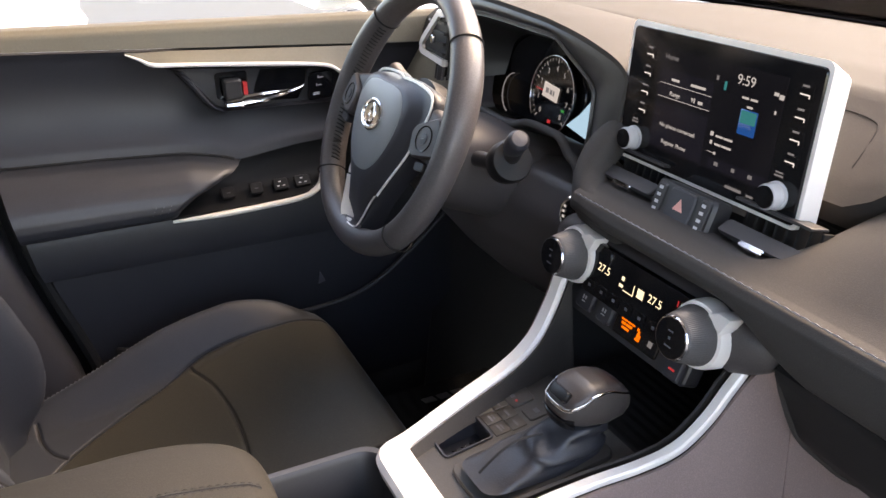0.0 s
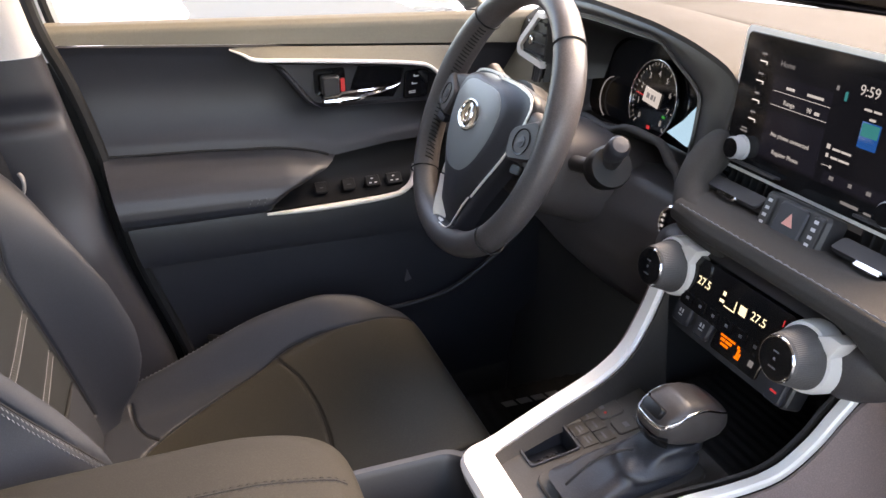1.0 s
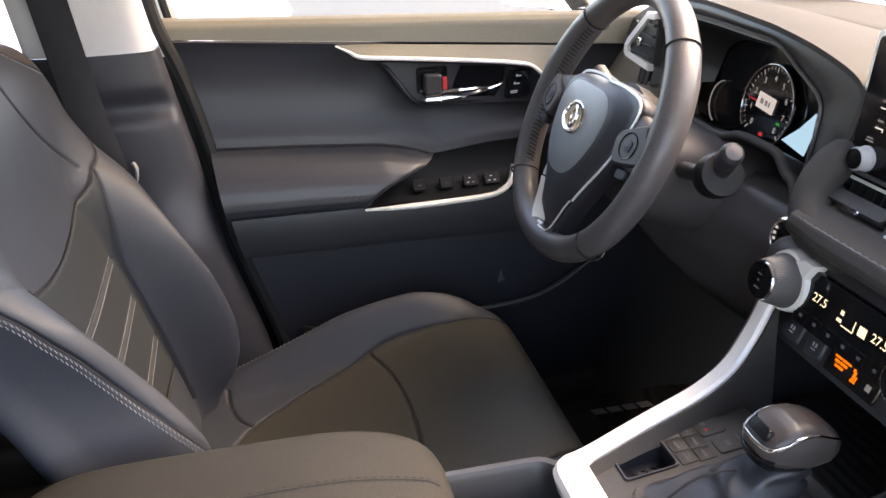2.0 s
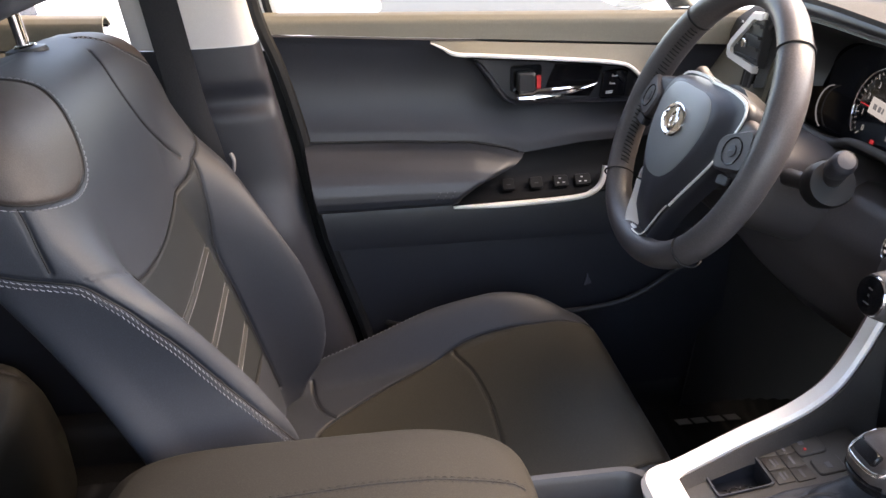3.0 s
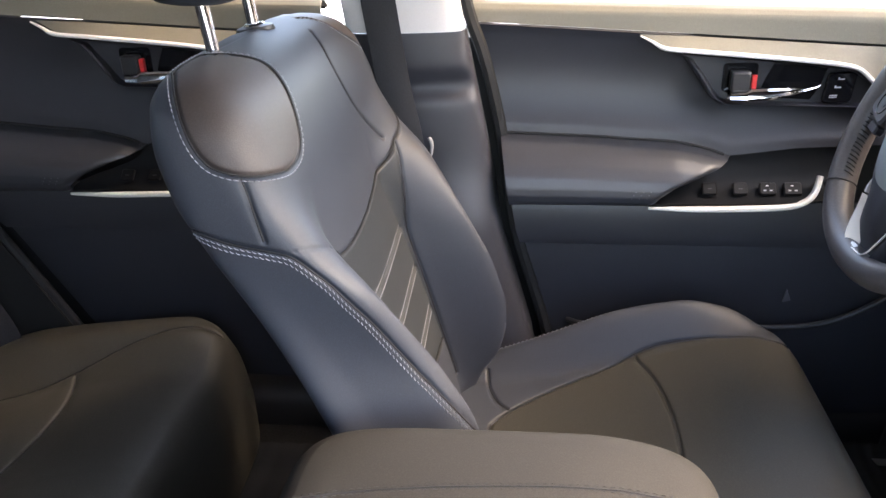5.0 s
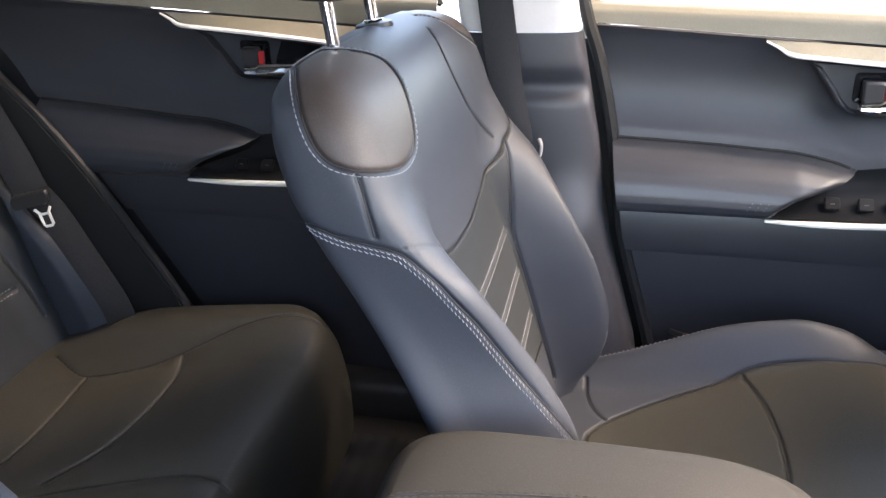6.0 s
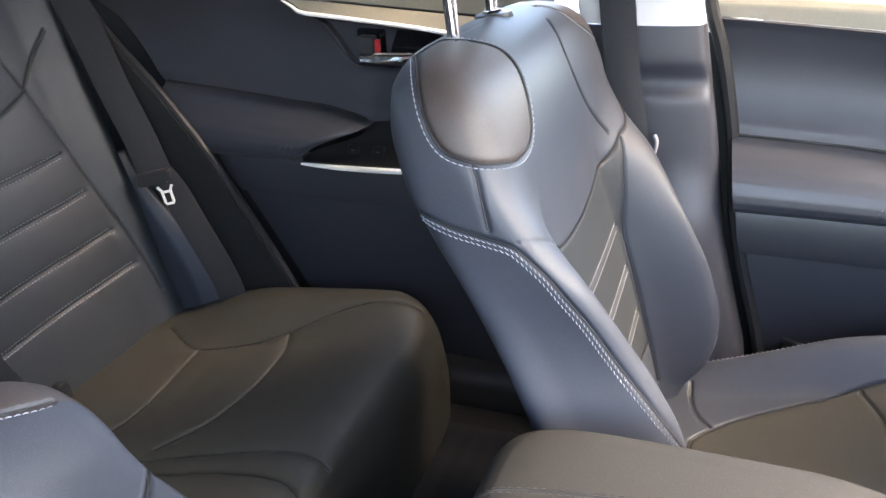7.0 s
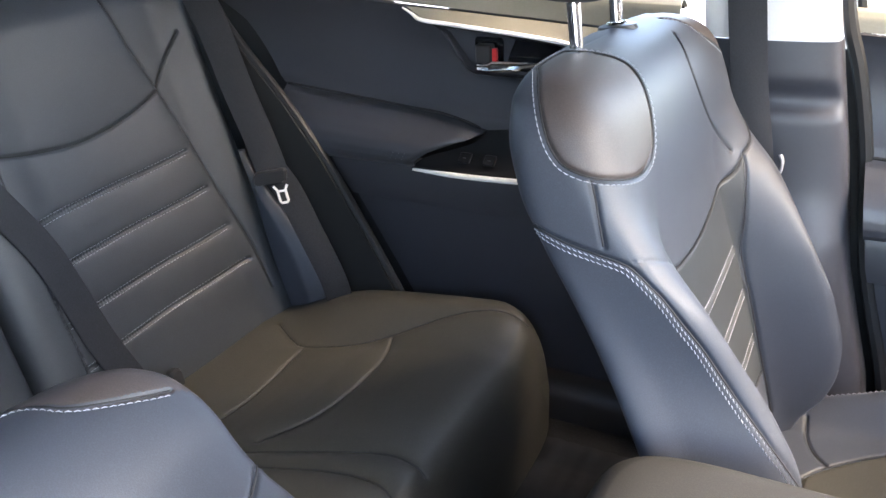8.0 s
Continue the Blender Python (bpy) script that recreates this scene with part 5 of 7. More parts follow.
    sc = [0.84 + 0.16 * min(1, i / 16) for i in range(len(curl))]
    part("pad_end", sweep(curl, [(0.0190 * math.copysign(abs(math.cos(a)) ** 0.8, math.cos(a)), 0.0175 * math.copysign(abs(math.sin(a)) ** 0.8, math.sin(a))) for a in [2 * math.pi * i / 20 for i in range(20)]], up=(-1, 0, 0.2), scale=sc), DASH, d, "curled end of the lower pad", 60)
    # back wall under the display
    part("vent_backing", brick(0.215, 0.24, -0.13, 0.155, 0.93, 0.960, 0.003), RUBBER, d)

    # driver's lower dash and knee panel
    def knee(u, v):
        y = 0.70 - 0.56 * u
        prof = [(0.25, 0.925), (0.205, 0.935), (0.175, 0.925), (0.155, 0.89), (0.150, 0.84), (0.160, 0.79), (0.20, 0.75), (0.30, 0.72), (0.45, 0.70)]
        q = v * (len(prof) - 1)
        i = min(int(q), len(prof) - 2)
        t = q - i
        bul = 0.018 * math.exp(-((y - 0.36) / 0.12) ** 2)
        return prof[i][0] + (prof[i + 1][0] - prof[i][0]) * t - bul, y, prof[i][1] + (prof[i + 1][1] - prof[i][1]) * t
    part("knee_panel", sheet(knee, 40, 32, 0.006, flip=True), LOWER_DASH, d, "charcoal knee panel", 50)
    # driver's side end with outer vent
    def end(u, v):
        y = 0.56 + 0.19 * u
        return 0.205 + 0.03 * v + 0.05 * u * v - 0.006 * u, y, 0.93 + 0.135 * v - 0.02 * u * v
    # Takes BELT's raised tone so that the dash end looks lit.
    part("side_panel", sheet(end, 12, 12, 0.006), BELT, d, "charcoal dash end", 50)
    side = thing("air_vent", "black side air vent with a silver surround", "air vent", (0.196, 0.60, 1.035))
    m = axes((0.0, 0, 0), (0, -1, 0), (0.1, 0, 1))
    part("backing", slab([(0.0425, -0.034), (0.0425, 0.034), (0.020, 0.032), (-0.033, -0.012), (-0.036, -0.020), (-0.034, -0.028)], m, -0.012, 0.004, 0.002), HARD, side)
    part("surround", slab([(0.0425, 0.040), (0.016, 0.038), (-0.036, -0.008), (-0.0425, -0.018), (-0.041, -0.030), (-0.034, -0.034), (0.0425, -0.041), (0.0425, -0.031), (-0.028, -0.025), (-0.032, -0.019), (-0.027, -0.013), (0.022, 0.030), (0.0425, 0.031)], m, -0.002, 0.010, 0.002), SATIN, side, "satin silver surround")
    for i in range(4):
        x0 = (-0.020, -0.012, 0.004, 0.016)[i]
        part("vane", slab(rounded(0.042 - x0, 0.004, 0.001), m @ Matrix.Translation(((0.042 + x0) / 2, -0.024 + 0.015 * i, 0.003)), 0, 0.006, 0.001), HARD, side)
    part("tab", slab(rounded(0.008, 0.012, 0.002), m @ Matrix.Translation((0.018, -0.004, 0.012)), 0, 0.006, 0.001), CHROME, side, "chrome vane tab")
    bars([(-0.022, -0.012 + 0.010 * i, 0.006, 0.003) for i in range(4)], m @ Matrix.Translation((0, 0, 0.0045)), PRINT, side, "vent_marks")

    # glovebox and passenger's lower dash
    def glove(u, v):
        y = -0.150 - 0.56 * u
        prof = [(0.22, 0.900), (0.155, 0.895), (0.141, 0.884), (0.156, 0.856), (0.182, 0.807), (0.222, 0.765), (0.264, 0.727), (0.33, 0.68), (0.45, 0.64)]
        q = v * (len(prof) - 1)
        i = min(int(q), len(prof) - 2)
        t = q - i
        cut = -0.012 * math.sin(math.pi * min(1, u * 3)) * v * (1 - v)
        return prof[i][0] + (prof[i + 1][0] - prof[i][0]) * t + cut, y, prof[i][1] + (prof[i + 1][1] - prof[i][1]) * t
    part("glovebox", sheet(glove, 34, 30, 0.006, flip=True), RUBBER, d, "black glovebox front", 50)
    part("glovebox_edge", tube(smooth_path([(0.146, -0.150, 0.884), (0.156, -0.150, 0.856), (0.182, -0.150, 0.807), (0.222, -0.150, 0.765), (0.264, -0.150, 0.727), (0.33, -0.150, 0.68)], 6), 0.0026, 6, up=(0, 1, 0)), DASH, d)


def build_cluster():
    c = thing("instrument_cluster", "black instrument cluster with a round dial under a hood", "instrument cluster", (0.27, 0.37, 0.95))
    inv = Matrix.Translation((-0.27, -0.37, -0.95))
    lip = smooth_path([(0.188, 0.150, 0.975), (0.194, 0.144, 1.025), (0.199, 0.146, 1.060), (0.200, 0.205, 1.079), (0.200, 0.278, 1.090), (0.200, 0.335, 1.0945), (0.200, 0.46, 1.0995), (0.200, 0.530, 1.091), (0.200, 0.578, 1.060), (0.198, 0.592, 1.02), (0.19, 0.594, 0.97)], 6)
    rim = smooth_path([(0.192, 0.194, 0.965), (0.200, 0.197, 1.012), (0.203, 0.204, 1.037), (0.204, 0.249, 1.0605), (0.204, 0.290, 1.0795), (0.204, 0.345, 1.0815), (0.204, 0.455, 1.0835), (0.204, 0.520, 1.078), (0.204, 0.562, 1.05), (0.202, 0.576, 1.01), (0.194, 0.578, 0.97)], 6)
    n = len(lip) - 1
    def hood(u, v):
        p = lip[int(round(u * n))]
        z1 = min(p.z, 1.052) - 0.004
        e = v ** 1.4
        return inv @ Vector((p.x + 0.24 * v, p.y + (0.375 - p.y) * -0.03 * v, p.z + (z1 - p.z) * e + 0.004 * math.sin(math.pi * v)))
    part("hood", sheet(hood, n, 14, 0.006), DASH, c, "charcoal hood over the dials", 50)
    def inner(u, v):
        p = rim[int(round(u * n))]
        return inv @ Vector((p.x + 0.003 + 0.082 * v, 0.375 + (p.y - 0.375) * (0.985 - 0.18 * v), 0.99 + (p.z - 0.99) * (0.97 - 0.34 * v)))
    part("tunnel", sheet(inner, n, 8, 0.003, flip=True), HARD, c, "black tunnel round the dials", 50)
    part("hood_brow", sheet(lambda u, v: tuple(inv @ (lip[int(round(u * n))].lerp(rim[int(round(u * n))], v) + Vector((-0.004 * math.sin(math.pi * v), 0, 0)))), n, 6, 0.003), HARD, c, "dark brow round the dials", 50)
    # Lighter tube painted as the highlight along the hood's inner lip.
    part("hood_highlight", tube([inv @ (p + Vector((-0.002, 0, 0))) for p in rim], 0.0022, 6, up=(1, 0, 0)), KNURL, c, "thin grey highlight line along the hood")
    # lower lip of the hood
    low = smooth_path([inv @ Vector(p) for p in ((0.172, 0.176, 0.935), (0.176, 0.190, 0.952), (0.177, 0.207, 0.959), (0.178, 0.228, 0.974), (0.178, 0.262, 0.976), (0.178, 0.302, 0.974), (0.178, 0.343, 0.962), (0.180, 0.42, 0.962), (0.182, 0.52, 0.955), (0.178, 0.57, 0.94))], 6)
    part("lower_lip", sweep(low, rounded(0.009, 0.012, 0.004), up=(-1, 0, 0.3)), DASH, c, "charcoal lower edge of the cluster")
    part("lower_shelf", sheet(lambda u, v: (lambda p: (p.x + 0.09 * v, p.y, p.z - 0.050 * v))(low[int(round(u * (len(low) - 1)))]), len(low) - 1, 4, 0.003), HARD, c, "black shelf under the dials", 50)
    # face and lens
    m = axes(inv @ Vector((0.284, 0.375, 0.985)), (0, -1, 0), (0.18, 0, 1))
    part("face", slab(rounded(0.40, 0.13, 0.03), m, -0.006, 0.0, 0.001), GLOSS, c, "gloss black dial face")
    dm = axes(inv @ Vector((0.2765, 0.397, 0.9755)), (0, -1, 0), (0.18, 0, 1)) @ Matrix.Scale(1.13, 4)
    part("dial_ring", sweep([dm @ Vector((0.047 * math.cos(a), 0.047 * math.sin(a), 0.003)) for a in [radians(-70 + 290 * i / 48) for i in range(49)]], rounded(0.0022, 0.004, 0.0008), up=(-1, 0, 0)), CHROME, c, "thin chrome dial ring")
    part("dial", turned([(0.046, -0.001), (0.046, 0.0012), (0.001, 0.0012)], dm, 40), GLOSS, c, "black dial disc")
    tick = bmesh.new()
    for i in range(33):
        a = radians(225 - 270 * i / 32)
        long = i % 4 == 0
        r0, r1, w = (0.0385 if long else 0.041), 0.0445, (0.0011 if long else 0.0005)
        t = Vector((math.cos(a), math.sin(a)))
        s = Vector((-t.y, t.x)) * w / 2
        slab([t * r0 - s, t * r1 - s, t * r1 + s, t * r0 + s], dm, 0.0014, 0.0018, 0.0001, tick)
    part("ticks", tick, DIAL_WHITE, c, "white dial ticks")
    for k in range(9):
        a = radians(225 - 270 * k / 8)
        words(str(k), dm @ Matrix.Translation((0.0315 * math.cos(a), 0.0315 * math.sin(a) - 0.003, 0.0016)), 0.0095, DIAL_WHITE, c, "numeral", "CENTER")
    part("needle", slab([(-0.002, -0.0012), (0.040, -0.0005), (0.040, 0.0005), (-0.002, 0.0012)], dm @ Matrix.Rotation(radians(176), 4, "Z"), 0.0013, 0.0019, 0.0002), RED_LED, c, "red needle")
    part("readout", slab(rounded(0.034, 0.018, 0.001), dm @ Matrix.Translation((-0.004, 0.003, 0)) @ Matrix.Rotation(radians(-6), 4, "Z"), 0.002, 0.003, 0.0003), glowing("pale readout", (0.75, 0.74, 0.76), 0.065), c, "pale dial readout")
    bars([(-0.010, -0.004, 0.006, 0.006), (-0.001, -0.004, 0.005, 0.006), (0.006, -0.004, 0.003, 0.006)], dm @ Matrix.Translation((-0.004, 0.004, 0.0031)) @ Matrix.Rotation(radians(-6), 4, "Z"), LCD_DIM, c, "readout_marks")
    part("warning_lamp", slab(rounded(0.0065, 0.0045, 0.001), dm @ Matrix.Translation((0.001, -0.032, 0)), 0.0014, 0.002, 0.0002), RED_LED, c, "red warning lamp")
    part("ready_lamp", slab(rounded(0.007, 0.003, 0.001), dm @ Matrix.Translation((0.026, -0.014, 0)), 0.0014, 0.002, 0.0002), GREEN_LED, c, "green lamp")
    m2 = axes(inv @ Vector((0.262, 0.318, 0.968)), (0, -1, 0), (0.18, 0, 1))
    part("side_display", slab([(-0.016, -0.017), (0.029, -0.024), (0.033, 0.000), (0.030, 0.027), (0.010, 0.004)], m2, 0, 0.003, 0.0005), ICE_GLOW, c, "pale blue glowing side display")
    m3 = axes(inv @ Vector((0.276, 0.505, 0.955)), (0, -1, 0), (0.18, 0, 1))
    part("small_gauge", sweep([m3 @ Vector((0.030 * math.cos(a), 0.030 * math.sin(a), 0.002)) for a in [radians(100 + 150 * i / 20) for i in range(21)]], rounded(0.0015, 0.002, 0.0005), up=(-1, 0, 0)), LCD_DIM, c, "faint small gauge arc")


def build_display():
    d = thing("infotainment_display", "black touch display in a silver frame, screen lit", "display", (0.2, 0, 0.985))
    m = axes((-0.006, 0, 0.0), (0, -1, 0), (0.012, 0, 0.126))
    mc = m @ Matrix.Translation((-0.0175, 0.0625, 0))
    fr = rounded(0.249, 0.140, 0.007)
    mf = mc @ Matrix.Translation((-0.0005, 0.001, 0))
    part("frame", loft([[mf @ Vector((x * kx, y - (0.012 * dk if y > 0 else 0.0), z)) for x, y in fr] for kx, dk, z in ((0.985, 1.0, -0.022), (1, 0.9, -0.020), (1, 0.08, -0.001), (0.996, 0.0, 0.001), (0.98, 0.15, 0.0012))]), SATIN, d, "satin silver frame")
    face = part("glass", slab(rounded(0.2395, 0.131, 0.005), mc, -0.002, 0.0032, 0.0012), GLOSS, d, "gloss black glass front")
    s = m @ Matrix.Translation((0, 0, 0.0033))
    lcd = part("screen", slab([(-0.091, 0.016), (0.068, 0.016), (0.068, 0.114), (-0.091, 0.114)], s, 0, 0.0004, 0.0001), LCD, d, "dark lit screen")
    t = s @ Matrix.Translation((0, 0, 0.0005))
    def box(x0, y0, x1, y1, mat, name):
        part(name, slab([(x0, y0), (x1, y0), (x1, y1), (x0, y1)], t, -0.0002, 0.0001, 0.00002), mat, lcd)
    box(-0.088, 0.0665, -0.014, 0.094, LCD_PANEL, "tile")
    box(-0.088, 0.0185, -0.014, 0.062, LCD_PANEL, "tile")
    box(-0.004, 0.0185, 0.066, 0.028, LCD_PANEL, "tile")
    u = t @ Matrix.Translation((0, 0, 0.0002))
    words("Home", u @ Matrix.Translation((-0.084, 0.1035, 0)), 0.0075, LCD_DIM, lcd)
    words("9:59", u @ Matrix.Translation((0.0125, 0.0985, 0)), 0.0125, LCD_TEXT, lcd)
    words("Range", u @ Matrix.Translation((-0.070, 0.0705, 0)), 0.0062, LCD_TEXT, lcd)
    words("98", u @ Matrix.Translation((-0.040, 0.0705, 0)), 0.0062, LCD_TEXT, lcd)
    words("No phone connected", u @ Matrix.Translation((-0.077, 0.0395, 0)), 0.0058, LCD_TEXT, lcd)
    words("Register Phone", u @ Matrix.Translation((-0.071, 0.0235, 0)), 0.0058, LCD_TEXT, lcd)
    bars([(-0.070, 0.0845, 0.011, 0.0024), (-0.043, 0.0845, 0.020, 0.0024), (-0.086, 0.0805, 0.072, 0.0005), (-0.086, 0.0675, 0.072, 0.0005), (-0.030, 0.0705, 0.006, 0.003),
          (0.022, 0.0875, 0.008, 0.0019), (0.032, 0.0875, 0.008, 0.0019), (-0.007, 0.0475, 0.004, 0.004), (0.000, 0.0475, 0.009, 0.0019), (0.010, 0.0475, 0.011, 0.0019), (-0.006, 0.0400, 0.003, 0.0035), (0.000, 0.0400, 0.008, 0.0019), (0.009, 0.0400, 0.012, 0.0019), (-0.008, 0.0325, 0.011, 0.0005), (0.001, 0.0315, 0.0025, 0.0025), (0.056, 0.097, 0.005, 0.003), (0.062, 0.095, 0.005, 0.004), (0.060, 0.082, 0.002, 0.003)], u, LCD_TEXT, lcd, "screen_text")
    bars([(0.004, 0.022, 0.005, 0.0035), (0.026, 0.022, 0.004, 0.0035), (0.046, 0.022, 0.005, 0.0035), (-0.012, 0.097, 0.003, 0.004)], u, LCD_DIM, lcd, "screen_text")
    part("album_tile", slab(rounded(0.020, 0.022, 0.001), u @ Matrix.Translation((0.0335, 0.0680, 0)), -0.0001, 0.0003, 0.00005), LCD_BLUE, lcd, "blue cover tile")
    part("album_mark", slab(rounded(0.018, 0.011, 0.001), u @ Matrix.Translation((0.0335, 0.0725, 0.0003)), -0.0001, 0.0002, 0.00005), LCD_TEAL, lcd, "teal mark")
    part("album_mark", slab(rounded(0.007, 0.002, 0.001), u @ Matrix.Translation((0.033, 0.0815, 0.0003)), -0.0001, 0.0002, 0.00005), LCD_TEXT, lcd, "pale mark")
    part("album_mark", slab(rounded(0.003, 0.008, 0.001), u @ Matrix.Translation((0.0005, 0.094, 0.0003)), -0.0001, 0.0002, 0.00005), LCD_TEAL, lcd, "teal battery mark")
    for x, ys in ((-0.107, (0.106, 0.0875, 0.0690, 0.0505)), (0.086, (0.1065, 0.0875, 0.0690, 0.0505))):
        for y in ys:
            k = part("key", slab(rounded(0.016, 0.012, 0.001), s @ Matrix.Translation((x, y, 0)), -0.001, 0.0003, 0.0001), GLOSS, d, "black side key")
            bars([(-0.005, -0.003, 0.010, 0.0011), (0.0042, -0.0052, 0.0010, 0.0026)], s @ Matrix.Translation((x, y, 0.0004)), KEY_LIGHT, k, "key_mark")
            bars([(-0.004, 0.0035, 0.007, 0.0018)], s @ Matrix.Translation((x, y, 0.0004)), LCD_DIM, k, "key_word")
    for x, y in ((-0.113, 0.0175), (0.080, 0.0175)):
        kn = part("knob", turned([(0.0125, 0.0), (0.0125, 0.002), (0.0112, 0.003), (0.0112, 0.012), (0.0104, 0.0135), (0.001, 0.0138)], s @ Matrix.Translation((x, y, 0)), 32), PALE_PLASTIC, d, "ribbed silver knob")
        part("knob_cap", turned([(0.0097, 0.0132), (0.0097, 0.0145), (0.001, 0.0146)], s @ Matrix.Translation((x, y, 0)), 24), GLOSS, kn, "black cap")
        bars([(-0.007, 0.0160, 0.010, 0.0016), (-0.006, 0.0190, 0.008, 0.0014)], s @ Matrix.Translation((x, y, 0.0002)), LCD_DIM, kn, "key_word")
    bars([(0.022, 0.0062, 0.020, 0.0028), (0.048, 0.0060, 0.008, 0.002), (-0.098, 0.004, 0.010, 0.0008)], s @ Matrix.Translation((0, 0, 0.0002)), LCD_DIM, d, "maker_bars")


def build_vents():
    for y0, y1, lab in ((0.132, 0.044, "black centre air vent with a chrome tab, driver's side"), (-0.044, -0.136, "black centre air vent with a chrome tab, passenger's side")):
        v = thing("air_vent", lab, "air vent", (0.18, (y0 + y1) / 2, 0.957), "centre vents")
        h = (y0 - y1) / 2
        m = axes((0.0, 0, 0.013), (0, -1, 0), (0.25, 0, 1))
        for i in range(8):
            x = -h + 0.006 + (2 * h - 0.012) * i / 7
            part("fin", slab(rounded(0.0024, 0.034, 0.0008), m @ Matrix.Translation((x, 0.002, -0.024)), 0, 0.012, 0.0006), RUBBER, v)
        part("vane", slab(rounded(2 * h - 0.006, 0.016, 0.004), axes((-0.010, 0, 0.0115), (0, -1, 0), (-1, 0, -0.45)), -0.002, 0.002, 0.001), HARD, v, "black wide vane")
        part("tab", slab(rounded(0.027, 0.0075, 0.0025), axes((-0.0185, 0, 0.0075), (0, -1, 0), (-1, 0, -0.5)), -0.002, 0.0025, 0.001), CHROME, v, "chrome vane tab")
        part("upper_rim", slab(rounded(2 * h - 0.008, 0.0026, 0.001), m @ Matrix.Translation((-0.004, 0.021, 0)), -0.02, 0.002, 0.0008), HARD, v)
        part("lower_rim", slab(rounded(2 * h, 0.004, 0.001), m @ Matrix.Translation((0, -0.012, 0)), -0.03, 0.006, 0.001), HARD, v)
    hz = thing("hazard_switch", "black hazard switch block between the vents", "switch", (0.166, 0.001, 0.968))
    m = axes((0, 0, 0), (0, -1, 0), (0.40, 0, 1))
    part("block", slab(rounded(0.080, 0.038, 0.006), m, -0.02, 0.004, 0.003), HARD, hz)
    btn = part("button", slab(rounded(0.034, 0.032, 0.004), m, 0.0, 0.0062, 0.0015), SOFT, hz, "black hazard button")
    tri = [Vector((math.cos(a), math.sin(a))) for a in (radians(90), radians(210), radians(330))]
    bm = slab([p * 0.0078 for p in tri], m, 0.0060, 0.0066, 0.0002)
    part("triangle", bm, material("salmon print", (0.75, 0.36, 0.30), 0.5, bump=0), btn, "pale red triangle")
    for x in (-0.029, 0.029):
        w = part("wheel_switch", slab(rounded(0.012, 0.032, 0.003), m @ Matrix.Translation((x, 0, 0)), 0.0, 0.0060, 0.002), HARD, hz, "ribbed vent wheel")
        bars([(-0.003, -0.012 + 0.007 * i, 0.005, 0.003) for i in range(4)], m @ Matrix.Translation((x, 0, 0.0061)), PRINT, w, "wheel_marks")


def build_climate():
    c = thing("climate_panel", "climate control panel with two large ribbed knobs", "climate control", (0.15, 0.004, 0.89))
    inv = Matrix.Translation((-0.15, -0.004, -0.89))
    rings = []
    for y, k in ((0.150, 0.5), (0.143, 0.85), (0.125, 1.0), (0.05, 1.0), (-0.06, 1.0), (-0.118, 0.97), (-0.132, 0.80), (-0.143, 0.58), (-0.152, 0.32)):
        ring = []
        for i in range(28):
            a = 2 * math.pi * i / 28
            ca, sa = math.cos(a), math.sin(a)
            ring.append((0.006 + k * 0.036 * math.copysign(abs(ca) ** 0.7, ca), y, k * 0.030 * math.copysign(abs(sa) ** 0.7, sa)))
        rings.append(ring)
    # Lighter LOWER_DASH puts a lit look into the housing's colour.
    part("housing", loft(rings), LOWER_DASH, c, "rounded charcoal housing", 60)
    m = axes(inv @ Vector((0.1185, 0.004, 0.890)), (0, -1, 0), (0.22, 0, 1))
    pan = part("panel", slab(rounded(0.146, 0.054, 0.004), m, -0.012, 0.002, 0.0015), GLOSS, c, "gloss black display strip")
    s = m @ Matrix.Translation((0, 0, 0.0022))
    words("27.5", s @ Matrix.Translation((-0.055, 0.0015, 0)), 0.0115, DIGIT, pan)
    words("27.5", s @ Matrix.Translation((0.023, 0.0015, 0)), 0.0115, DIGIT, pan)
    bars([(-0.017, 0.006, 0.004, 0.004), (-0.019, -0.001, 0.006, 0.003), (-0.012, -0.003, 0.014, 0.001), (0.002, -0.003, 0.001, 0.011), (0.008, -0.001, 0.009, 0.009)], s, DIGIT, pan, "display_marks")
    bars([(0.060, 0.013, 0.0012, 0.006)], s, RED_LED, pan, "red_mark")
    for i in range(7):
        b = part("touch_key", slab(rounded(0.015, 0.011, 0.002), s @ Matrix.Translation((-0.060 + 0.020 * i, -0.0175, 0)), -0.001, 0.0008, 0.0003), GLOSS, pan, "gloss black key")
        bars([(-0.002, -0.0015, 0.004, 0.003)], s @ Matrix.Translation((-0.060 + 0.020 * i, -0.0175, 0.0009)), FAINT, b, "key_mark")
    for y in (0.096, -0.089):
        a = axes(inv @ Vector((0.118, y, 0.893)), (0, -1, 0), (0.16, 0, 1))
        col = part("collar", turned([(0.0310, -0.012), (0.0305, 0.0), (0.0292, 0.0055), (0.0272, 0.0065)], a, 36), SATIN, c, "satin silver collar")
        part("collar_fin", slab([(0.008, 0.024), (0.026, 0.012), (0.035, 0.030), (0.022, 0.031)], a, -0.010, 0.008, 0.002), SATIN, col, "pointed silver fin")
        n = 160
        def ring(r, h, rib=0.0):
            return [a @ Vector(((r - (rib if i % 2 else 0)) * math.cos(2 * math.pi * i / n), (r - (rib if i % 2 else 0)) * math.sin(2 * math.pi * i / n), h)) for i in range(n)]
        kn = part("knob", loft([ring(0.0266, 0.004), ring(0.0264, 0.0085, 0.0004), ring(0.0205, 0.029, 0.0004), ring(0.0188, 0.031)]), KNURL, c, "ribbed black knob", 20)
        part("knob_ring", turned([(0.0190, 0.030), (0.0195, 0.0315), (0.0187, 0.0328), (0.0176, 0.0328)], a, 36), CHROME, kn, "chrome ring")
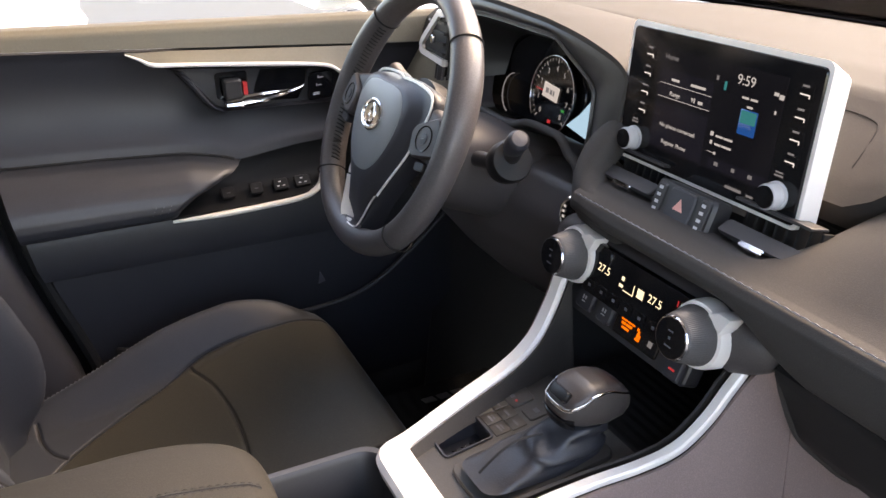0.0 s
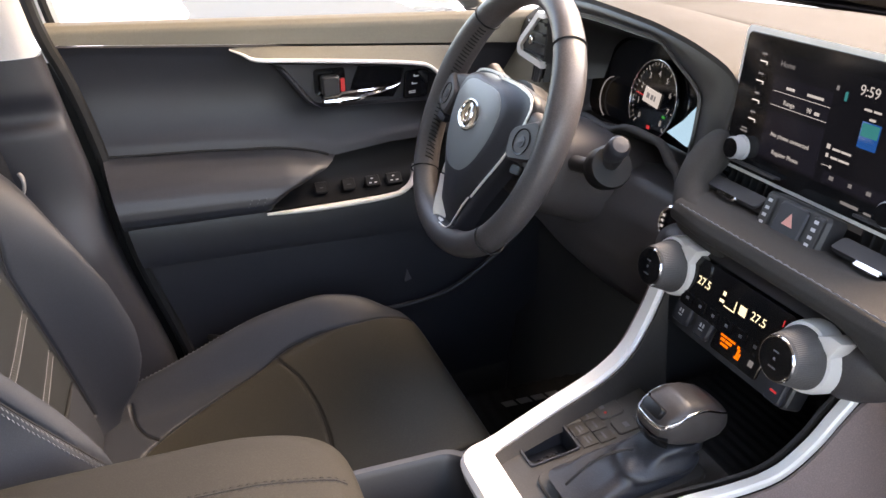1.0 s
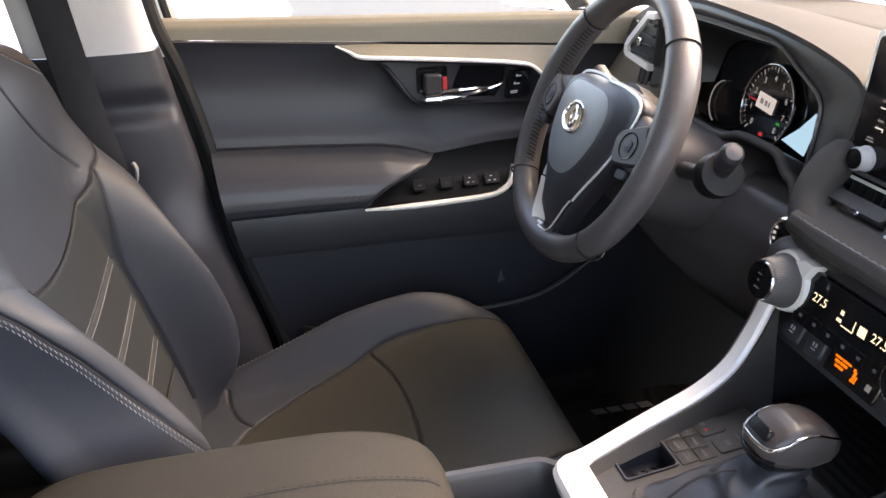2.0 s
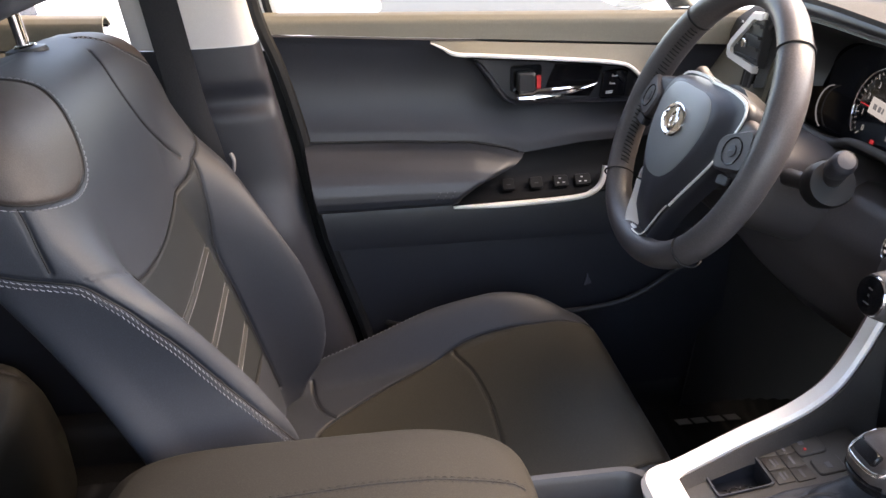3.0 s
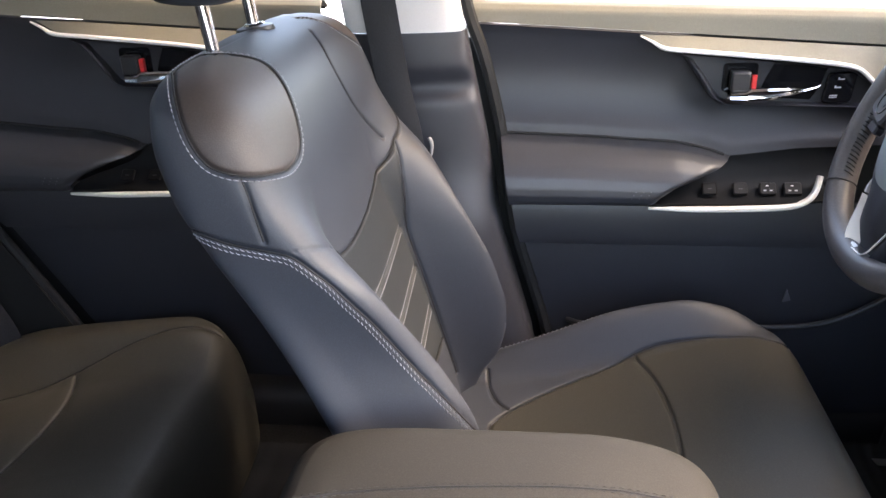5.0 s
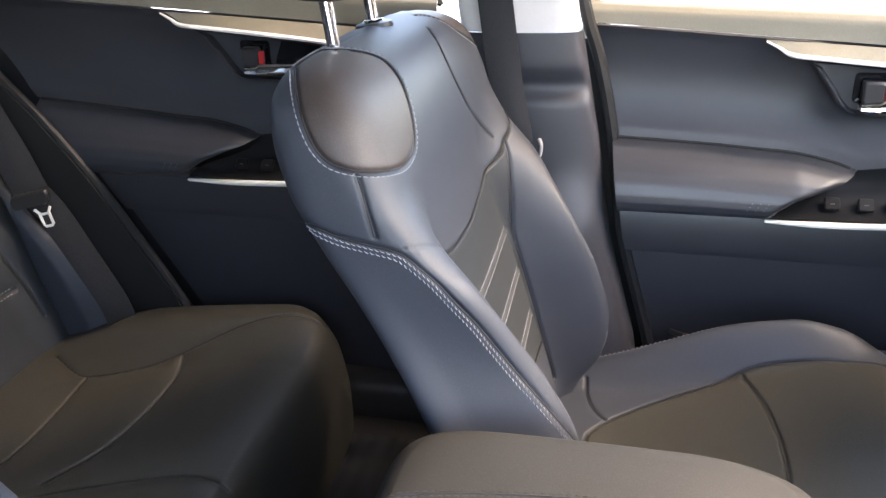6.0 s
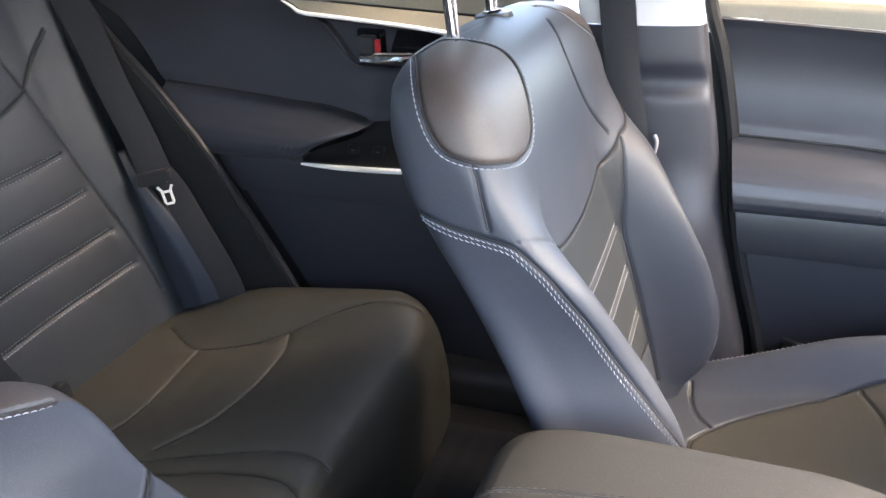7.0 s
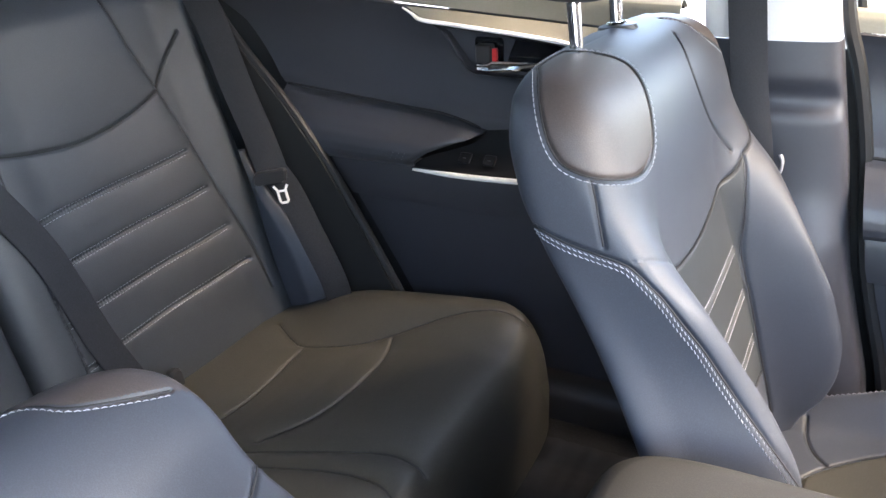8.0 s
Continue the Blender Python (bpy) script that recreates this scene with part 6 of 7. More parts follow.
        cap = part("knob_cap", turned([(0.0177, 0.0320), (0.0177, 0.0333), (0.001, 0.0340)], a, 30), GLOSS, kn, "gloss black knob cap")
        bars([(-0.003, 0.006, 0.006, 0.0012), (-0.004, -0.008, 0.008, 0.0012), (-0.0012, -0.001, 0.0024, 0.0024)], a @ Matrix.Translation((0, 0, 0.0342)), FAINT, cap, "cap_marks")
    # lower switch row
    row = thing("switch_row", "row of black switches with an amber warning lamp", "switches", (0.14, 0.02, 0.845))
    inv = Matrix.Translation((-0.14, -0.02, -0.845))
    m = axes(inv @ Vector((0.1245, 0.020, 0.846)), (0, -1, 0), (0.42, 0, 1))
    part("carrier", slab(rounded(0.190, 0.036, 0.006), m, -0.02, 0.0, 0.002), HARD, row, "black carrier")
    for x, w in ((-0.062, 0.028), (-0.028, 0.024)):
        b = part("button", slab(rounded(w, 0.024, 0.006), m @ Matrix.Translation((x, 0, 0)), -0.004, 0.005, 0.002), SOFT, row, "black button")
        bars([(-0.003, -0.004, 0.006, 0.0012), (-0.003, -0.001, 0.002, 0.004), (0.001, -0.001, 0.002, 0.004)], m @ Matrix.Translation((x, 0, 0.0052)), PRINT, b, "button_mark")
    w = part("warning_window", slab(rounded(0.066, 0.024, 0.003), m @ Matrix.Translation((0.021, 0, 0)), -0.004, 0.0025, 0.001), GLOSS, row, "gloss black warning window")
    bars([(-0.022, 0.0045, 0.009, 0.0026), (-0.012, 0.0045, 0.011, 0.0026), (-0.020, 0.0005, 0.006, 0.0026), (-0.013, 0.0005, 0.009, 0.0026), (-0.018, -0.0035, 0.011, 0.0024), (0.004, -0.006, 0.0065, 0.0022), (0.005, -0.0035, 0.003, 0.0075), (0.0085, -0.0035, 0.002, 0.004), (0.003, 0.0030, 0.003, 0.003)], m @ Matrix.Translation((0.018, 0, 0.0027)), AMBER, w, "amber_lamp")
    bars([(0.022, -0.004, 0.006, 0.006)], m @ Matrix.Translation((0.018, 0, 0.0027)), LCD_DIM, w, "lamp_mark")
    b = part("button", slab(rounded(0.020, 0.030, 0.003), m @ Matrix.Translation((0.080, -0.002, 0)), -0.004, 0.005, 0.002), SOFT, row, "black button with a red mark")
    bars([(-0.004, 0.004, 0.008, 0.006)], m @ Matrix.Translation((0.080, -0.002, 0.0052)), PRINT, b, "button_mark")
    bars([(-0.004, -0.006, 0.008, 0.002)], m @ Matrix.Translation((0.080, -0.002, 0.0052)), RED_LED, b, "red_mark")
    st = thing("start_button", "round black start button with a lit ring of marks", "button", (0.152, 0.158, 0.908))
    m = axes((0, 0, 0), (0.1, -1, 0), (0.16, 0, 1))
    part("bezel", turned([(0.021, -0.015), (0.021, 0.001), (0.019, 0.003), (0.0165, 0.002)], m, 32), CHROME, st, "chrome bezel")
    k = part("cap", turned([(0.0165, 0.0), (0.0165, 0.003), (0.001, 0.0036)], m, 28), GLOSS, st, "gloss black cap")
    bars([(-0.013, 0.006, 0.004, 0.003), (-0.014, 0.000, 0.004, 0.003), (-0.013, -0.006, 0.004, 0.003)], m @ Matrix.Translation((0, 0, 0.0038)), LCD_TEXT, k, "lit_marks")


# ---------- steering wheel and column ----------
def build_steering():
    a = radians(24)
    nrm = Vector((-math.cos(a), 0, math.sin(a)))
    o = Vector((0, 0.3755, 0.9925)) - nrm * 0.030
    m = axes((0, 0, 0), (0, -1, 0), (math.sin(a), 0, math.cos(a)))
    w = thing("steering_wheel", "black leather three-spoke steering wheel with silver spoke trim", "steering wheel", o)
    R, r = 0.1625, 0.0160
    n = 120
    def rim_ring(i):
        t = 2 * math.pi * i / n
        th = math.degrees(t) % 360
        fat = 1 + 0.10 * (math.exp(-((th - 25) / 22) ** 2) + math.exp(-((th - 155) / 22) ** 2))
        c, s = math.cos(t), math.sin(t)
        flat = 0.011 * max(0, -s) ** 4
        return [m @ Vector(((R - flat + r * fat * math.cos(b)) * c, (R - flat + r * fat * math.cos(b)) * s, 0.0178 * fat * math.sin(b))) for b in [2 * math.pi * k / 20 for k in range(20)]]
    rim = part("rim", loft([rim_ring(i) for i in range(n)] + [rim_ring(0)], cap=False), WHEEL_LEATHER, w, "black leather rim", 60)
    for deg in (45, 135, 220, 316):
        t = radians(deg)
        ring = [m @ Vector(((R + (r * 1.03 + 0.0012) * math.cos(b)) * math.cos(t), (R + (r * 1.03 + 0.0012) * math.cos(b)) * math.sin(t), 0.0192 * math.sin(b))) for b in [2 * math.pi * k / 24 for k in range(24)]]
        part("rim_seam", tube(ring, 0.0011, 5, up=(1, 0, 0.3), closed_path=True), SEAM, rim, "dark rim seam")
    # lacing inside the rim
    for d0, d1, side in ((-38, 42, "right"), (138, 216, "left")):
        bm = bmesh.new()
        for i in range(38):
            t = radians(d0 + (d1 - d0) * i / 37)
            q = radians(0.55)
            rr = R - r * 1.06
            pts = [m @ Vector((rr * math.cos(t - q), rr * math.sin(t - q), 0.010)), m @ Vector(((rr - 0.0015) * math.cos(t), (rr - 0.0015) * math.sin(t), 0.004)), m @ Vector((rr * math.cos(t + q), rr * math.sin(t + q), -0.002))]
            tube(pts, 0.0008, 5, up=(0.2, 0.3, 1), bm=bm)
        part("lacing", bm, SEAM, rim, "black lacing")["kind"] = "stuff"
    # emblem plate on a shield that tapers into the lower spoke
    half = [(0.0, 0.042), (0.030, 0.0415), (0.050, 0.036), (0.062, 0.022), (0.064, 0.006), (0.059, -0.018), (0.044, -0.046), (0.026, -0.062), (0.010, -0.067), (0.0, -0.0675)]
    out = [(0.0, 0.057), (0.050, 0.058), (0.088, 0.054), (0.103, 0.046), (0.106, 0.030), (0.099, 0.000), (0.086, -0.030), (0.058, -0.076), (0.043, -0.105), (0.034, -0.138), (0.027, -0.150), (0.013, -0.155), (0.0, -0.156)]
    full = lambda h: [Vector((x, y, 0)) for x, y in h] + [Vector((-x, y, 0)) for x, y in h[-2:0:-1]]
    def fine(h, k):
        p = full(h)
        q = smooth_path([tuple(v) for v in p + [p[0]]], 8)[:-1]
        return q
    def even(P, n=96):
        out_ = []
        ctr = Vector((0, -0.012, 0))
        for i in range(n):
            a_ = math.pi / 2 - 2 * math.pi * i / n
            d_ = Vector((math.cos(a_), math.sin(a_), 0))
            best = None
            for A_, B_ in zip(P, P[1:] + P[:1]):
                e_ = B_ - A_
                den = d_.x * e_.y - d_.y * e_.x
                if abs(den) < 1e-12:
                    continue
                w_ = A_ - ctr
                t_ = (w_.x * e_.y - w_.y * e_.x) / den
                u_ = (w_.x * d_.y - w_.y * d_.x) / den
                if t_ > 0 and -1e-6 <= u_ <= 1 + 1e-6 and (best is None or t_ > best):
                    best = t_
            out_.append(ctr + d_ * best)
        return out_
    A, B = even(fine(half, 4)), even(fine(out, 4))
    ctr = Vector((0, -0.012, 0))
    lay = lambda P, z, k=1.0: [m @ Vector((p.x * k, -0.012 + (p.y + 0.012) * k, z)) for p in P]
    mix = lambda f, z: [m @ Vector((p.x + (q.x - p.x) * f, p.y + (q.y - p.y) * f, z)) for p, q in zip(B, A)]
    # Paler and bluer than the hub: sky reflection put into the cover's colour.
    part("airbag_cover", loft([lay(A, 0.0200), lay(A, 0.0219, 0.998), lay(A, 0.0232, 0.96), lay(A, 0.0256, 0.6), lay(A, 0.0264, 0.1)]), material("airbag plastic, sky sheen", (0.19, 0.205, 0.21), 0.42, vary=0.1, bump=0.15, grain_scale=700, kind="voronoi"), w, "airbag cover, sky reflection in its grey", 30)
    edge_z = [0.0072 - 0.016 * smoothstep(0.02, -0.04, p.x) * smoothstep(-0.085, -0.045, p.y) for p in B]
    low = [l + 0.0003 - 0.0100 * smoothstep(-0.065, -0.095, p.y) for p, l in zip(B, edge_z)]
    mix = lambda f, z: [m @ Vector((p.x + (q.x - p.x) * f, p.y + (q.y - p.y) * f, (z if z is not None else l))) for p, q, l in zip(B, A, low)]
    inset = lambda k: [Vector((p.x - (p.x - c_.x) * k / (p - c_).length, p.y - (p.y - c_.y) * k / (p - c_).length, 0)) for p, c_ in zip(B, [Vector((p.x * 0.5, p.y + (-0.012 - p.y) * 0.5, 0)) for p in B])]
    I = inset(0.0042)
    part("hub_shield", loft([lay(B, -0.022, 0.93), [m @ Vector((p.x, p.y, l - 0.010)) for p, l in zip(B, edge_z)], [m @ Vector((p.x, p.y, l - 0.0012)) for p, l in zip(B, edge_z)], [m @ Vector((p.x, p.y, l)) for p, l in zip(inset(0.0010), edge_z)], [m @ Vector((p.x, p.y, l)) for p, l in zip(I, low)], mix(0.25, None), mix(0.45, 0.0100), mix(0.75, 0.0182), mix(0.97, 0.0214), lay(A, 0.0214, 0.9)]), SOFT, w, "black hub shield", 40)
    # silver line round the shield and down the spoke
    ring_ = [(p, l) for p, l in zip(inset(0.0026), edge_z)]
    turn = next(i for i, (p, l) in enumerate(ring_) if p.y < -0.090)
    back = next(i for i in range(len(ring_) - 1, 0, -1) if ring_[i][0].y < -0.090) + 1
    rim_line = [m @ Vector((p.x, p.y, l)) for p, l in ring_[back:] + ring_[:turn]]
    part("hub_trim", sweep(rim_line, [(-0.0015, -0.0070), (0.0015, -0.0070), (0.0015, 0.0016), (-0.0015, 0.0016)], up=tuple(nrm)), SATIN, w, "thin silver line round the hub")
    for s in (1, -1):
        leg = smooth_path([(s * 0.0492, -0.088, 0), (s * 0.0425, -0.102, 0), (s * 0.0370, -0.119, 0), (s * 0.0315, -0.131, 0), (s * 0.0235, -0.1375, 0), (s * 0.012, -0.1395, 0), (0, -0.140, 0)], 6)
        nl = len(leg) - 1
        def facet(u, v):
            p = leg[int(round(u * nl))]
            wd_ = (0.0185 * smoothstep(-0.15, 0.06, u) if s < 0 else 0.0045) * (1 - 0.70 * smoothstep(0.45, 0.80, u))
            ax = 1 - smoothstep(0.55, 0.95, u)
            return m @ Vector((p.x - s * wd_ * v * ax, p.y + wd_ * v * (1 - ax), 0.0108 - 0.9 * wd_ * v))
        part("spoke_trim", sheet(facet, nl, 3, 0.0012), SATIN, w, "satin silver spoke trim")
    # plain oval emblem
    em = m @ Matrix.Translation((0, 0, 0.0266))
    oval = lambda rx, ry, z: [em @ Vector((rx * math.cos(t), ry * math.sin(t), z)) for t in [2 * math.pi * i / 40 for i in range(40)]]
    part("emblem", loft([oval(0.0285, 0.0195, -0.001), oval(0.0285, 0.0195, 0.0015), oval(0.027, 0.018, 0.0026), oval(0.0240, 0.0152, 0.0022), oval(0.0236, 0.0150, 0.0008), oval(0.001, 0.001, 0.0008)]), CHROME, w, "plain chrome oval emblem", 30)
    part("emblem_bar", loft([[em @ Vector((x * k, y * k, z)) for x, y in disc(24, 0.0085, 0.0145)] for k, z in ((1, 0.0005), (1, 0.0018), (0.85, 0.0024), (0.6, 0.0022), (0.55, 0.001))]), CHROME, w)
    # horizontal spokes with switch pods
    for s in (1, -1):
        prof = smooth_path([(s * 0.075, 0.012, -0.004), (s * 0.115, 0.008, -0.003), (s * 0.152, 0.002, -0.004)], 6)
        part("spoke", loft([[m @ Vector((p.x, p.y + yy, p.z + zz)) for yy, zz in rounded(0.064 - 0.012 * i / len(prof), 0.020, 0.008)] for i, p in enumerate(prof)]), LOWER_DASH, w, "black side spoke", 40)
        q = m @ Matrix.Translation((s * 0.120, 0.004, 0.0050)) @ Matrix.Rotation(radians(20 * s), 4, "Z") @ Matrix.Rotation(radians(6 * s), 4, "Y")
        pod = part("switch_pod", slab([(x, y * (1.0 + 5 * s * x)) for x, y in rounded(0.056, 0.042, 0.010)], q, -0.006, 0.008, 0.003), LOWER_DASH, w, "charcoal switch pod")
        ring = [q @ Vector((0.0145 * math.cos(t), 0.0145 * math.sin(t), 0.0083)) for t in [2 * math.pi * i / 28 for i in range(28)]]
        part("pod_ring", tube(ring, 0.0008, 5, up=tuple(nrm), closed_path=True), GLOSS, pod)
        part("pod_key", turned([(0.0065, 0.007), (0.0065, 0.0090), (0.001, 0.0095)], q, 20), SOFT, pod, "round key")
        bars([(-0.003, -0.0005, 0.006, 0.001)], q @ Matrix.Translation((0, 0, 0.0097)), FAINT, pod, "key_mark")
        q2 = m @ Matrix.Translation((s * 0.123, -0.0265, 0.003)) @ Matrix.Rotation(radians(8 * s), 4, "Z")
        part("lower_key", slab(rounded(0.024, 0.011, 0.003), q2, -0.006, 0.006, 0.002), SOFT, pod, "charcoal lower key")
    part("back_cover", turned([(0.062, -0.028), (0.060, -0.05), (0.052, -0.075), (0.05, -0.09)], m, 28), HARD, w, "black wheel back cover")

    # column shroud and stalks
    c = thing("steering_column", "charcoal column shroud behind the wheel", "steering column", (0.12, 0.37, 0.93))
    inv = Matrix.Translation((-0.12, -0.37, -0.93))
    rings = []
    for t, k in ((0.0, 0.80), (0.06, 0.97), (0.15, 1.0), (0.5, 1.04), (1.0, 1.10)):
        p = Vector((0.058, 0.37, 0.955)).lerp(Vector((0.25, 0.37, 0.890)), t)
        rings.append([inv @ (p + Vector((0.05 * zz, yy, zz))) for yy, zz in [(0.088 * k * math.copysign(abs(math.cos(b)) ** 0.75, math.cos(b)), 0.060 * k * math.copysign(abs(math.sin(b)) ** 0.75, math.sin(b)) * (1.35 if math.sin(b) < 0 else 0.75)) for b in [2 * math.pi * i / 32 for i in range(32)]]])
    part("shroud", loft(rings), LOWER_DASH, c, "charcoal plastic shroud", 50)
    st = smooth_path([inv @ Vector(p) for p in ((0.098, 0.29, 0.945), (0.103, 0.235, 0.955), (0.101, 0.205, 0.972), (0.096, 0.188, 0.990))], 6)
    stalk = part("stalk", tube(st, 0.0095, 16, up=(1, 0, 0)), HARD, c, "black wiper stalk")
    e = Matrix.Translation(inv @ Vector((0.0955, 0.186, 0.992))) @ Vector((-0.12, -0.75, 0.60)).to_track_quat("Z", "Y").to_matrix().to_4x4()
    part("stalk_end", turned([(0.0095, -0.020), (0.0118, -0.012), (0.0122, 0.004), (0.0115, 0.008), (0.0085, 0.011), (0.001, 0.0118)], e, 28), SOFT, stalk, "round charcoal stalk end")
    e2 = Matrix.Translation(inv @ Vector((0.1015, 0.204, 0.966))) @ Vector((-0.12, -0.9, 0.40)).to_track_quat("Z", "Y").to_matrix().to_4x4()
    part("stalk_boot", turned([(0.019, -0.030), (0.0240, -0.024), (0.0248, -0.006), (0.0225, 0.000), (0.010, 0.001)], e2, 28), SEAL, stalk, "black stalk boot")
    lf = smooth_path([inv @ Vector(p) for p in ((0.085, 0.45, 0.985), (0.083, 0.475, 0.998), (0.081, 0.498, 1.009))], 6)
    ls = part("stalk", sweep(lf, rounded(0.034, 0.020, 0.008), up=(-1, 0, 0.3)), LOWER_DASH, c, "charcoal lamp stalk")
    q = axes(inv @ Vector((0.0695, 0.487, 1.010)), (0, -1, 0), (0.5, 0, 1))
    bars([(-0.012, -0.004, 0.004, 0.004), (0.000, -0.004, 0.004, 0.004)], q, PRINT, ls, "stalk_marks")


# ---------- centre console ----------
def build_console():
    c = thing("centre_console", "black centre console edged with satin silver trim", "console", (0, 0, 0))
    left = [(0.112, 0.112, 0.872), (0.108, 0.111, 0.860), (0.095, 0.110, 0.830), (0.073, 0.106, 0.799), (0.038, 0.100, 0.778), (-0.02, 0.091, 0.760), (-0.07, 0.080, 0.747), (-0.096, 0.073, 0.741), (-0.110, 0.063, 0.738), (-0.112, 0.045, 0.738)]
    right = [(0.185, -0.123, 0.874), (0.160, -0.123, 0.876), (0.143, -0.122, 0.873), (0.128, -0.120, 0.855), (0.110, -0.116, 0.826), (0.088, -0.108, 0.798), (0.060, -0.094, 0.778), (0.02, -0.080, 0.764), (-0.04, -0.072, 0.752), (-0.090, -0.068, 0.742), (-0.110, -0.060, 0.738), (-0.112, -0.035, 0.738)]
    pl, pr = smooth_path(left, 8), smooth_path(right, 8)
    path = pl + list(reversed(pr))
    n = len(path)
    def upv(i):
        p = path[i]
        return (-0.55 if p.z > 0.79 else -0.25, 0.0, 1.0)
    prof = [(-0.0105, -0.006), (-0.0105, 0.002), (-0.0075, 0.005), (0.0065, 0.005), (0.0095, 0.002), (0.0095, -0.006)]
    wide = [1.0 + 0.75 * math.exp(-((p.x + 0.112) / 0.014) ** 2) - 0.25 * smoothstep(0.13, 0.16, p.x) - 0.42 * smoothstep(-0.02, -0.06, p.y) * smoothstep(-0.09, -0.04, p.x) for p in path]
    part("silver_trim", sweep(path, prof, up=upv, scale=wide), SATIN, c, "satin silver console edging", 40)

    # deck with an open tray
    hw = lambda x: lerp_table([(-0.11, 0.066), (-0.05, 0.076), (0.02, 0.088), (0.10, 0.104), (0.30, 0.112)], x)
    dz = lambda x: 0.735 + 0.150 * (x + 0.095)
    bm = bmesh.new()
    xs = [-0.106, -0.09, -0.075, -0.064, -0.052, -0.040, -0.028, -0.016, 0.0, 0.03, 0.06, 0.082]
    ts = [-1, -0.6, -0.2, 0.10, 0.30, 0.45, 0.58, 0.70, 0.80, 0.92, 1]
    def yy(x, t):
        return t * hw(x)
    def inside(x):
        return -0.065 < x < -0.015
    V = {}
    for i, x in enumerate(xs):
        for j, t in enumerate(ts):
            y = yy(x, t)
            V[i, j] = bm.verts.new((x, {5: 0.036, 8: 0.073}.get(j, y) if -0.07 < x < -0.01 else y, dz(x)))
    for i in range(len(xs) - 1):
        for j in range(len(ts) - 1):
            if inside((xs[i] + xs[i + 1]) / 2) and 5 <= j < 8:
                continue
            bm.faces.new((V[i, j], V[i + 1, j], V[i + 1, j + 1], V[i, j + 1]))
    part("deck", bm, DECK, c, "brown-black console deck")
    z0 = dz(-0.04)
    rim = rounded(0.050, 0.038, 0.004)
    sl = Matrix.Translation((-0.040, 0.0545, z0)) @ Euler((0, radians(-8.5), 0)).to_matrix().to_4x4()
    rows = [[sl @ Vector((x * k, y * k, h)) for x, y in rim] for k, h in ((1.10, 0.0005), (1.08, 0.0022), (1.0, 0.0022), (0.97, -0.002), (0.92, -0.020), (0.05, -0.020))]
    part("tray", loft(rows, cap=False), SOFT, c, "small open tray", 30)
    bm = bmesh.new()
    for i in range(4):
        for s in (1, -1):
            brick(-0.020, 0.020, -0.0006, 0.0006, -0.0199, -0.0185, 0.0003, sl @ Matrix.Translation((-0.012 + 0.010 * i, 0, 0)) @ Matrix.Rotation(radians(45 * s), 4, "Z") @ Matrix.Diagonal((0.55, 1, 1, 1)), bm)
    part("tray_ribs", bm, SOFT, c, "crossed ribs")

    # drive-mode buttons and parking brake switch
    tilt = Euler((0, radians(-8.5), 0)).to_matrix().to_4x4()
    for i in range(2):
        for j in range(3):
            x, y = -0.003 + 0.0175 * i, 0.079 - 0.0185 * j - 0.002 * i
            mm = Matrix.Translation((x, y, dz(x))) @ tilt
            b = part("mode_button", slab(rounded(0.0168, 0.0178, 0.001), mm, -0.002, 0.0012, 0.0004), DECK, c, "charcoal drive mode button")
            bars([(-0.002, -0.006, 0.0022, 0.011)] + ([(0.002, -0.004, 0.0016, 0.008)] if i == 0 else []), mm @ Matrix.Translation((0, 0, 0.0013)), FAINT, b, "button_mark")
    mm = Matrix.Translation((0.036, 0.078, dz(0.036))) @ tilt
    b = part("brake_switch", slab(rounded(0.028, 0.036, 0.005), mm, -0.002, 0.0020, 0.0010), DECK, c, "charcoal parking brake switch")
    bars([(-0.006, -0.012, 0.002, 0.003)], mm @ Matrix.Translation((0, 0, 0.0021)), RED_LED, b, "red_lamp")
    bars([(-0.007, -0.004, 0.005, 0.007)], mm @ Matrix.Translation((0, 0, 0.0021)), FAINT, b, "switch_mark")
    mm = Matrix.Translation((0.040, 0.043, dz(0.040))) @ tilt
    b = part("hold_button", slab(rounded(0.026, 0.022, 0.004), mm, -0.002, 0.0018, 0.001), DECK, c, "charcoal hold button")
    bars([(-0.003, -0.005, 0.005, 0.008)], mm @ Matrix.Translation((0, 0, 0.0019)), FAINT, b, "switch_mark")

    # dark pocket under the climate panel
    def pocket(u, v):
        x = 0.080 + 0.19 * u
        return x, hw(x) * (2 * v - 1), 0.742 + 0.002 * math.sin(x * 500) * 0.4 + 0.06 * smoothstep(0.85, 1.0, u)
    part("pocket_floor", sheet(pocket, 60, 10, 0.004), RUBBER, c, "ribbed rubber pocket floor")
    part("pocket_back", brick(0.255, 0.27, -0.12, 0.13, 0.74, 0.90, 0.003), RUBBER, c)
    for s, pth in ((1, pl), (-1, pr)):
        m_ = len(pth) - 1
        def inner(u, v):
            p = pth[int(round(u * m_))]
            q = Vector((p.x + 0.004 * v, p.y - s * (0.012 + 0.008 * v), p.z + (min(dz(p.x), 0.745) - 0.002 - p.z) * v))
            return tuple(q)
        part("inner_wall", sheet(inner, m_, 6, 0.003, flip=(s > 0)), DASH, c, "charcoal inner wall", 50)
        def outer(u, v):
            p = pth[int(round(u * m_))]
            return p.x + 0.05 * v * (p.x + 0.0), p.y + s * ((0.011 if s > 0 else 0.0068) + 0.030 * v ** 0.7), p.z - 0.004 + (0.36 - p.z) * v
        part("side_panel", sheet(outer, m_, 18, 0.004, flip=(s < 0)), FLANK, c, "charcoal console flank", 50)
        def ahead(u, v):
            p = pth[0]
            return p.x + 0.30 * u, p.y + s * (0.012 + 0.030 * v ** 0.7), p.z - 0.006 + (0.36 - p.z) * v
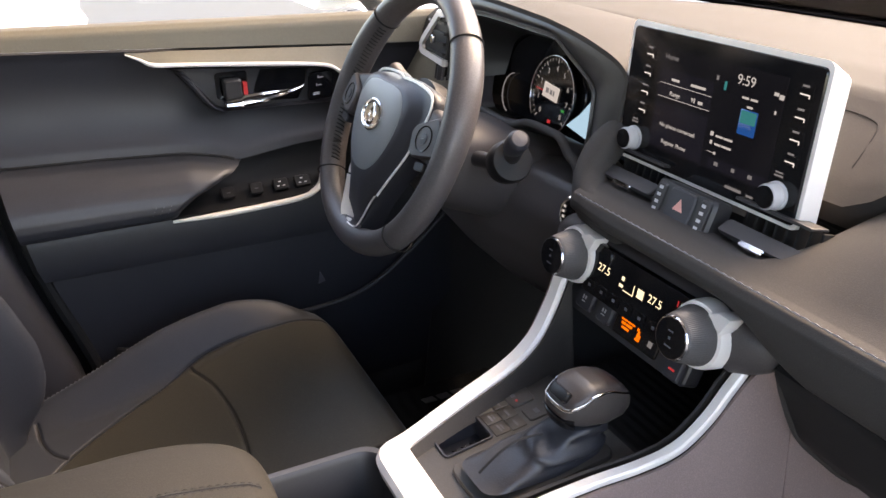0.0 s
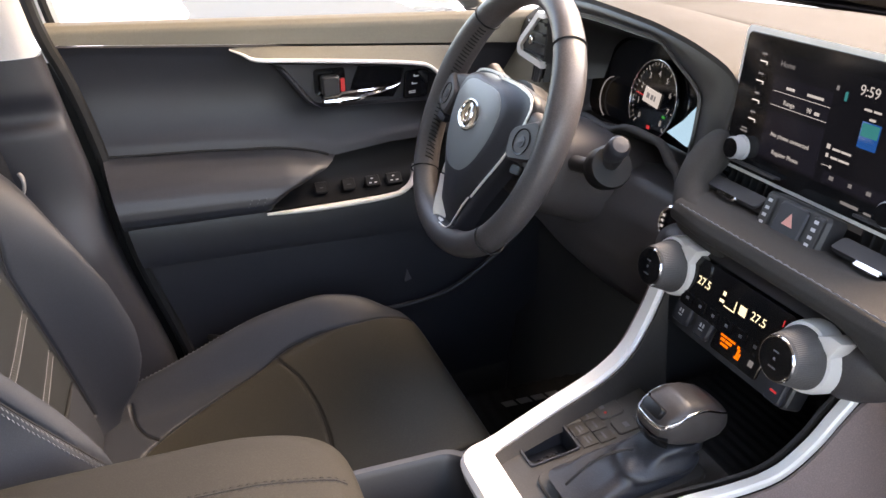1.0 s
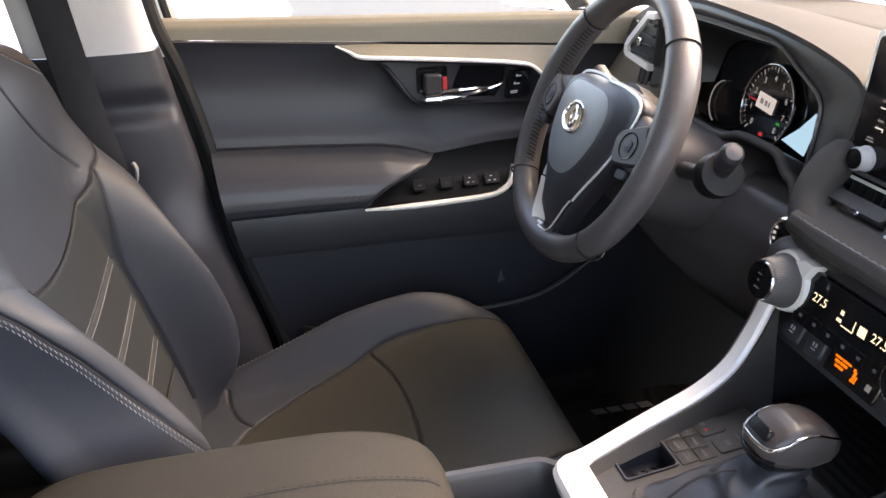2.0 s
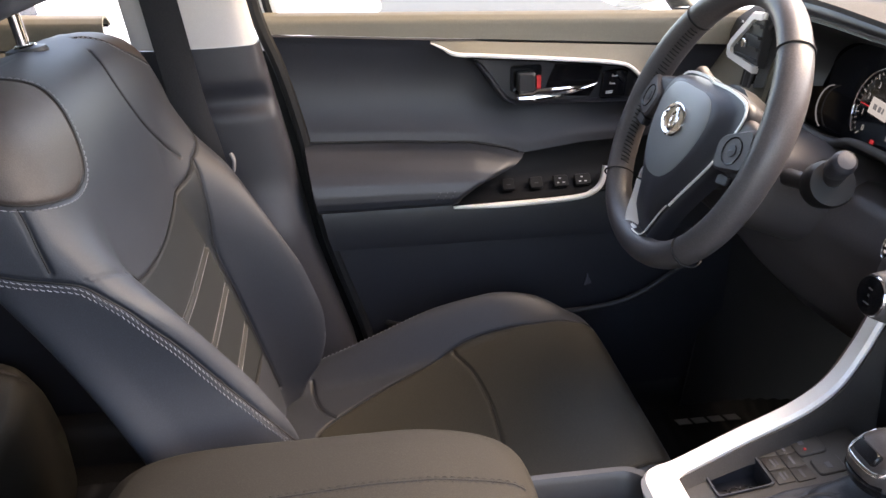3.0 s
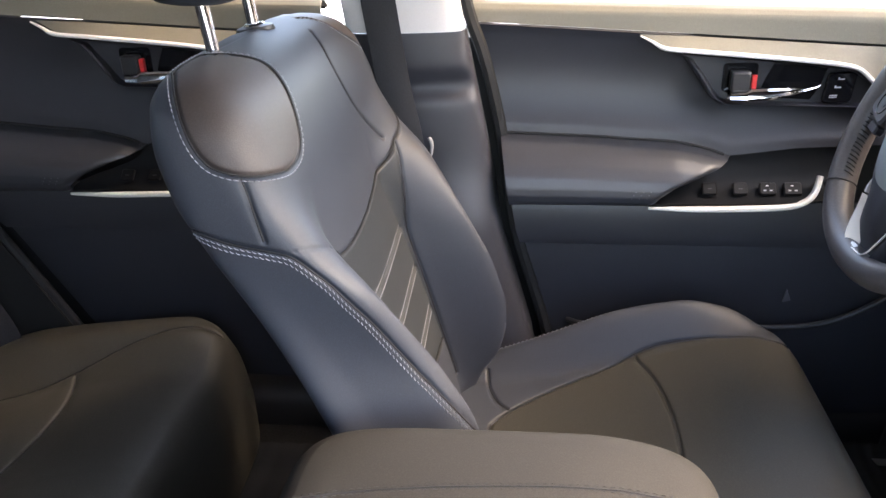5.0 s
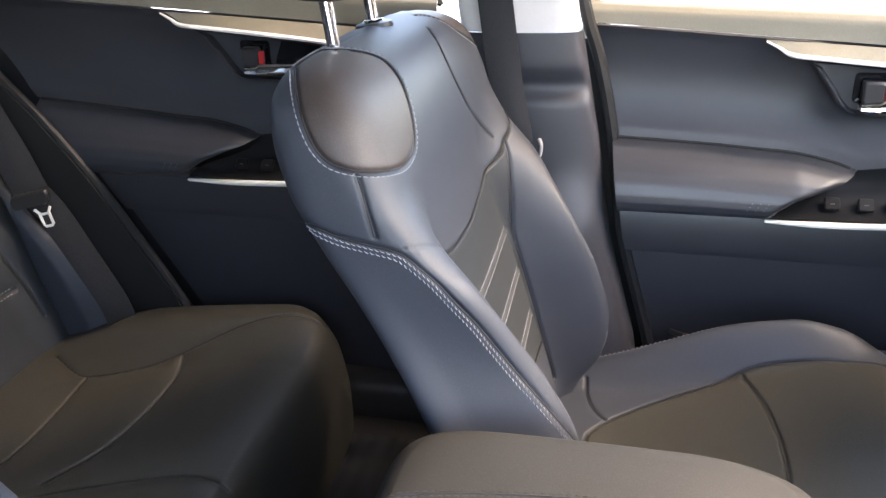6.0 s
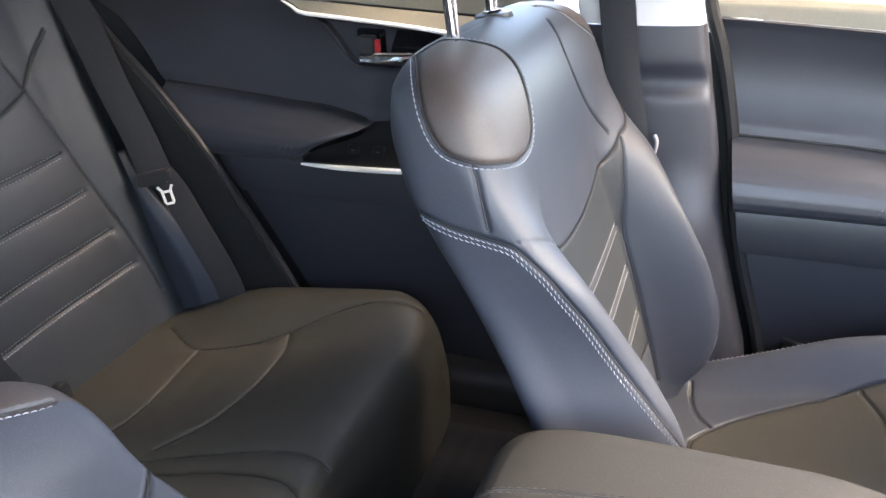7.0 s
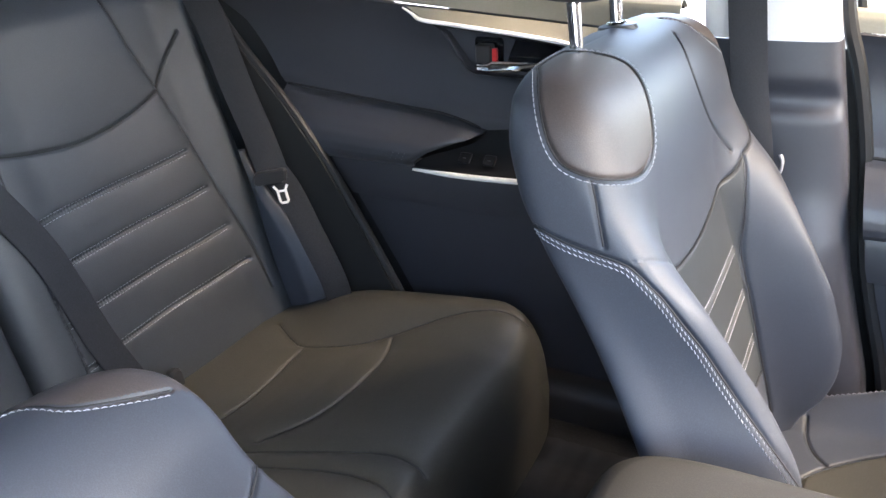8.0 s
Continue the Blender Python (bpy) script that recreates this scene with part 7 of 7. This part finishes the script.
        # Only the passenger's flank takes the lit FLANK tone; the other stays HARD.
        part("side_panel", sheet(ahead, 10, 14, 0.004, flip=(s < 0)), FLANK if s < 0 else HARD, c, "charcoal console flank", 50)

    # cup holder well
    bm = bmesh.new()
    rows = []
    for k, h in ((1.0, 0.36), (1.0, 0.722), (0.97, 0.730), (0.90, 0.730), (0.86, 0.724), (0.82, 0.66), (0.80, 0.62), (0.02, 0.62)):
        rows.append([(-0.185 + x * k * 0.98, y * k, h + 0.010 * smoothstep(0, 0.08, abs(y)) * (h > 0.7)) for x, y in rounded(0.150, 0.185, 0.028, 6)])
    loft(rows, bm=bm)
    part("cup_well", bm, HARD, c, "black cup holder well", 35)
    for x in (-0.165, ):
        for y in (0.040, -0.045):
            ring = [(x + 0.036 * math.cos(t), y + 0.036 * math.sin(t), 0.690) for t in [2 * math.pi * i / 32 for i in range(32)]]
            part("cup_ring", tube(ring, 0.003, 6, closed_path=True), GLOSS, c, "gloss cup ring")

    # armrest box
    ab = thing("armrest_box", "black leather armrest lid on a console box", "armrest", (-0.42, 0, 0.40))
    inv = Matrix.Translation((0.42, 0, -0.40))
    base = rounded(0.36, 0.225, 0.035, 6)
    part("box", loft([[inv @ Vector((-0.42 + x * k, y * k, z)) for x, y in base] for k, z in ((1.0, 0.345), (1.0, 0.70), (0.98, 0.738))]), HARD, ab, "black console box")
    M, rows = 96, []
    for t in np.linspace(0, 1, 34):
        z = 0.742 + 0.052 * t
        ins = 0.022 * max(0, (t - 0.45) / 0.55) ** 2.4 + 0.006 * max(0, (0.12 - t) / 0.12)
        row = []
        for k in range(M):
            a = 2 * math.pi * k / M
            ca, sa = math.cos(a), math.sin(a)
            e = 2 / 5.0
            x = (0.186 - ins) * math.copysign(abs(ca) ** e, ca)
            y = (0.128 - ins) * math.copysign(abs(sa) ** e, sa)
            row.append(Vector((-0.418 + x, y, z - 0.010 * smoothstep(0.06, 0.19, x) ** 1.2 * t)))
        rows.append(row)
    for k, dzz in ((0.85, 0.002), (0.6, 0.0045), (0.3, 0.006), (0.04, 0.0065)):
        rows.append([Vector((-0.418 + (p.x + 0.418) * k, p.y * k, 0.794 + dzz - 0.010 * smoothstep(0.06, 0.19, (p.x + 0.418) * k) ** 1.2)) for p in rows[33]])
    bm = loft([[inv @ p for p in r] for r in rows])
    tree = seated(bm)
    seam = trace(tree, [tuple(inv @ Vector(p)) for p in ((-0.60, 0.004, 0.9), (-0.55, 0.014, 0.9), (-0.48, 0.022, 0.9), (-0.40, 0.028, 0.9), (-0.32, 0.031, 0.9), (-0.27, 0.030, 0.9), (-0.245, 0.026, 0.9))], (0, 0, -1), 24, 0.3)
    seam2 = trace(tree, [tuple(inv @ Vector(p)) for p in ((-0.60, -0.024, 0.9), (-0.48, -0.044, 0.9), (-0.32, -0.053, 0.9), (-0.245, -0.044, 0.9))], (0, 0, -1), 24, 0.3)
    lid = part("lid", bm, LID_LEATHER, ab, "padded black leather lid", 60)
    cord = bmesh.new()
    tube(seam[0][::2], 0.0012, 5, bm=cord)
    tube(seam2[0][::2], 0.0012, 5, bm=cord)
    part("seam_cord", cord, SEAM, lid, "dark sewn seam")
    dark = material("dark grey thread", (0.035, 0.033, 0.032), 0.8, bump=0.1)
    P, N = [], []
    for o_ in (-0.003, 0.003):
        for tr in (seam, seam2):
            P.append([tree.find_nearest(q + Vector((0, o_, 0)))[0] for q in tr[0]])
            N.append(tr[1])
    stitches(P, N, dark, lid, "stitching", 0.0046, 0.0022, 0.0004, "dark twin stitching")


def build_shifter():
    s = thing("gear_shifter", "black leather gear lever with a silver band and gaiter", "gear lever", (0.0, -0.018, 0.75))
    # gaiter frame
    tilt = Euler((0, radians(-8.5), 0)).to_matrix().to_4x4()
    part("frame", slab(rounded(0.138, 0.076, 0.010), Matrix.Translation((-0.002, 0, 0.0)) @ tilt, -0.006, 0.0035, 0.0015), DECK, s, "black gaiter frame")
    rows = []
    M = 48
    for t in np.linspace(0, 1, 26):
        e = t ** 0.75
        cx, cy, cz = -0.004 + 0.048 * e, -0.000 - 0.012 * e, 0.004 + 0.042 * t
        hw_, hh = 0.062 * (1 - e) + 0.024 * e, 0.032 * (1 - e) + 0.021 * e
        row = []
        for k in range(M):
            a = 2 * math.pi * k / M
            ca, sa = math.cos(a), math.sin(a)
            p = 2 / (5 - 3 * t)
            fold = 1 + math.sin(math.pi * t) * (0.055 * math.sin(15 * t + 1.4 * math.cos(a + 0.5)) + 0.045 * math.sin(2 * a + 11 * t) + 0.02 * math.sin(5 * a - 9 * t + 1))
            row.append((cx + hw_ * fold * math.copysign(abs(ca) ** p, ca), cy + hh * fold * math.copysign(abs(sa) ** p, sa), cz + 0.003 * math.sin(math.pi * t) * math.sin(3 * a + 8 * t)))
        rows.append(row)
    g = part("gaiter", loft(rows), GAITER, s, "soft folded leather gaiter", 60)
    dk = [Vector((-0.060 + 0.062 * t, -0.004 - 0.006 * t, 0.012 + 0.026 * t + 0.010 * math.sin(math.pi * t))) for t in np.linspace(0, 1, 16)]
    part("gaiter_seam", tube(dk, 0.0014, 5), SEAM, g, "sewn gaiter seam")
    # knob
    tops = [(0.010, 0.066), (0.013, 0.072), (0.020, 0.0805), (0.030, 0.0865), (0.040, 0.0895), (0.055, 0.0880), (0.070, 0.0825), (0.080, 0.0750), (0.086, 0.0675), (0.089, 0.060)]
    lows = [(0.010, 0.064), (0.013, 0.058), (0.020, 0.051), (0.035, 0.046), (0.055, 0.043), (0.072, 0.046), (0.082, 0.051), (0.089, 0.058)]
    wide = [(0.010, 0.010), (0.013, 0.0170), (0.020, 0.0220), (0.030, 0.0250), (0.055, 0.0262), (0.072, 0.0245), (0.082, 0.0195), (0.089, 0.008)]
    rows = []
    for t in np.linspace(0, 1, 34):
        x = 0.010 + 0.079 * (0.5 - 0.5 * math.cos(math.pi * t))
        top, bot, w_ = lerp_table(tops, x), lerp_table(lows, x), lerp_table(wide, x)
        cz, hh = (top + bot) / 2, (top - bot) / 2
        row = []
        for k in range(36):
            a = 2 * math.pi * k / 36
            ca, sa = math.cos(a), math.sin(a)
            row.append((x, -0.012 + w_ * math.copysign(abs(ca) ** 0.58, ca), cz + hh * math.copysign(abs(sa) ** 0.62, sa)))
        rows.append(row)
    kb = loft(rows)
    ktree = seated(kb)
    k = part("knob", kb, KNOB_LEATHER, s, "black leather knob", 70)
    band = smooth_path([(0.085, -0.032, 0.0720), (0.072, -0.040, 0.0805), (0.055, -0.040, 0.0855), (0.040, -0.040, 0.0840), (0.026, -0.040, 0.0780), (0.017, -0.037, 0.0735), (0.012, -0.028, 0.0720), (0.010, -0.012, 0.0715), (0.012, 0.004, 0.0720), (0.017, 0.013, 0.0735), (0.026, 0.016, 0.0780), (0.040, 0.016, 0.0840), (0.055, 0.016, 0.0855), (0.072, 0.016, 0.0805)], 8)
    band = [ktree.find_nearest(q)[0] for q in band]
    for _ in range(6):
        band = [band[0]] + [(a + 2 * b + c) / 4 for a, b, c in zip(band, band[1:], band[2:])] + [band[-1]]
    nb = len(band) - 1
    part("silver_band", sweep(band, rounded(0.0035, 0.0042, 0.001), up=(0.3, 0, 1), scale=[0.40 + 0.55 * math.sin(math.pi * i / nb) ** 2 for i in range(nb + 1)]), CHROME, k, "bright silver band")
    chin = smooth_path([(0.020, -0.0335, 0.0555), (0.013, -0.024, 0.0560), (0.011, -0.012, 0.0560), (0.013, 0.000, 0.0560), (0.020, 0.0095, 0.0555)], 8)
    part("chin", sweep(chin, rounded(0.004, 0.012, 0.002), up=(-0.4, 0, 1)), GLOSS, k, "gloss black knob front")
    mm = axes((0.0185, -0.012, 0.0790), (0, -1, 0), (0.55, 0, 0.8))
    part("lock_button", slab(rounded(0.026, 0.011, 0.003), mm, -0.006, 0.0030, 0.0012), GLOSS, k, "gloss black lock button")
    part("bright_edge", sweep([mm @ Vector(p) for p in ((-0.0155, -0.008, 0.001), (-0.0150, 0.000, 0.001), (-0.0125, 0.007, 0.001))], rounded(0.0022, 0.003, 0.0006), up=(-1, 0, 0.6)), CHROME, k, "bright button edge")
    part("stem", turned([(0.015, 0.036), (0.0165, 0.046), (0.0150, 0.050)], Matrix.Translation((0.045, -0.012, 0)), 24), HARD, s, "black stem collar")


# ---------- build ----------
build_ground()
build_snow()
build_shell()
build_b_pillar()
FRONT_EDGE = [(0.40, -0.345), (0.558, -0.374), (0.729, -0.422), (0.891, -0.446), (0.996, -0.469), (1.07, -0.489), (1.5, -0.56)]
REAR_EDGE = [(0.36, -0.19), (0.555, -0.290), (0.656, -0.347), (0.775, -0.420), (0.871, -0.492), (0.932, -0.546), (0.993, -0.60), (1.06, -0.70), (1.2, -0.85)]
build_door("door_1", (0, 0, 0), FRONT_EDGE, 0.46, "black driver's door lining with silver strips")
build_door("door_2", (-0.908, -0.012, 0.036), REAR_EDGE, 0.20, "black rear door lining with silver strips", 0.013)
build_belts()
build_mats()
build_mirror()
build_front_seats()
build_rear_bench()
build_dashboard()
build_cluster()
build_display()
build_vents()
build_climate()
build_steering()
build_console()
build_shifter()
